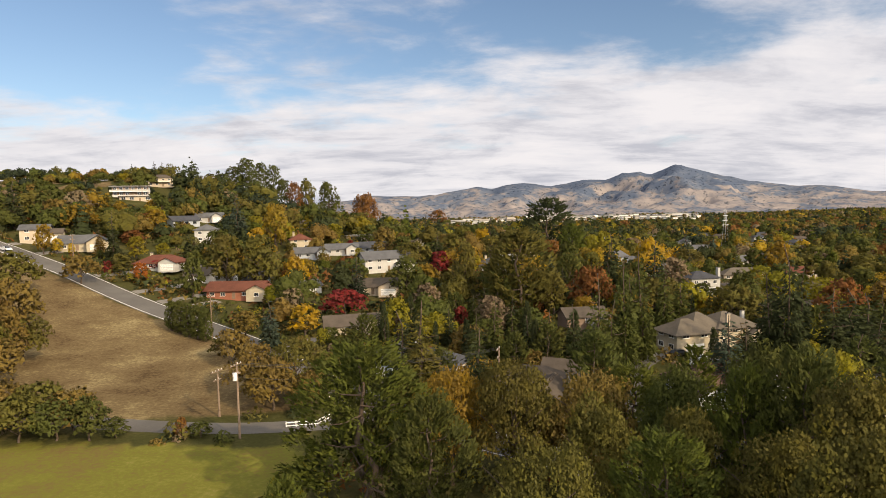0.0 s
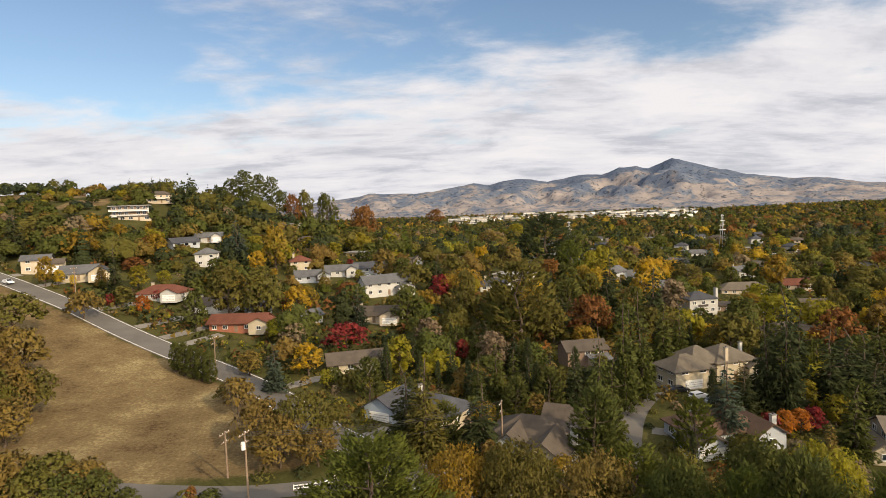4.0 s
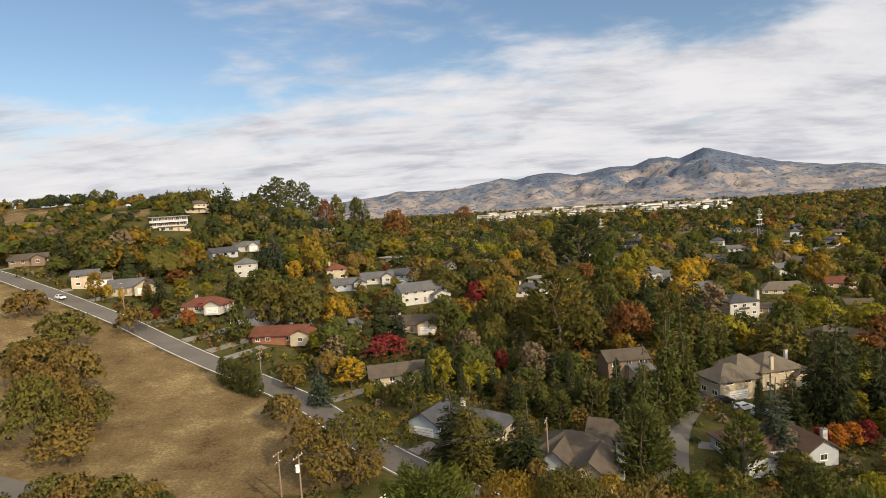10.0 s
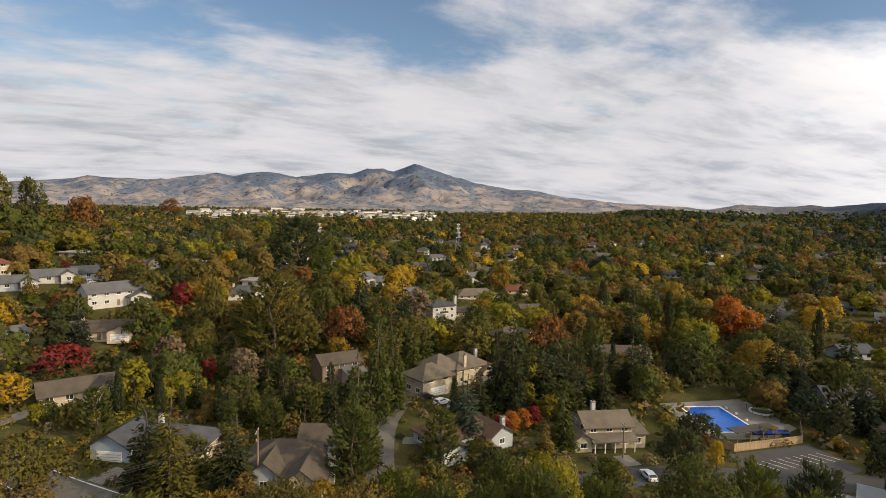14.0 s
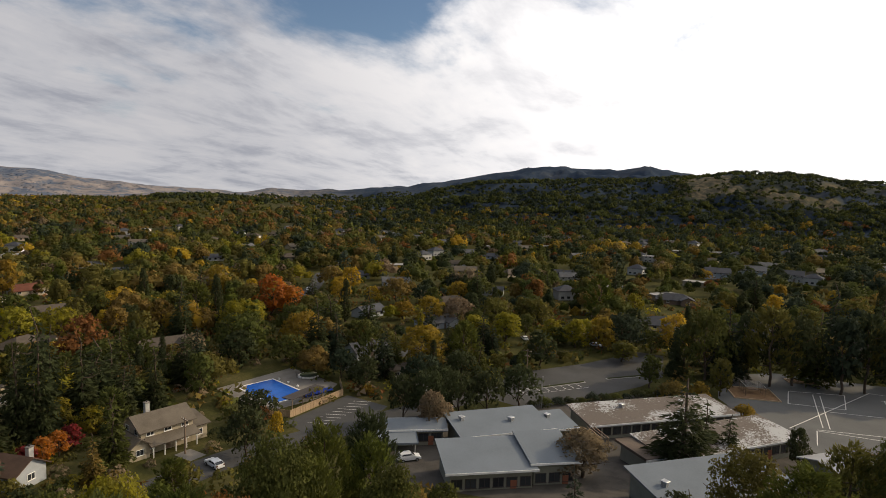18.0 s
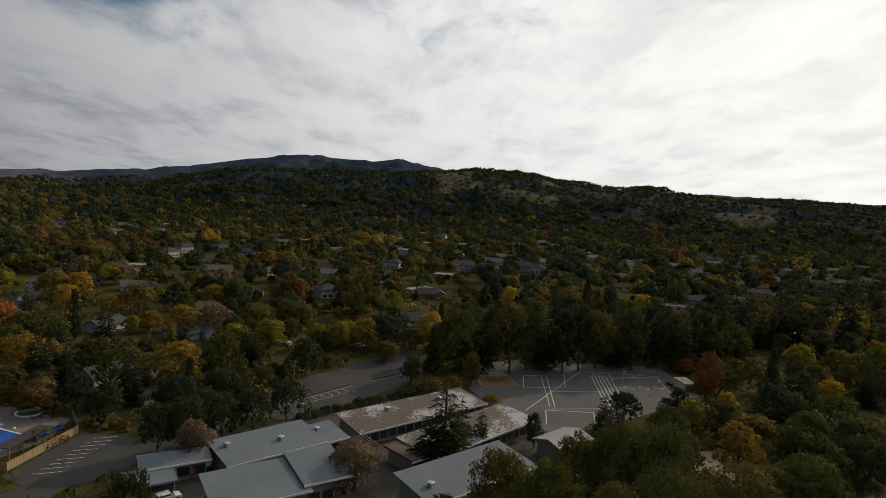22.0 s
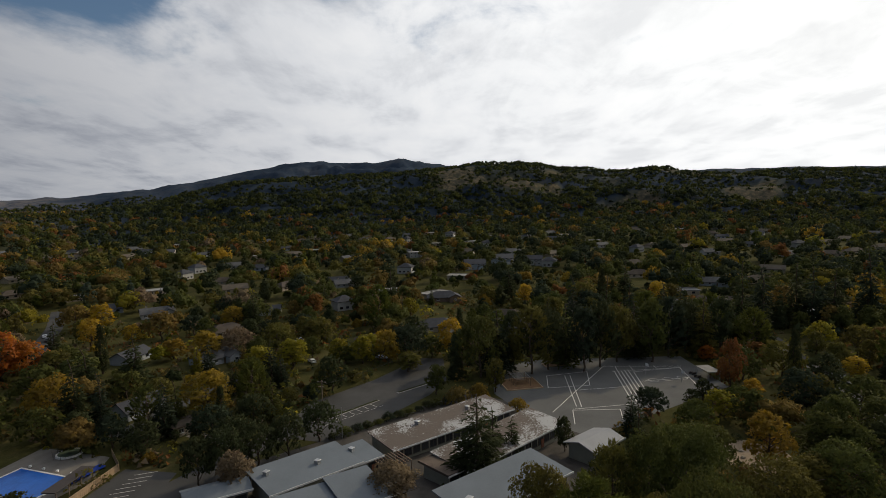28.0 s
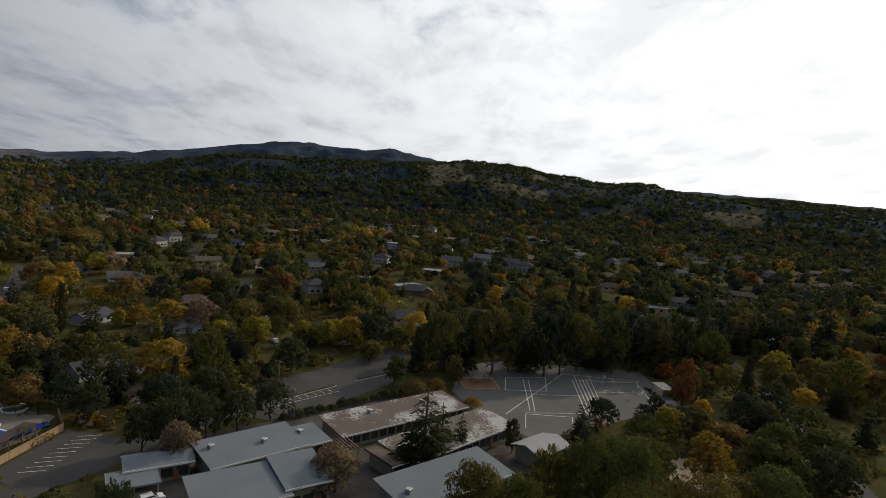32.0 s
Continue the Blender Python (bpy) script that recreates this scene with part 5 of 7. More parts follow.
WHITE_CAR, BLACK_CAR, SILVER_CAR, RED_CAR, BLUE_CAR = paint("white_car_paint", (0.75, 0.75, 0.74)), paint("black_car_paint", (0.02, 0.02, 0.023)), paint("silver_car_paint", (0.42, 0.43, 0.45)), paint("red_car_paint", (0.3, 0.02, 0.02)), paint("blue_car_paint", (0.03, 0.05, 0.14))
car(65.5, 131.0, 15, WHITE_CAR, "white car parked on the curved driveway")
car(63.0, 135.5, 15, BLACK_CAR, "black car parked before the garage")
car(67.5, 127.8, 15, SILVER_CAR, "silver car parked behind the white one", False)
car(84.5, 81.0, 70, WHITE_CAR, "white car parked on the street by the pool", False)
car(101.2, 48.5, -50, WHITE_CAR, "white estate car under the carport")
car(-138.5, 211.5, -33, WHITE_CAR, "white car parked beside the climbing road")
car(-19, 262, 10, WHITE_CAR, "white car in a driveway among the houses")
for k, (x, y, p, w) in enumerate(((150, 100, WHITE_CAR, "white"), (196, 60, SILVER_CAR, "silver"), (232, 78, RED_CAR, "red"), (215, 92, WHITE_CAR, "white"), (245, 62, SILVER_CAR, "silver"), (226, 60, BLUE_CAR, "dark blue"), (260, -20, WHITE_CAR, "white"), (215, 25, SILVER_CAR, "silver"))):
    car(x, y, 37 * k, p, f"{w} car parked between trees beyond the school", k % 2 == 0)


# ---- poles, wires, walls ----
def utility_pole(x, y, h, rz, label, transformer=False):
    o = thing("utility_pole", x, y, land(x, y) - 0.1, rz, label, "utility pole", "utility poles")
    part("pole", tube_mesh("pole", 0.19, 0.12, h, WOOD, 10), o)
    for k, z in enumerate((h - 0.5, h - 1.9)):
        part("crossarm", box_mesh("crossarm", 2.6 - 0.7 * k, 0.12, 0.14, WOOD), o, "", pose(0, 0.12, z))
        for s in (-1.1, -0.4, 0.4, 1.1):
            if abs(s) < 1.2 - 0.35 * k:
                part("insulator", tube_mesh("insulator", 0.05, 0.03, 0.2, TRIM, 8), o, "", pose(s, 0.12, z + 0.14))
    if transformer:
        part("transformer", tube_mesh("transformer", 0.32, 0.32, 1.1, TRIM, 14), o, "white cylindrical transformer", pose(-0.5, 0, h - 2.6))
    return o


POLES = [(-24.5, 88.0, 11.5, True), (-30.5, 97.5, 8.0, False), (-48.5, 148, 11.0, False), (16, 103, 11.0, False), (157.7, 37.7, 11.0, False), (86.6, 90.0, 7.5, False), (150, 82, 11, False), (-112, 204, 11, False)]
for x, y, hh, tr_ in POLES:
    utility_pole(x, y, hh, 70, "weathered wooden utility pole with crossarms" + (" and transformer" if tr_ else ""), tr_)
WIRE = surface("black_wire", (0.05, 0.05, 0.05), 0.6, 0.1)


def wire(a, b, sag=1.2, off=0.0):
    pts = []
    for i in range(13):
        t = i / 12
        p = Vector(a).lerp(Vector(b), t)
        pts.append(np.array([p.x, p.y + off, p.z - sag * 4 * t * (1 - t)]))
    tagged(new("overhead_wire", limb_mesh("overhead_wire", [(pts, 0.022, 0.022)], WIRE, 4)), "thin black overhead wire strung between utility poles", "wire", "overhead wires")


def tip(i, dz=0.0):
    x, y, hh, _ = POLES[i]
    return (x, y, land(x, y) + hh - 0.4 + dz)


for off in (-0.8, 0.0, 0.8):
    wire(tip(0), tip(3), 1.4, off)
    wire(tip(0), tip(2), 1.8, off)
wire(tip(0, -2), tip(3, -2), 1.6)
wire(tip(0, -2), tip(1, 0), 0.5)
wire(tip(4), tip(6), 1.2)
wire(tip(4, -1), (215, -2, 9), 1.5)
rail = thing("white_fence", -15.5, 93.5, land(-15, 93), 8, "white-painted two-rail fence beside the lane", "fence")
for k in range(5):
    part("post", box_mesh("post", 0.13, 0.13, 1.1, TRIM), rail, "", pose(-3.4 + k * 1.5, 0 if k < 4 else 0.6, 0))
for zz in (0.35, 0.85):
    part("rail", box_mesh("rail", 4.7, 0.06, 0.16, TRIM), rail, "", pose(-1.1, 0, zz))
    part("rail", box_mesh("rail", 2.6, 0.06, 0.16, TRIM), rail, "", pose(2.3, 0.8, zz + 0.1, 0, -8, 38))
low = strip("retaining_wall", [(47.5, 127.5), (52.0, 133.5), (57.0, 138.5)], 0.35, WALL["cream"], 0.9, 1.5, label="low cream retaining wall along the driveway", category="wall")
low.modifiers.new("depth", "SOLIDIFY").thickness = 1.1


# ---- beyond the school: tents, cars, boulders ----
for x, y in ((263, -170), (248.5, -163.5)):
    t = thing("party_tent", x, y, land(x, y), 15, "white peaked canopy tent pitched among dark trees", "tent", "white tents")
    part("canopy", roof_mesh("hip", 6.0, 6.0, 2.2, 0.3, 0.08, TRIM), t, "", pose(0, 0, 2.4))
    for px in (-2.8, 2.8):
        for py in (-2.8, 2.8):
            part("post", tube_mesh("post", 0.05, 0.05, 2.5, METAL, 6), t, "", pose(px, py, 0))
    KEEP.append((x, y, 6.0))
for k, (x, y, rz, p, w) in enumerate(((175, -122, 15, WHITE_CAR, "white"), (166, -119, 15, BLACK_CAR, "dark"), (206.5, -108.8, 70, WHITE_CAR, "white"), (213.4, 50.7, 30, WHITE_CAR, "white"), (262, 176, 30, BLACK_CAR, "dark"), (270, 182, 28, WHITE_CAR, "white"))):
    car(x, y, rz, p, f"{w} car parked along a street beyond the school", k % 2 == 0)
    KEEP.append((x, y, 3.5))
rng_rock = random.Random(4)
STONE = surface("sandstone_boulder", (0.30, 0.26, 0.20), 0.95, 0.25, 0.8, 6, 0.6)
for k in range(9):
    bm = bmesh.new()
    bmesh.ops.create_icosphere(bm, subdivisions=2, radius=0.6 + 0.5 * rng_rock.random())
    for v in bm.verts:
        v.co *= 0.8 + 0.4 * noise.noise(v.co * 1.3 + Vector((k * 5, 0, 0)))
        v.co.z *= 0.6
    me = bpy.data.meshes.new("boulder")
    bm.to_mesh(me)
    bm.free()
    me.materials.append(STONE)
    a = k * 0.7
    x, y = 122.2 + 5.5 * math.cos(a), -66.4 + 4.0 * math.sin(a)
    ob = new("boulder", me)
    ob.matrix_basis = pose(x, y, land(x, y) + 0.15, 0, 0, k * 40)
    tagged(ob, "rounded sandstone boulder edging the sandy clearing", "boulder", "clearing boulders")
patch("pavement", [(114, -62), (120, -58), (130, -60), (133, -67), (128, -74), (118, -73)], surface("bare_sandy_soil", (0.26, 0.20, 0.135), 0.95, 0.25, 0.4, 7, 0.4), 0.04, "bare sandy clearing under the trees", "clearing")
KEEP.append((122.2, -66.4, 8.0))


# ---- counted trees ----
tree(-143.1, 458.2, "tall", "green", 0.67, 0, "on the hilltop", 1.87)
tree(-139.9, 480.0, "tall", "green", 1.15, 1, "on the hilltop", 1.25)
tree(-129.6, 477.7, "tall", "green", 1.51, 2, "on the hilltop", 1.03)
tree(-122.5, 489.9, "tall", "green", 1.57, 0, "on the hilltop", 0.92)
tree(-111.2, 487.5, "tall", "green", 1.60, 1, "on the hilltop", 0.72)
tree(-101.0, 479.5, "tall", "green", 1.16, 2, "on the hilltop", 0.86)
tree(-153.6, 428.3, "cone", "dark", 1.04, 0, "on the hilltop", 0.95)
tree(-170.0, 405.8, "cone", "dark", 0.90, 1, "on the hilltop", 0.85)
tree(-165.7, 407.6, "cone", "dark", 0.87, 2, "on the hilltop", 0.88)
tree(-161.0, 409.5, "cone", "dark", 0.74, 0, "on the hilltop", 1.03)
tree(-64.9, 465.5, "round", "green", 3.93, 1, "on the hilltop", 0.62)
tree(-32.4, 413.7, "wide", "rust", 3.68, 2, "on the hilltop", 0.62)
tree(-192.3, 373.4, "round", "green", 0.64, 0, "on the hilltop", 1.90)
tree(-334.5, 557.3, "round", "green", 1.89, 1, "on the hilltop", 1.17)
tree(-314.7, 568.7, "round", "green", 2.87, 2, "on the hilltop", 0.87)
tree(-327.3, 567.4, "round", "olive", 2.57, 0, "on the hilltop", 0.87)
tree(-357.8, 548.6, "round", "green", 1.55, 1, "on the hilltop", 1.44)
tree(-377.0, 535.6, "round", "olive", 1.04, 2, "on the hilltop", 1.90)
tree(-173.9, 404.2, "round", "olive", 0.61, 0, "on the hilltop", 1.90)
tree(-179.2, 390.9, "round", "olive", 0.48, 1, "on the hilltop", 1.90)
tree(-140.1, 406.5, "round", "green", 0.56, 2, "on the hilltop", 1.90)
tree(-80.9, 463.0, "round", "olive", 3.50, 0, "on the hilltop", 0.62)
tree(-87.3, 451.6, "round", "rust", 2.91, 1, "on the hilltop", 0.62)
tree(-157.4, 421.6, "round", "dark", 0.45, 2, "on the hilltop", 1.90)
tree(-101.5, 209.1, "cone", "dark", 1.13, 0, "beside the climbing road", 0.67)
tree(-127.3, 213.5, "round", "gold", 1.25, 1, "beside the climbing road", 0.68)
tree(-124.4, 216.4, "round", "yellow", 0.69, 2, "beside the climbing road", 0.91)
tree(-118.1, 214.0, "round", "yellow", 0.62, 0, "beside the climbing road", 0.63)
tree(-86.6, 196.2, "round", "orange", 0.78, 1, "beside the climbing road", 1.01)
tree(-88.9, 212.5, "round", "red", 0.46, 2, "beside the climbing road", 1.39)
tree(-83.7, 213.4, "round", "red", 0.62, 0, "beside the climbing road", 0.94)
tree(-99.3, 200.6, "round", "red", 0.54, 1, "beside the climbing road", 1.05)
tree(-110.5, 243.5, "round", "rust", 0.78, 2, "beside the climbing road", 1.81)
tree(-95.1, 233.7, "round", "lime", 0.62, 0, "beside the climbing road", 1.39)
tree(-66.1, 184.4, "round", "green", 1.49, 1, "beside the climbing road", 0.70)
tree(-96.1, 202.1, "round", "olive", 0.87, 2, "beside the climbing road", 1.30)
tree(-100.3, 186.8, "wide", "tan", 1.15, 0, "at the edge of the dry field", 1.00)
tree(-109.4, 167.5, "wide", "olive", 1.62, 1, "at the edge of the dry field", 1.06)
tree(-135.4, 190.7, "wide", "tan", 1.18, 2, "at the edge of the dry field", 1.28)
tree(-111.9, 154.8, "wide", "olive", 1.06, 0, "at the edge of the dry field", 1.34)
tree(-92.6, 132.7, "wide", "tan", 1.45, 1, "in the dry field", 0.95)
tree(-78.1, 118.8, "wide", "tan", 1.52, 2, "in the dry field", 0.85)
tree(-80.9, 111.6, "wide", "olive", 2.07, 0, "in the dry field", 0.70)
tree(-59.7, 89.8, "wide", "tan", 0.96, 1, "above the lane", 1.01)
tree(-53.7, 89.3, "wide", "olive", 0.96, 2, "above the lane", 0.98)
tree(-48.5, 88.6, "wide", "tan", 0.87, 0, "above the lane", 0.94)
tree(-64.5, 90.4, "wide", "olive", 0.91, 1, "above the lane", 0.97)
tree(-44.9, 86.1, "round", "green", 0.78, 2, "above the lane", 0.97)
tree(-41.9, 87.4, "round", "green", 0.36, 0, "above the lane", 1.37)
tree(-30.3, 88.4, "round", "green", 0.28, 1, "beside the lane", 1.90)
tree(-32.7, 87.5, "round", "rust", 0.40, 2, "beside the lane", 0.73)
tree(-60.0, 152.7, "column", "green", 0.67, 0, "beside the climbing road", 1.90)
tree(-56.9, 150.1, "column", "green", 0.74, 1, "beside the climbing road", 1.90)
tree(-54.1, 148.1, "column", "green", 0.73, 2, "beside the climbing road", 1.90)
tree(-51.6, 146.7, "column", "green", 0.73, 0, "beside the climbing road", 1.90)
tree(-49.1, 145.3, "column", "green", 0.70, 1, "beside the climbing road", 1.90)
tree(-37.2, 126.8, "wide", "tan", 1.04, 2, "between the field and the road", 0.87)
tree(-27.7, 108.1, "wide", "tan", 1.27, 0, "between the field and the road", 0.83)
tree(-20.2, 107.9, "wide", "olive", 1.46, 1, "between the field and the road", 0.83)
tree(-22.8, 101.2, "wide", "tan", 1.14, 2, "between the field and the road", 1.01)
tree(-15.5, 111.8, "wide", "olive", 0.99, 0, "between the field and the road", 0.91)
tree(-16.4, 101.8, "wide", "tan", 0.84, 1, "between the field and the road", 0.99)
tree(-41.4, 133.9, "wide", "olive", 0.55, 2, "between the field and the road", 1.24)
tree(-59.6, 265.8, "round", "gold", 2.40, 0, "among the houses", 0.73)
tree(-59.5, 197.3, "round", "olive", 2.16, 1, "among the houses", 0.88)
tree(-49.0, 197.3, "round", "olive", 2.29, 2, "among the houses", 0.88)
tree(-43.0, 213.3, "round", "rust", 0.80, 0, "among the houses", 1.56)
tree(-36.6, 212.5, "round", "gold", 1.03, 1, "among the houses", 0.97)
tree(-38.8, 300.2, "round", "lime", 1.15, 2, "among the houses", 1.20)
tree(-17.6, 444.4, "round", "lime", 2.12, 0, "among the houses", 0.81)
tree(-56.0, 331.7, "round", "lime", 0.84, 1, "among the houses", 1.90)
tree(-63.6, 322.2, "round", "yellow", 0.85, 2, "among the houses", 1.31)
tree(-18.9, 172.0, "wide", "red", 1.07, 0, "among the houses", 1.29)
tree(-22.0, 238.4, "round", "red", 0.31, 1, "among the houses", 1.07)
tree(-65.8, 207.6, "round", "red", 0.22, 2, "among the houses", 1.90)
tree(-29.5, 289.0, "round", "red", 0.37, 0, "among the houses", 1.43)
tree(11.1, 227.1, "round", "red", 1.15, 1, "among the houses", 1.10)
tree(18.3, 198.4, "round", "olive", 2.18, 2, "among the houses", 0.62)
tree(-26.7, 152.0, "round", "yellow", 1.00, 0, "among the houses", 1.25)
tree(-32.5, 140.8, "cone", "blue", 0.69, 1, "among the houses", 1.04)
tree(-3.2, 150.0, "round", "lime", 1.34, 2, "among the houses", 0.90)
tree(4.5, 162.4, "round", "grey", 1.41, 0, "among the houses", 0.90)
tree(14.0, 162.4, "round", "red", 0.71, 1, "among the houses", 1.03)
tree(32.2, 172.5, "pine", "olive", 1.68, 2, "among the houses", 1.24)
tree(28.2, 180.4, "pine", "green", 1.10, 0, "among the houses", 1.14)
tree(69.4, 301.0, "pine", "dark", 1.94, 1, "among the houses", 1.46)
tree(80.2, 404.6, "pine", "green", 1.45, 2, "among the houses", 1.36)
tree(55.0, 178.8, "wide", "rust", 1.84, 0, "among the houses", 0.86)
tree(97.2, 298.0, "round", "lime", 1.97, 1, "among the houses", 0.84)
tree(84.8, 277.6, "round", "lime", 1.78, 2, "among the houses", 0.75)
tree(141.2, 405.2, "round", "lime", 1.73, 0, "among the houses", 1.13)
tree(92.4, 228.9, "round", "yellow", 2.16, 1, "among the houses", 0.79)
tree(154.6, 415.3, "round", "grey", 1.77, 2, "among the houses", 1.43)
tree(-1.1, 192.7, "round", "green", 1.66, 0, "among the houses", 0.94)
tree(-21.1, 295.7, "round", "green", 1.26, 1, "among the houses", 1.08)
tree(-23.0, 218.9, "round", "rust", 1.06, 2, "among the houses", 1.44)
tree(-41.4, 151.8, "round", "tan", 0.75, 0, "among the houses", 1.24)
tree(21.6, 153.0, "round", "grey", 1.30, 1, "among the houses", 0.99)
tree(-33.7, 170.7, "round", "grey", 1.02, 2, "among the houses", 1.20)
tree(67.0, 1745.1, "round", "rust", 5.15, 0, "among the houses", 1.54)
tree(74.9, 559.5, "round", "tan", 2.67, 1, "among the houses", 1.44)
tree(133.3, 760.5, "round", "lime", 2.82, 2, "among the houses", 1.37)
tree(-4.7, 718.3, "round", "olive", 2.66, 0, "among the houses", 1.23)
tree(-35.8, 386.8, "round", "green", 1.64, 1, "among the houses", 1.35)
tree(37.7, 493.2, "round", "lime", 1.47, 2, "among the houses", 1.38)
tree(159.9, 575.3, "round", "green", 2.44, 0, "among the houses", 1.22)
tree(151.2, 273.7, "round", "green", 1.32, 1, "among the houses", 1.09)
tree(115.3, 49.1, "round", "grey", 1.19, 2, "in the school courtyard", 1.04)
tree(106.1, 16.0, "round", "grey", 1.05, 0, "in the school courtyard", 1.57)
tree(14.6, 127.4, "cone", "green", 0.77, 1, "in a row between the houses", 0.77)
tree(19.0, 129.8, "cone", "green", 0.89, 2, "in a row between the houses", 0.78)
tree(23.2, 132.7, "cone", "green", 0.73, 0, "in a row between the houses", 0.85)
tree(26.1, 130.3, "cone", "dark", 0.64, 1, "in a row between the houses", 1.10)
tree(31.1, 129.8, "cone", "dark", 0.71, 2, "in a row between the houses", 0.95)
tree(35.3, 126.1, "cone", "dark", 0.83, 0, "in a row between the houses", 0.80)
tree(46.3, 125.6, "cone", "green", 1.44, 1, "in a row between the houses", 0.62)
tree(51.5, 129.6, "cone", "green", 1.48, 2, "in a row between the houses", 0.62)
tree(65.5, 150.1, "cone", "green", 1.22, 0, "in a row between the houses", 0.67)
tree(72.0, 155.2, "cone", "green", 1.05, 1, "in a row between the houses", 0.81)
tree(33.5, 103.0, "cone", "green", 1.39, 2, "in a row between the houses", 0.62)
tree(36.2, 103.7, "cone", "green", 1.12, 0, "in a row between the houses", 0.62)
tree(2.2, 102.6, "cone", "olive", 1.11, 1, "in front of the grey house", 1.06)
tree(12.1, 103.2, "cone", "dark", 0.82, 2, "in front of the grey house", 1.28)
tree(59.4, 107.6, "cone", "blue", 0.92, 0, "in front of the brown house", 1.10)
tree(69.8, 119.7, "cone", "dark", 0.69, 1, "in a row between the houses", 1.16)
tree(74.9, 120.3, "cone", "dark", 1.25, 2, "in a row between the houses", 0.73)
tree(77.9, 118.4, "cone", "dark", 1.61, 0, "in a row between the houses", 0.63)
tree(84.9, 124.7, "cone", "dark", 1.29, 1, "in a row between the houses", 0.67)
tree(88.7, 120.3, "cone", "dark", 1.05, 2, "in a row between the houses", 0.98)
tree(94.1, 122.2, "cone", "dark", 1.03, 0, "in a row between the houses", 1.19)
tree(99.3, 124.2, "cone", "dark", 0.95, 1, "in a row between the houses", 1.14)
tree(83.7, 120.6, "round", "lime", 0.88, 2, "among the houses", 0.96)
tree(89.0, 172.2, "round", "yellow", 0.84, 0, "among the houses", 1.62)
tree(113.4, 230.6, "round", "yellow", 0.74, 1, "among the houses", 1.83)
tree(119.0, 169.5, "round", "yellow", 0.62, 2, "among the houses", 1.70)
tree(126.7, 216.0, "round", "gold", 0.93, 0, "among the houses", 1.56)
tree(172.9, 274.2, "round", "gold", 2.06, 1, "among the houses", 0.90)
tree(68.4, 109.0, "round", "red", 0.60, 2, "between the two houses", 1.05)
tree(72.0, 109.6, "round", "orange", 0.60, 0, "between the two houses", 1.06)
tree(75.6, 110.1, "round", "orange", 0.60, 1, "between the two houses", 1.07)
tree(78.8, 110.8, "round", "red", 0.61, 2, "between the two houses", 1.08)
tree(64.8, 183.9, "round", "yellow", 0.73, 0, "among the houses", 1.41)
tree(204.0, 156.1, "round", "orange", 2.07, 1, "among the houses", 1.03)
tree(222.5, 200.3, "round", "gold", 2.09, 2, "among the houses", 0.92)
tree(279.7, 161.4, "round", "yellow", 1.53, 0, "among the houses", 1.21)
tree(183.4, 116.1, "cone", "dark", 0.93, 1, "among the houses", 1.55)
tree(192.8, 105.1, "cone", "dark", 1.05, 2, "among the houses", 1.17)
tree(217.3, 90.6, "round", "gold", 1.46, 0, "among the houses", 1.32)
tree(162.5, 71.0, "round", "gold", 1.60, 1, "among the houses", 1.40)
tree(249.0, 150.0, "round", "yellow", 1.50, 2, "among the houses", 1.10)
tree(254.0, 135.0, "round", "yellow", 0.95, 0, "among the houses", 1.30)
tree(287.9, 15.2, "round", "lime", 1.15, 1, "beyond the school", 1.0)
tree(204.9, 56.0, "round", "lime", 1.36, 2, "among the houses", 1.39)
tree(210.5, 38.2, "round", "green", 0.81, 0, "among the houses", 1.87)
tree(217.3, 30.0, "round", "lime", 1.10, 1, "among the houses", 1.39)
tree(222.6, 24.6, "round", "yellow", 1.11, 2, "among the houses", 1.18)
tree(225.2, 105.7, "round", "gold", 0.91, 0, "among the houses", 1.77)
tree(217.4, 51.2, "round", "green", 1.08, 1, "among the houses", 0.97)
tree(120.6, 58.3, "wide", "dark", 1.44, 2, "behind the school roofs", 0.64)
tree(122.8, 53.3, "wide", "dark", 1.57, 0, "behind the school roofs", 0.67)
tree(127.6, 47.6, "wide", "dark", 1.50, 1, "behind the school roofs", 0.71)
tree(132.6, 41.9, "wide", "dark", 1.45, 2, "behind the school roofs", 0.75)
tree(142.1, 36.2, "wide", "dark", 1.34, 0, "behind the school roofs", 0.86)
tree(90.4, 78.5, "wide", "dark", 1.27, 1, "beside the pool", 0.75)
tree(99.4, 77.9, "round", "yellow", 0.77, 2, "beside the pool", 0.62)
tree(111.7, 109.7, "round", "green", 1.37, 0, "among the houses", 0.81)
tree(84.1, 112.0, "round", "lime", 0.83, 1, "among the houses", 0.93)
tree(130.9, 129.1, "round", "grey", 1.30, 2, "among the houses", 0.83)
tree(98.2, 117.2, "cone", "dark", 0.83, 0, "in a row between the houses", 0.92)
tree(100.2, 111.8, "cone", "dark", 0.94, 1, "in a row between the houses", 0.84)
tree(77.1, 118.8, "cone", "dark", 0.86, 2, "in a row between the houses", 0.94)
tree(78.5, 125.6, "cone", "dark", 1.08, 0, "in a row between the houses", 0.68)
tree(207.4, 148.8, "round", "orange", 1.57, 1, "beyond the school", 1.12)
tree(201.3, 66.8, "round", "lime", 1.22, 2, "beyond the school", 1.55)
tree(207.8, 56.7, "round", "green", 1.14, 0, "beyond the school", 0.88)
tree(212.0, 40.2, "round", "lime", 1.10, 1, "beyond the school", 1.16)
tree(209.5, 31.7, "round", "lime", 1.27, 2, "beyond the school", 0.98)
tree(207.7, 22.3, "round", "gold", 1.49, 0, "beyond the school", 0.99)
tree(179.3, 38.2, "round", "dark", 1.39, 1, "beyond the school", 0.94)
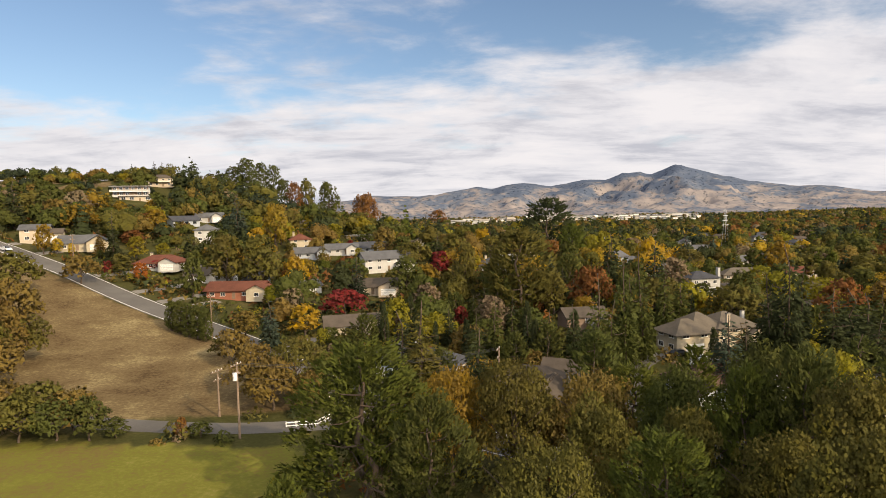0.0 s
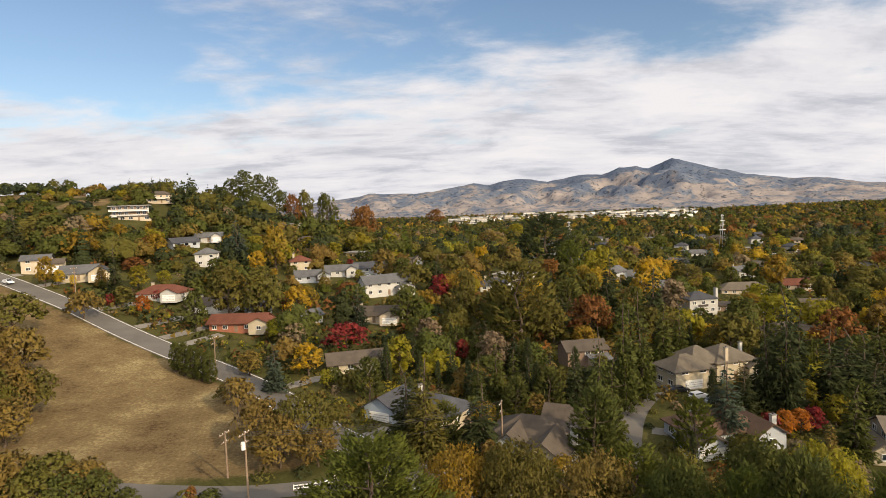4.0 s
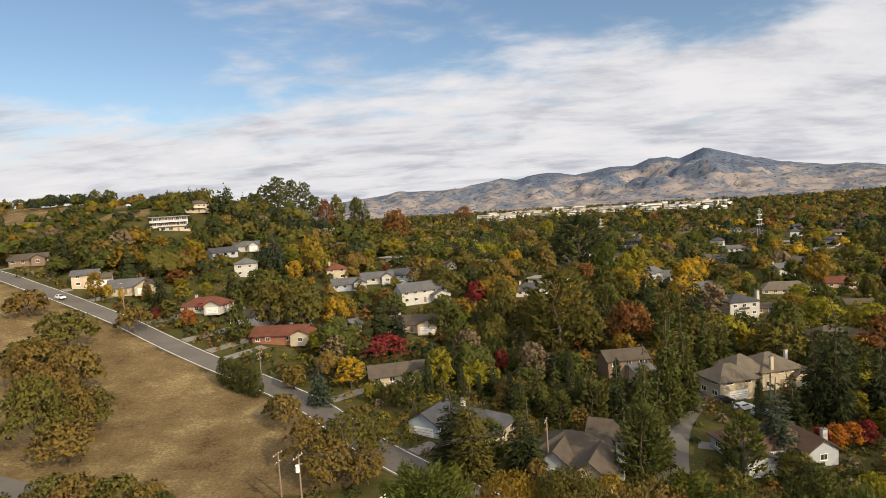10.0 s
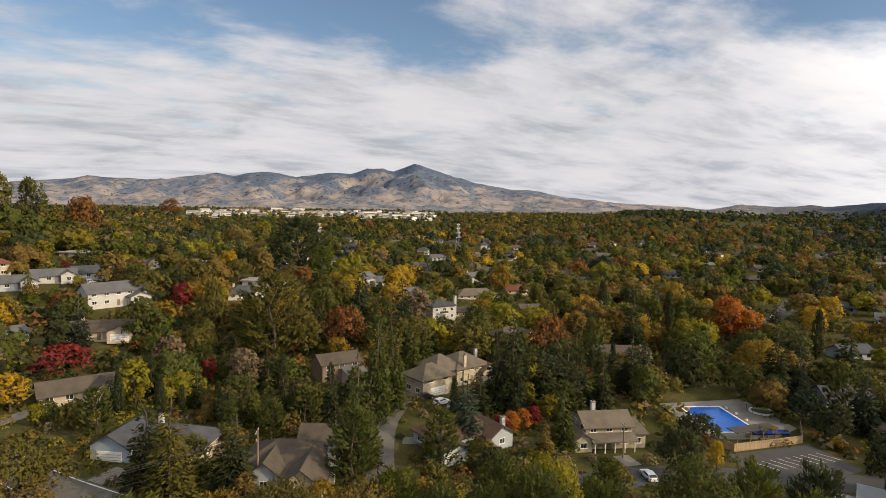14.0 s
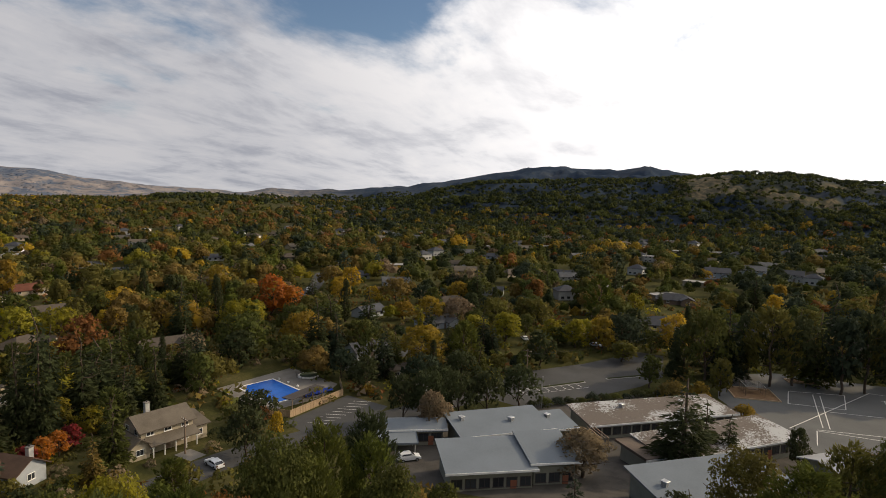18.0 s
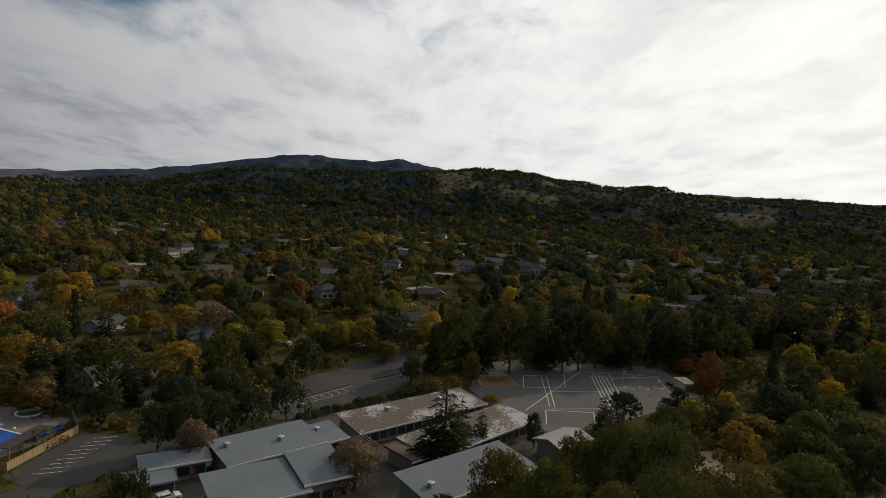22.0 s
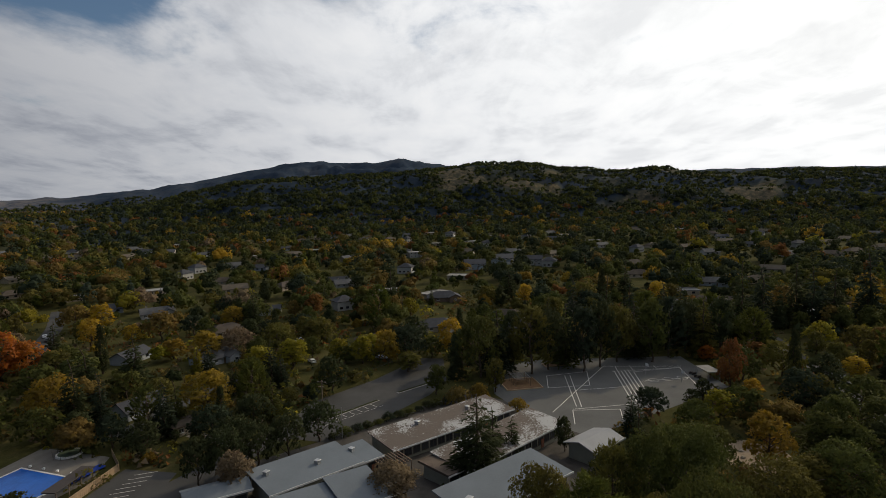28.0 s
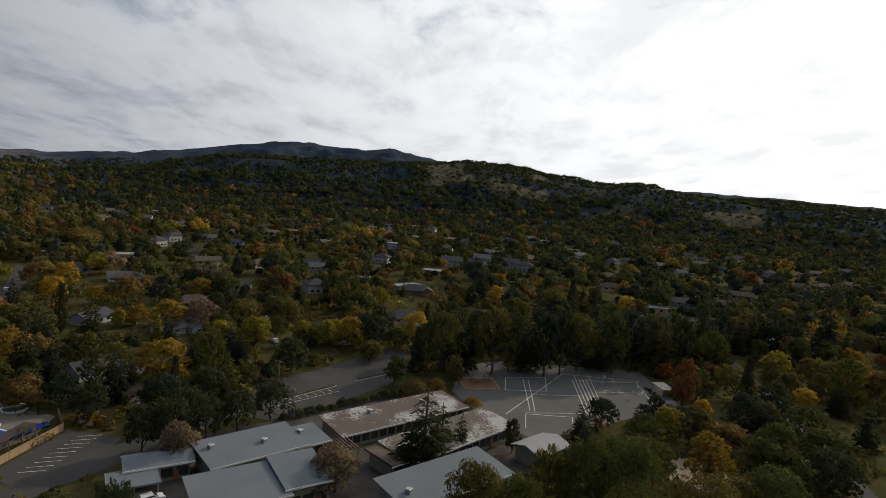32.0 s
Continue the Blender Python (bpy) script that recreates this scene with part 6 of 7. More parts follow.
tree(197.6, 14.6, "round", "olive", 0.88, 2, "beyond the school", 1.61)
tree(197.0, -90.4, "round", "orange", 0.66, 0, "beyond the school", 1.41)
tree(193.3, -105.5, "round", "rust", 0.86, 1, "beyond the school", 1.52)
tree(181.5, -88.9, "round", "gold", 0.71, 2, "beyond the school", 1.23)
tree(173.6, -126.8, "round", "yellow", 0.78, 0, "beyond the school", 1.65)
tree(117.9, -65.2, "round", "gold", 1.46, 1, "beyond the school", 1.05)
tree(116.8, -77.5, "round", "green", 1.48, 2, "beyond the school", 1.31)
tree(150.2, -89.9, "round", "gold", 0.60, 0, "beyond the school", 1.43)
tree(112.2, -80.4, "round", "green", 1.29, 1, "beyond the school", 1.08)
tree(302.9, -116.3, "round", "yellow", 1.39, 2, "beyond the school", 1.20)
tree(101.6, -64.4, "round", "olive", 1.18, 0, "beyond the school", 1.58)
tree(147.5, -70.0, "round", "lime", 0.84, 1, "beyond the school", 1.68)
tree(157.9, -84.7, "round", "yellow", 0.80, 2, "beyond the school", 1.09)
tree(140.4, -73.9, "round", "green", 1.12, 0, "beyond the school", 1.23)
tree(166.6, -82.5, "round", "rust", 1.87, 1, "beyond the school", 0.62)
tree(196.6, -3.8, "pine", "dark", 0.92, 2, "behind the playground", 1.07)
tree(188.7, -9.3, "wide", "green", 2.75, 0, "behind the playground", 0.62)
tree(193.1, -15.6, "cone", "bay", 1.27, 1, "behind the playground", 1.32)
tree(197.4, -22.0, "round", "dark", 2.48, 2, "behind the playground", 0.62)
tree(189.8, -26.9, "pine", "olive", 1.48, 0, "behind the playground", 0.94)
tree(193.7, -33.5, "wide", "dark", 2.72, 1, "behind the playground", 0.62)
tree(198.4, -40.5, "cone", "green", 1.26, 2, "behind the playground", 1.25)
tree(190.3, -44.7, "round", "bay", 2.66, 0, "behind the playground", 0.62)
tree(194.6, -51.7, "pine", "dark", 1.46, 1, "behind the playground", 0.88)
tree(199.7, -59.3, "wide", "olive", 2.68, 2, "behind the playground", 0.62)
tree(205.6, -67.5, "cone", "dark", 1.23, 0, "behind the playground", 1.20)
tree(198.3, -71.2, "round", "green", 2.60, 1, "behind the playground", 0.71)
tree(203.1, -79.3, "pine", "bay", 1.41, 2, "behind the playground", 0.86)
tree(209.6, -88.4, "wide", "dark", 2.58, 0, "behind the playground", 0.62)
tree(201.8, -91.4, "cone", "olive", 1.29, 1, "behind the playground", 1.01)
tree(207.2, -100.3, "round", "dark", 2.50, 2, "behind the playground", 0.71)
tree(227.7, -51.0, "cone", "bay", 1.62, 0, "behind the playground", 0.75)
tree(226.1, -64.1, "cone", "dark", 1.57, 1, "behind the playground", 0.78)
tree(223.5, -72.3, "cone", "bay", 1.50, 2, "behind the playground", 0.81)
tree(221.9, -85.1, "cone", "dark", 1.44, 0, "behind the playground", 0.86)
tree(219.4, -90.8, "cone", "bay", 1.38, 1, "behind the playground", 0.89)
tree(220.0, -115.4, "cone", "dark", 1.87, 2, "behind the playground", 0.69)
tree(243.5, -137.5, "cone", "bay", 1.66, 0, "behind the playground", 0.87)
tree(241.9, -151.3, "cone", "dark", 1.60, 1, "behind the playground", 0.92)
tree(238.5, -156.5, "cone", "bay", 1.53, 2, "behind the playground", 0.96)
tree(234.9, -163.7, "cone", "dark", 1.46, 0, "behind the playground", 1.02)
tree(233.9, -177.3, "cone", "bay", 1.97, 1, "behind the playground", 0.77)
tree(127.2, -5.9, "cone", "dark", 0.73, 2, "in the school courtyard", 1.18)
tree(127.3, -10.4, "cone", "dark", 0.60, 0, "in the school courtyard", 1.13)
tree(117.0, -1.7, "cone", "dark", 1.07, 1, "in the school courtyard", 1.64)
tree(130.0, -23.2, "round", "dark", 1.04, 2, "in the school courtyard", 0.62)
tree(156.9, -16.6, "bush", "gold", 1.86, 0, "in the school courtyard", 0.96)
tree(115.3, 49.1, "round", "grey", 0.73, 1, "in the school courtyard", 1.27)
tree(173.4, 5.6, "round", "green", 1.16, 2, "beside the school car park", 0.90)
tree(173.9, -12.6, "round", "olive", 1.26, 0, "beside the school car park", 0.83)
tree(163.5, -0.3, "bush", "tan", 2.76, 1, "beside the school car park", 0.90)
tree(167.5, -7.0, "bush", "gold", 2.47, 2, "beside the school car park", 0.86)
tree(-3.9, 63.1, "pine", "pine", 1.24, 0, "on the near slope", 1.26)
tree(13.9, 76.5, "wide", "olive", 1.48, 1, "on the near slope", 1.12)
tree(27.1, 68.9, "pine", "pine", 1.01, 2, "on the near slope", 1.05)
tree(17.5, 51.1, "round", "olive", 1.88, 0, "on the near slope", 0.62)
tree(26.6, 54.0, "round", "olive", 1.74, 1, "on the near slope", 0.62)
tree(31.9, 53.5, "pine", "pine", 1.17, 2, "on the near slope", 0.62)
tree(35.9, 50.9, "pine", "green", 1.30, 0, "on the near slope", 0.67)
tree(33.7, 42.7, "round", "olive", 2.23, 1, "on the near slope", 0.62)
tree(3.0, 55.4, "pine", "green", 1.01, 2, "on the near slope", 0.85)
tree(20.3, 43.7, "pine", "pine", 0.95, 0, "on the near slope", 0.98)
tree(27.8, 41.9, "round", "olive", 1.80, 1, "on the near slope", 0.70)
tree(27.1, 32.7, "round", "olive", 2.08, 2, "on the near slope", 0.62)
tree(-9.0, 48.1, "pine", "pine", 0.70, 0, "on the near slope", 0.62)
tree(11.2, 44.5, "wide", "olive", 1.82, 1, "on the near slope", 0.62)
tree(58.5, 35.3, "pine", "pine", 1.20, 2, "on the near slope", 0.64)
tree(50.2, 37.5, "pine", "pine", 1.20, 0, "on the near slope", 0.62)
tree(46.5, 39.2, "pine", "green", 1.21, 1, "on the near slope", 0.62)
tree(39.6, 54.8, "round", "green", 2.21, 2, "on the near slope", 0.62)
tree(40.6, 45.9, "pine", "pine", 1.25, 0, "on the near slope", 0.65)
tree(40.5, 40.2, "round", "rust", 2.22, 1, "on the near slope", 0.62)
tree(62.7, 37.5, "pine", "dark", 1.32, 2, "on the near slope", 0.62)
tree(55.0, 39.3, "pine", "pine", 1.36, 0, "on the near slope", 0.62)
tree(47.6, 39.8, "round", "green", 2.69, 1, "on the near slope", 0.62)
tree(53.1, 29.6, "round", "green", 2.09, 2, "on the near slope", 0.62)
tree(80.6, -7.5, "round", "olive", 1.89, 0, "on the near slope", 0.81)
tree(71.5, -12.3, "pine", "pine", 1.11, 1, "on the near slope", 1.05)
tree(82.1, -18.9, "pine", "olive", 1.21, 2, "on the near slope", 0.88)
tree(82.3, -24.6, "round", "green", 2.51, 0, "on the near slope", 0.62)
tree(81.8, -31.1, "round", "green", 2.63, 1, "on the near slope", 0.62)
tree(63.1, -18.8, "round", "olive", 2.20, 2, "on the near slope", 0.77)
tree(64.4, -25.8, "wide", "green", 2.68, 0, "on the near slope", 0.62)
tree(53.2, -10.8, "pine", "olive", 1.18, 1, "on the near slope", 0.97)
tree(61.5, 0.4, "cone", "pine", 0.87, 2, "on the near slope", 0.62)
tree(46.8, -16.3, "round", "olive", 2.46, 0, "on the near slope", 0.62)
tree(54.3, -27.8, "round", "olive", 2.35, 1, "on the near slope", 0.62)
tree(52.2, -37.7, "round", "olive", 2.70, 2, "on the near slope", 0.62)
tree(-4.9, 70.7, "round", "green", 1.83, 0, "on the near slope", 0.72)
tree(5.8, 72.6, "wide", "gold", 1.92, 1, "on the near slope", 0.62)
tree(13.1, 69.6, "wide", "olive", 2.09, 2, "on the near slope", 0.62)
tree(21.8, 67.3, "wide", "tan", 2.00, 0, "on the near slope", 0.62)
tree(36.0, 58.5, "round", "green", 2.30, 1, "on the near slope", 0.62)
tree(41.9, 56.8, "round", "lime", 2.35, 2, "on the near slope", 0.62)
tree(28.7, 60.2, "round", "green", 2.02, 0, "on the near slope", 0.62)
for k in range(13):
    tree(143.5 + 2.1 * k, 33.0 - 2.75 * k, "bush", ("dark", "green", "bay")[k % 3], 0.75 + 0.12 * (k * 7 % 4), k % 3, "in the hedge between school and car park", 1.25)
for x, y, shape, tint, size in ((119.0, 121.0, "cone", "dark", 0.95), (126.5, 124.0, "cone", "bay", 0.85), (140.5, 121.0, "wide", "dark", 1.3), (148.0, 108.0, "wide", "green", 1.2), (146.0, 98.0, "round", "dark", 1.1), (143.5, 88.0, "wide", "bay", 1.05),
                                (157.5, 105.0, "cone", "dark", 1.15), (154.0, 96.0, "cone", "bay", 0.95), (137.5, 77.5, "wide", "dark", 1.1), (145.5, 64.0, "wide", "bay", 1.2), (138.0, 56.0, "wide", "dark", 1.15), (152.0, 55.0, "wide", "dark", 1.25), (106.0, 88.0, "wide", "dark", 1.0)):
    tree(x, y, shape, tint, size, int(x) % 3, "round the pool garden")
tree(109.4, -42.5, "wide", "green", 1.75, 0, "below the playground")
tree(99.5, -37.0, "wide", "dark", 1.60, 1, "below the playground")
tree(107.0, -28.0, "wide", "dark", 1.25, 2, "below the playground")
tree(118.5, -51.5, "wide", "green", 1.35, 0, "below the playground")
tree(93.0, -52.0, "wide", "olive", 1.70, 1, "below the playground")
tree(121.4, -82.5, "round", "green", 1.75, 2, "beside the sandy clearing")
tree(101.5, -69.5, "wide", "green", 1.60, 0, "beside the sandy clearing")
tree(113.5, -90.5, "wide", "dark", 1.50, 1, "beside the sandy clearing")
tree(137.0, -58.0, "wide", "green", 1.10, 2, "beside the playground")
tree(-209.2, 349.0, "round", "green", 0.80, 1, "beside the hill pasture", 1.15)
tree(-202.3, 341.9, "round", "green", 0.86, 2, "beside the hill pasture", 1.26)
tree(-197.4, 328.5, "round", "green", 0.82, 0, "beside the hill pasture", 1.05)
tree(-188.9, 292.5, "round", "green", 0.55, 1, "beside the hill pasture", 1.86)
tree(-194.1, 284.0, "round", "green", 0.51, 2, "beside the hill pasture", 1.90)
tree(-206.1, 285.7, "round", "green", 0.48, 0, "beside the hill pasture", 1.90)
tree(-178.1, 312.3, "round", "green", 0.62, 1, "beside the hill pasture", 1.57)
tree(-170.8, 318.0, "round", "green", 0.63, 2, "beside the hill pasture", 1.68)
tree(-146.8, 295.5, "round", "olive", 1.11, 0, "on the hillside", 1.01)
tree(-120.9, 296.3, "round", "green", 1.58, 1, "on the hillside", 0.78)
tree(-129.5, 283.9, "round", "olive", 0.71, 2, "on the hillside", 1.90)
tree(-117.9, 275.9, "round", "rust", 0.93, 0, "on the hillside", 1.47)
tree(-132.5, 269.2, "round", "green", 1.07, 1, "on the hillside", 1.14)
tree(-161.0, 310.8, "round", "green", 0.81, 2, "on the hillside", 1.67)
tree(-123.5, 327.5, "round", "green", 1.39, 0, "on the hillside", 1.03)
tree(-204.1, 320.5, "round", "dark", 0.50, 1, "on the hillside", 1.90)
tree(-192.3, 316.1, "round", "green", 0.39, 2, "on the hillside", 1.90)
tree(-180.6, 311.4, "round", "olive", 0.28, 0, "on the hillside", 1.90)
tree(-208.8, 305.4, "round", "green", 0.39, 1, "on the hillside", 1.90)
tree(-177.6, 324.6, "round", "dark", 0.44, 2, "on the hillside", 1.90)
tree(-204.8, 283.9, "round", "olive", 0.50, 0, "on the hillside", 1.90)
tree(138.7, -101.7, "round", "green", 1.49, 1, "beside the side street", 1.30)
tree(159.6, -107.2, "round", "dark", 1.50, 2, "beside the side street", 1.11)
tree(122.9, -96.6, "round", "green", 1.48, 0, "beside the side street", 1.47)
tree(148.0, -92.8, "round", "bay", 1.40, 1, "beside the side street", 1.25)
tree(-91.2, 141.4, "wide", "tan", 1.62, 2, "at the edge of the dry field", 0.88)
tree(-101.6, 143.6, "wide", "tan", 1.64, 0, "at the edge of the dry field", 0.90)
tree(-77.1, 122.5, "wide", "olive", 1.28, 1, "at the edge of the dry field", 0.87)
tree(-73.5, 108.6, "wide", "tan", 1.14, 2, "at the edge of the dry field", 1.11)
tree(-54.0, 85.1, "wide", "olive", 0.83, 0, "at the edge of the dry field", 1.10)
tree(-59.1, 85.9, "wide", "tan", 0.94, 1, "at the edge of the dry field", 1.00)
tree(-49.5, 85.9, "wide", "green", 0.78, 2, "at the edge of the dry field", 1.03)


def off_road(x, y, m):
    for line, w in ROADS:
        for (ax, ay), (bx, by) in zip(line, line[1:]):
            dx, dy = bx - ax, by - ay
            t = max(0, min(1, ((x - ax) * dx + (y - ay) * dy) / (dx * dx + dy * dy)))
            if math.hypot(x - ax - t * dx, y - ay - t * dy) < w / 2 + m:
                return False
    return True


HOUSE_COUNT = len(KEEP)


def free_spot(x, y, m=2.0, low=False):
    if inside(FIELD, x, y) or inside(LAWN, x, y) or any(inside(p, x, y) for p in PLOTS.values()) or not off_road(x, y, m):
        return False
    if not all(math.hypot(x - a, y - b) > r for a, b, r in KEEP):
        return False
    # open gardens on the valley side of the houses
    if low:
        return True
    for a, b, r in KEEP[:HOUSE_COUNT]:
        d = math.hypot(a, b)
        t = (x * a + y * b) / d
        if d > 165 and 0 < d - t < 0.05 * d + 8 and abs(x * b - y * a) / d < r * 0.75:
            return False
    return True


# ---- farther houses and the town ----
def far_house(w, d, h, kind, wl, rf, label):
    o = thing("house", 0, 0, 0, 0, label, "house", "distant houses")
    part("wall", body_mesh(kind, w, d, h, d * 0.26, WALL[wl]), o)
    part("roof", roof_mesh(kind, w, d, d * 0.26, 0.6, 0.22, ROOF[rf]), o, "", pose(0, 0, h))
    for k in range(3):
        part("window", box_mesh("window", 1.7, 0.10, 1.2, GLASS), o, "", pose((k - 1) * w * 0.3, -d / 2 - 0.02, 0.9))
    part("garage_door", box_mesh("garage_door", 0.1, 4.6, 2.1, TRIM, 0.02), o, "", pose(w / 2 + 0.03, 0, 0))
    return o


FAR_KINDS = [(14, 9, 2.7, "gable", "white", "grey"), (16, 9, 2.7, "hip", "tan", "brown"), (13, 8, 2.6, "gable", "grey", "dark"), (15, 9, 2.7, "gable", "cream", "tan"), (11, 9, 5.0, "hip", "white", "dark"), (17, 9, 2.6, "flat", "tan", "white")]


def town():
    rng = random.Random(3)
    kinds = []
    for w, d, h, kind, wl, rf in FAR_KINDS:
        kinds.append((far_house(w, d, h, kind, wl, rf, f"{WORD[wl]} house with {RWORD[rf]} {kind} roof in the distance"), []))
    spots = []
    tries = 0
    while len(spots) < 175 and tries < 14000:
        tries += 1
        az, r = rng.uniform(-24, 132), math.sqrt(rng.uniform(240 ** 2, 860 ** 2))
        x, y = r * math.sin(radians(az)), r * math.cos(radians(az))
        if land(x, y) > 40 or not free_spot(x, y, 8) or any(math.hypot(x - a, y - b) < 30 for a, b in spots):
            continue
        spots.append((x, y))
    for i, (x, y) in enumerate(spots):
        ob, used = kinds[i % len(kinds)]
        m = pose(x, y, land(x, y), 0, 0, rng.uniform(-40, 40) - math.degrees(math.atan2(x, y)) * 0.8)
        if not used:
            ob.matrix_basis = m
        else:
            copy_thing(ob, m)
        used.append(1)
        KEEP.append((x, y, 9.0))


town()


def office_block(x, y, rz, w, d, h, wl):
    o = thing("commercial_building", x, y, land(x, y), rz, "pale flat-roofed commercial building far across the valley", "building", "valley centre")
    part("wall", body_mesh("flat", w, d, h, 0.3, wl), o)
    part("roof", roof_mesh("flat", w, d, 0.3, 0.4, 0.5, ROOF["white"]), o, "", pose(0, 0, h))
    for k in range(max(1, int(h / 5))):
        part("window_band", box_mesh("window_band", w * 0.9, 0.3, 1.8, GLASS), o, "", pose(0, -d / 2 - 0.1, 2.0 + k * 4.5))


rng_town = random.Random(9)
PALE = wall_paint("pale_concrete_wall", (0.66, 0.63, 0.57))
TAN_BLOCK = wall_paint("tan_concrete_wall", (0.42, 0.37, 0.30))
for k in range(84):
    az, r = 4 + 22 * (k + rng_town.random()) / 84, rng_town.uniform(1600, 2450)
    x, y = r * math.sin(radians(az)), r * math.cos(radians(az))
    office_block(x, y, -az + rng_town.uniform(-25, 25), rng_town.uniform(14, 46), rng_town.uniform(14, 40), rng_town.uniform(7, 15), (PALE, TAN_BLOCK, PALE)[k % 3])
for x, y, hgt in ((252, 470, 34), (150, 560, 30)):
    o = thing("power_pylon", x, y, land(x, y), 20, "tall lattice power pylon rising above the trees", "pylon", "power pylons")
    for sx in (-1, 1):
        for sy in (-1, 1):
            part("leg", limb_mesh("leg", [([np.array([sx * 2.2, sy * 2.2, 0.0]), np.array([sx * 0.9, sy * 0.9, hgt * 0.6]), np.array([sx * 0.3, sy * 0.3, hgt])], 0.16, 0.1)], METAL, 4), o)
    for k in range(4):
        part("crossarm", box_mesh("crossarm", 7 - k, 0.4, 0.35, TRIM), o, "", pose(0, 0, hgt * (0.62 + 0.11 * k)))


def gardens():
    """Small shrubs and trees beside the houses, half hiding them."""
    rng = random.Random(17)
    for x, y, r in list(KEEP)[:46]:
        d = math.hypot(x, y)
        if d < 90:
            continue
        for k in range(4 if d < 260 else 2):
            t = (d - r - rng.uniform(0, 5)) / d
            side = rng.choice((-1, 1)) * rng.uniform(0.5, 1.1) * r
            px, py = x * t + side * y / d, y * t - side * x / d
            if off_road(px, py, 2.5) and not inside(FIELD, px, py) and not any(inside(p, px, py) for p in PLOTS.values()):
                tree(px, py, rng.choice(["round", "wide", "bush", "bush", "cone"]), rng.choice(["olive", "green", "green", "dark", "tan", "lime", "olive"]), rng.uniform(0.35, 0.65), rng.randrange(3))


gardens()


# ---- woods ----
MIX_FAR = ["olive"] * 14 + ["green"] * 9 + ["dark"] * 9 + ["pine"] * 3 + ["lime"] * 2 + ["yellow"] + ["gold"] * 2 + ["rust"] * 3 + ["tan"] * 9 + ["grey"] * 4
MIX_SOUTH = ["dark"] * 12 + ["green"] * 12 + ["bay"] * 7 + ["pine"] * 3 + ["olive"] * 9 + ["gold"] * 3 + ["rust"] * 2 + ["tan"] * 4 + ["grey"] * 2 + ["yellow", "lime"]
MIX_SLOPE = ["olive"] * 6 + ["green"] * 5 + ["dark"] * 3 + ["tan"] * 3 + ["pine", "grey", "gold", "lime"]
MIX_EAST = ["dark"] * 13 + ["green"] * 9 + ["bay"] * 8 + ["olive"] * 4 + ["pine"] * 3 + ["gold", "rust", "tan", "lime"]
MIX_FOOT = ["bay"] * 8 + ["dark"] * 8 + ["green"] * 7 + ["olive"] * 4 + ["gold", "rust"]
MIX_TOWN = ["olive"] * 13 + ["green"] * 11 + ["dark"] * 8 + ["lime"] * 5 + ["yellow"] * 2 + ["gold"] * 3 + ["rust"] + ["tan"] * 7 + ["grey"] * 2 + ["pine"] * 5 + ["blue"]


HOMES = np.array(KEEP + BRIGHT)


def before_house(x, y, reach=0.085):
    """Whether a place lies on the open valley side of a house or a bright tree."""
    d = np.hypot(HOMES[:, 0], HOMES[:, 1])
    t = d - (x * HOMES[:, 0] + y * HOMES[:, 1]) / d
    side = np.abs(x * HOMES[:, 1] - y * HOMES[:, 0]) / d
    return bool(np.any((d > 150) & (t > -3) & (t < reach * d + 10) & (side < HOMES[:, 2] * 0.72)))


def fill_near():
    rng = random.Random(11)
    tries = 0
    made = 0
    while made < 270 and tries < 30000:
        tries += 1
        az, r = rng.uniform(-46, 132), math.sqrt(rng.uniform(70 ** 2, 330 ** 2))
        x, y = r * math.sin(radians(az)), r * math.cos(radians(az))
        if (45 < az < 58 and 100 < r < 165) or not free_spot(x, y, 4.0) or before_house(x, y, 0.1) or any(math.hypot(x - a, y - b) < 0.7 * c + 2.6 for a, b, c in PLANTED):
            continue
        tint = rng.choice(["dark", "green", "bay", "green", "olive", "dark"] if az > 95 and r < 210 else MIX_SOUTH if az > 64 else MIX_TOWN)
        shape = {"dark": rng.choice(["cone", "cone", "round", "column"]), "bay": rng.choice(["cone", "wide"]), "pine": "pine", "blue": "cone"}.get(tint, rng.choice(["round", "wide"]))
        tree(x, y, shape, tint, rng.uniform(1.0, 1.75) * (0.62 if r < 175 else 1) * (0.75 if shape in ("cone", "pine") else 1), rng.randrange(3))
        made += 1


def fill_gardens():
    """Conifers, oaks and shrubs crowding the nearest gardens."""
    rng = random.Random(29)
    made = tries = 0
    while made < 150 and tries < 9000:
        tries += 1
        az, r = rng.uniform(-6, 74), math.sqrt(rng.uniform(92 ** 2, 215 ** 2))
        x, y = r * math.sin(radians(az)), r * math.cos(radians(az))
        if (44 < az < 60 and r > 95) or not free_spot(x, y, 2.0, True) or any(math.hypot(x - a, y - b) < 0.5 * c + 1.2 for a, b, c in PLANTED):
            continue
        shape = rng.choice(["cone", "wide", "bush", "pine", "wide", "column"])
        tint = {"cone": rng.choice(["dark", "green", "bay"]), "pine": "green", "column": "dark"}.get(shape, rng.choice(["olive", "green", "tan", "dark", "olive", "gold"]))
        tree(x, y, shape, tint, rng.uniform(0.55, 0.95) * (1.5 if shape == "bush" else 1), rng.randrange(3), "crowding the gardens")
        made += 1


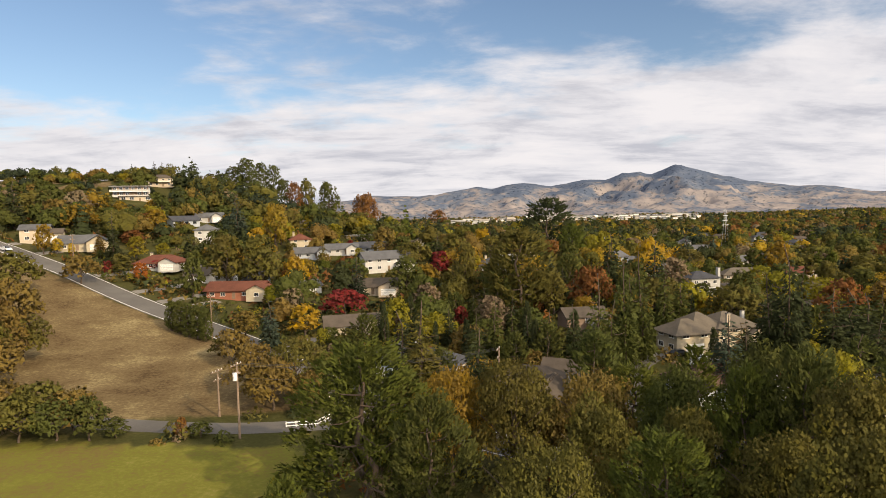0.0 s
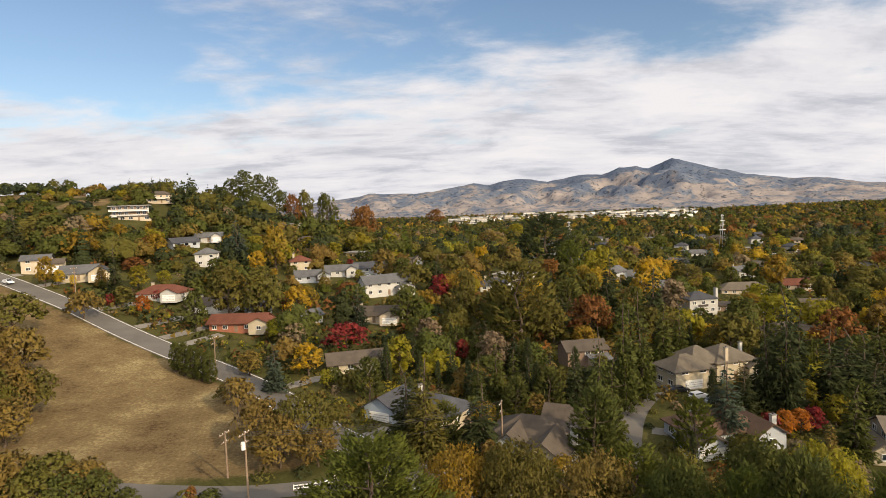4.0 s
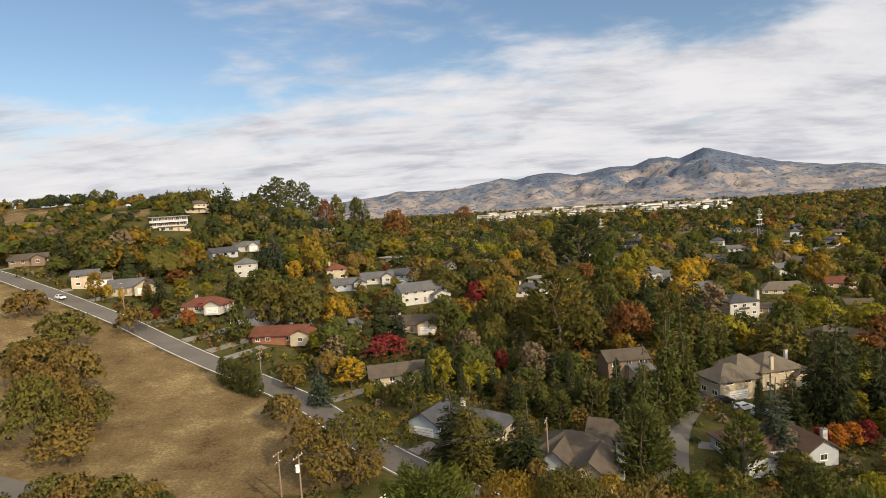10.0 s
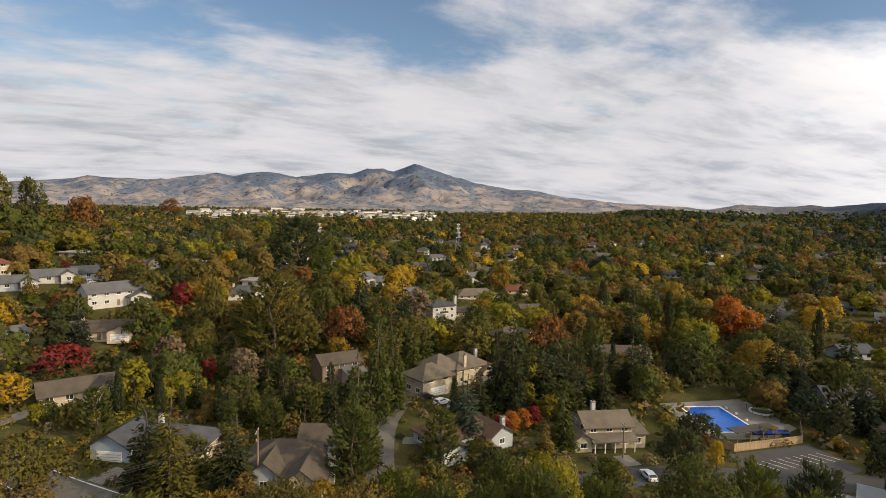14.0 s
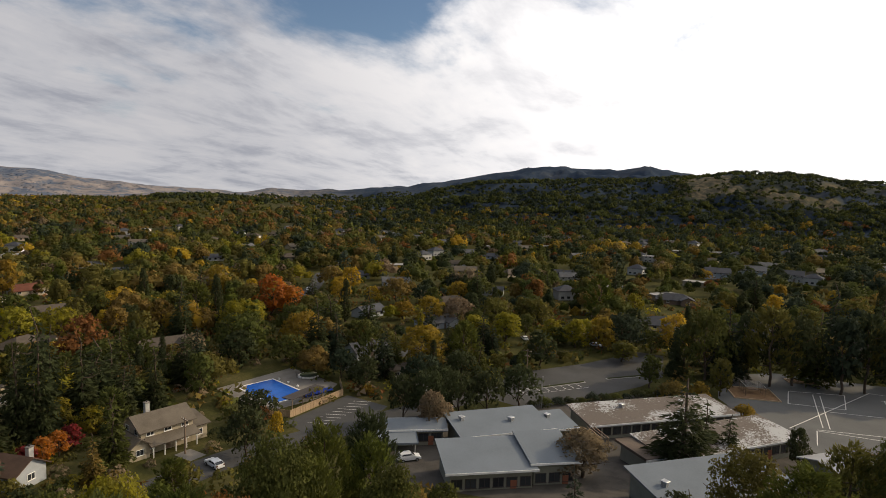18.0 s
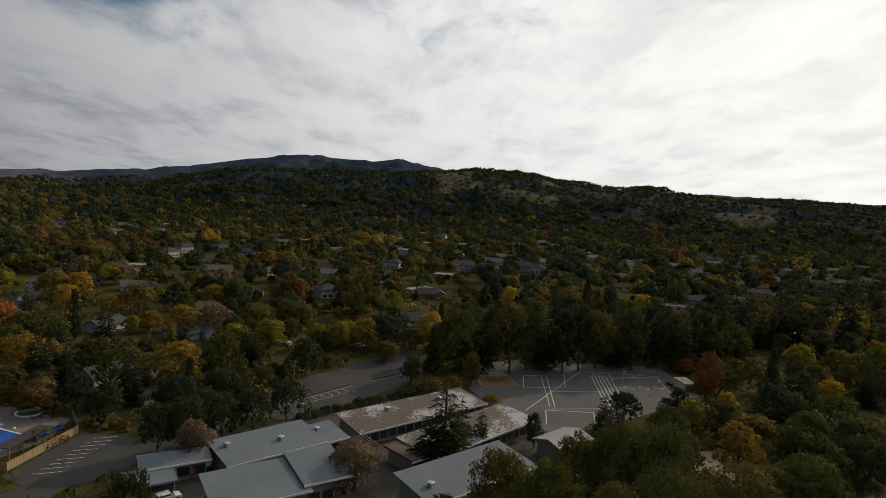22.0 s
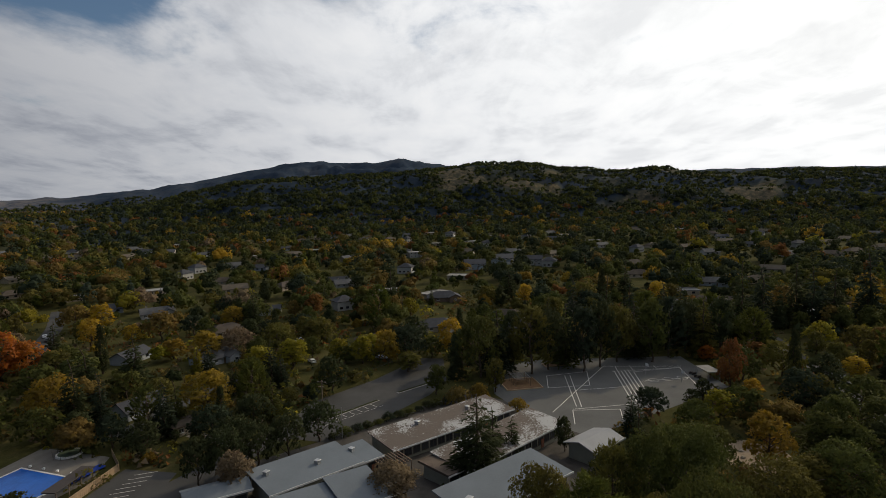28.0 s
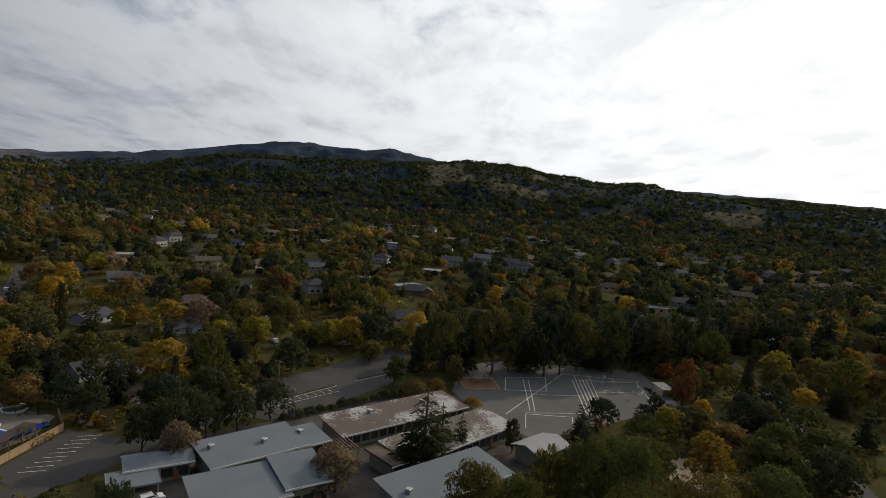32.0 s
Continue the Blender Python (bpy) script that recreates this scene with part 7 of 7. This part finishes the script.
LOBES = {
    "broad": ((0, 0, 0.62, 0.55), (0.48, 0.1, 0.50, 0.46), (-0.40, 0.32, 0.54, 0.47), (-0.1, -0.5, 0.50, 0.45), (0.30, 0.45, 0.62, 0.40), (0.28, -0.38, 0.70, 0.38), (-0.45, -0.25, 0.66, 0.40), (0.05, 0.1, 0.83, 0.36)),
    "spread": ((0, 0, 0.60, 0.52), (0.62, 0.05, 0.52, 0.40), (-0.58, 0.22, 0.50, 0.42), (0.1, 0.62, 0.52, 0.40), (-0.12, -0.60, 0.54, 0.42), (0.40, -0.42, 0.64, 0.38), (-0.42, -0.36, 0.68, 0.36), (0.25, 0.35, 0.74, 0.38), (-0.1, 0.05, 0.80, 0.36)),
    "conifer": ((0, 0, 0.16, 0.92), (0, 0, 0.27, 0.80), (0, 0, 0.38, 0.68), (0, 0, 0.49, 0.56), (0, 0, 0.60, 0.44), (0, 0, 0.71, 0.33), (0, 0, 0.82, 0.22), (0, 0, 0.93, 0.12)),
    "pine": ((0.1, 0, 0.36, 0.62), (-0.35, 0.2, 0.46, 0.45), (0.36, -0.2, 0.52, 0.46), (-0.1, -0.3, 0.60, 0.45), (0.12, 0.28, 0.70, 0.40), (-0.16, 0.05, 0.80, 0.34), (0.04, 0, 0.92, 0.22)),
}
ICO = [(0, 0, 1), (0.894, 0, 0.447), (0.276, 0.851, 0.447), (-0.724, 0.526, 0.447), (-0.724, -0.526, 0.447), (0.276, -0.851, 0.447)]
ICO += [(-x, -y, -z) for x, y, z in ICO]
ICO_FACES = ((0, 1, 2), (0, 2, 3), (0, 3, 4), (0, 4, 5), (0, 5, 1), (1, 10, 2), (2, 11, 3), (3, 7, 4), (4, 8, 5), (5, 9, 1), (10, 11, 2), (11, 7, 3), (7, 8, 4), (8, 9, 5), (9, 10, 1))


def crown_shell(shape, n, rng, slim):
    """Sprays on the outside of a crown of unit height and radius: points, ways out, and the faces of the dense inner foliage."""
    lobes = np.array(LOBES[shape])
    lobes[:, :2] += rng.normal(size=(len(lobes), 2)) * (0.03 if shape == "conifer" else 0.10)
    lobes[:, 3] *= 0.88 + 0.24 * rng.random(len(lobes))
    share = lobes[:, 3] ** 2
    k = rng.choice(len(lobes), n * 9, p=share / share.sum())
    d = unit(rng.normal(size=(n * 9, 3)))
    up = np.array([1, 1, slim])
    p = lobes[k, :3] + d * lobes[k, 3:4] * up * (0.84 + 0.28 * rng.random((n * 9, 1)))
    gap = np.linalg.norm((p[:, None, :] - lobes[None, :, :3]) / up, axis=2) / lobes[None, :, 3]
    gap[np.arange(n * 9), k] = 9
    good = (gap.min(1) > 0.94) & (d[:, 2] > -0.45)
    p, d = p[good][:n], d[good][:n]
    while len(p) < n:
        p, d = np.concatenate([p, p])[:n], np.concatenate([d, d])[:n]
    way = unit(d * np.array([1, 1, 1.0]) + 0.45 * unit(p - np.array([0, 0, 0.45])) + np.array([0, 0, 0.15]))
    ico = np.array(ICO)
    core, core_way = [], []
    for lx, ly, lz, lr in lobes[:: 1 if n > 400 else 2 if n > 100 else 4]:
        v = np.array([lx, ly, lz]) + ico * up * lr * 0.80
        core += [[v[a], v[b], v[c]] for a, b, c in ICO_FACES[: 15 if n > 60 else 10]]
        core_way += [unit(ico[a] + ico[b] + ico[c]) for a, b, c in ICO_FACES[: 15 if n > 60 else 10]]
    return p, way, np.array(core), np.array(core_way)


def plant(groups, rng, name, words):
    """Joins trees by colour, shape and fineness into stuff. Each tree: x, y, ground height, height, radius."""
    joined = {}
    for (tint, shape, n, size), trees in groups.items():
        t = np.array(trees)
        pick = rng.integers(0, 5, len(t))
        for k in range(5):
            q = t[pick == k]
            m = len(q)
            if not m:
                continue
            slim = float(np.mean(q[:, 4] / q[:, 3])) * (0.7 if shape == "conifer" else 0.95)
            p, way, core, core_way = crown_shell(shape, n, np.random.default_rng(k * 31 + n), slim)
            a = rng.random(m) * 6.283
            c, sn = np.cos(a), np.sin(a)
            scale = np.stack([q[:, 4], q[:, 4], q[:, 3]], 1)
            skew = 1 + 0.16 * rng.normal(size=(m, 2))

            def spin(v, grow):
                """v (j, 3) turned and, where grow is set, scaled and set down for every tree: (m, j, 3)."""
                w = v[None] * scale[:, None] if grow else np.repeat(v[None], m, 0)
                if grow:
                    w[:, :, 0] *= skew[:, :1]
                    w[:, :, 1] *= skew[:, 1:]
                out = np.stack([w[:, :, 0] * c[:, None] - w[:, :, 1] * sn[:, None], w[:, :, 0] * sn[:, None] + w[:, :, 1] * c[:, None], w[:, :, 2]], 2)
                return out + q[:, None, :3] if grow else out

            pts, ways = spin(p, True).reshape(-1, 3), spin(way, False).reshape(-1, 3)
            tone = rng.random(m)
            leaves = cards(pts, np.full(len(pts), size), ways, rng, 0.56, 0.9, tri=True)
            inner = spin(core.reshape(-1, 3), True).reshape(-1, 3, 3)
            box = joined.setdefault(tint, ([], [], []))
            box[0].extend((leaves, inner))
            box[1].extend((ways, spin(core_way, False).reshape(-1, 3)))
            box[2].extend((np.repeat(tone, len(p)), np.repeat(tone, len(core))))
    for tint, (v, w, tone) in joined.items():
        me = quads_mesh(name, np.concatenate(v), LEAF[tint], np.concatenate(w), np.concatenate(tone))
        tagged(new(name, me), f"{WORDS[tint]} trees {words}", "woodland", kind="stuff")


def fill_far():
    """Woods too many to count, joined by colour."""
    rng = np.random.default_rng(5)
    near, far = {}, {}
    # from, to, spacing, sprays, spray size, height, azimuths
    rings = ((150, 300, 14.5, 640, 0.85, 11.0, -44, 132), (300, 620, 14.0, 200, 1.5, 13.0, -50, 140), (620, 1250, 17.0, 52, 2.9, 13.5, -46, 140), (230, 520, 10.5, 170, 1.2, 8.0, -36, 0),
             (1250, 2750, 25.0, 17, 5.0, 12.5, -44, 70), (260, 950, 19.0, 46, 1.9, 8.0, 62, 135), (260, 700, 19.0, 46, 1.9, 7.5, 0, 62), (900, 1740, 11.5, 22, 3.2, 8.5, 64, 135))
    for r0, r1, gap, n, size, hh, a0, a1 in rings:
        count = int(0.5 * (r1 * r1 - r0 * r0) * radians(a1 - a0) / gap ** 2)
        az = radians(a0) + rng.random(count) * radians(a1 - a0)
        rr = np.sqrt(r0 * r0 + rng.random(count) * (r1 * r1 - r0 * r0))
        for a, r in zip(az, rr):
            x, y = r * math.sin(a), r * math.cos(a)
            if any(inside(p, x, y) for p in HILL_FIELDS):
                continue
            deg = math.degrees(a)
            if r < 870 and (not free_spot(x, y, 3.0) or (r < 640 and any(abs(x - q[0]) < 14 and math.hypot(x - q[0], y - q[1]) < 0.6 * q[2] + 1.5 for q in PLANTED))):
                continue
            high = land(x, y)
            hill = high > 22 and r > 800
            # the trading estate and its car parks far across the valley
            if 2 < deg < 28 and 1400 < r < 2600 and rng.random() < 0.72:
                continue
            # open grass on the southern ridge
            if 92 < deg < 122 and 1150 < r < 1760 and noise.noise(Vector((x / 150, y / 150, 0))) > 0.14 and rng.random() < 0.8:
                continue
            if deg > 50 and r < 250 and n > 400 and rng.random() < 0.25:
                continue
            tint = rng.choice(["bay", "bay", "dark", "green", "green"]) if hill else rng.choice(MIX_SLOPE) if deg < 0 and r > 230 and high > 18 else rng.choice(MIX_FOOT if deg > 60 and r > 830 else MIX_EAST if deg > 94 else MIX_SOUTH if deg > 64 else MIX_TOWN if r < 620 else MIX_FAR)
            grove = noise.noise(Vector((x / 70, y / 70, 3.1)))
            if not hill and r > 250 and grove > 0.14 and rng.random() < (0.55 if deg < 64 else 0.4):
                tint = ("dark", "bay", "green")[rng.integers(3)]
            elif not hill and r > 250 and grove < -0.3 and rng.random() < 0.35:
                continue
            shape = rng.choice(["conifer", "conifer", "pine", "broad"]) if tint in ("dark", "pine", "blue") and not hill else rng.choice(["broad", "spread"])
            h = hh * (0.6 + 0.62 * rng.random() ** 1.4 + 0.35 * max(0, grove)) * (1.7 if shape == "conifer" else 1.2 if shape == "pine" else 1)
            if deg < -24 and r > 330:
                h *= 0.62 if r > 480 else 0.45
            if not hill and r < 900 and before_house(x, y, 0.14):
                h = min(h, rng.uniform(2.5, 5.0) if before_house(x, y) else rng.uniform(4.0, 7.5))
                shape = "broad"
            w = h * {"conifer": 0.21, "pine": 0.34, "broad": 0.50, "spread": 0.62}[shape]
            (near if r < 620 else far).setdefault((tint, shape, n, size), []).append((x, y, high - 0.1 * h, h * 1.05, w))
    plant(near, rng, "woodland", "crowding the suburb between the houses")
    plant(far, rng, "woodland", "spread over the distant valley and hills")


def undergrowth():
    """Hedges, shrubs and lower trees that fill the gardens between the counted trees."""
    rng = np.random.default_rng(21)
    groups = {}
    tints = ["olive", "green", "dark", "tan", "green", "olive", "rust", "lime", "tan", "grey", "green"]
    for _ in range(8600):
        a, r = radians(rng.uniform(-47, 134)), math.sqrt(rng.uniform(40 ** 2, 345 ** 2))
        if _ > 6500:
            a, r = radians(rng.uniform(-34, 48)), math.sqrt(rng.uniform(105 ** 2, 245 ** 2))
        x, y = r * math.sin(a), r * math.cos(a)
        if not free_spot(x, y, 1.0, True):
            continue
        low = any(math.hypot(x - a2, y - b2) < r2 + 7 for a2, b2, r2 in KEEP)
        h = rng.uniform(0.8, 2.4) if low else rng.choice([1.2, 1.8, 2.6, 3.8]) * rng.uniform(0.7, 1.3)
        near = r < 150
        groups.setdefault((tints[rng.integers(len(tints))], near), []).append((x, y, land(x, y) - 0.2, h, max(0.8, h * 0.6) * rng.uniform(0.9, 1.6)))
    for (tint, near), items in groups.items():
        t = np.array(items)
        m, n = len(t), 76 if near else 20
        u = unit(rng.normal(size=(m, n, 3)))
        u[:, :, 2] = np.abs(u[:, :, 2])
        lump = 0.7 + 0.4 * rng.random((m, n))
        p = np.stack([u[:, :, 0] * t[:, 4:5] * lump, u[:, :, 1] * t[:, 4:5] * lump, (0.1 + 0.85 * u[:, :, 2]) * t[:, 3:4]], 2) + t[:, None, :3]
        size = np.repeat((0.22 + 0.10 * t[:, 3]) if near else (0.36 + 0.18 * t[:, 3]), n)
        u = unit(u + np.array([0, 0, 0.3])).reshape(-1, 3)
        me = quads_mesh("undergrowth", cards(p.reshape(-1, 3), size * 1.2, u, rng, 0.6, tri=True), LEAF[tint], u)
        tagged(new("undergrowth", me), f"{WORDS[tint]} shrubs and hedges filling the gardens", "undergrowth", kind="stuff")


fill_near()
fill_gardens()
undergrowth()
fill_far()
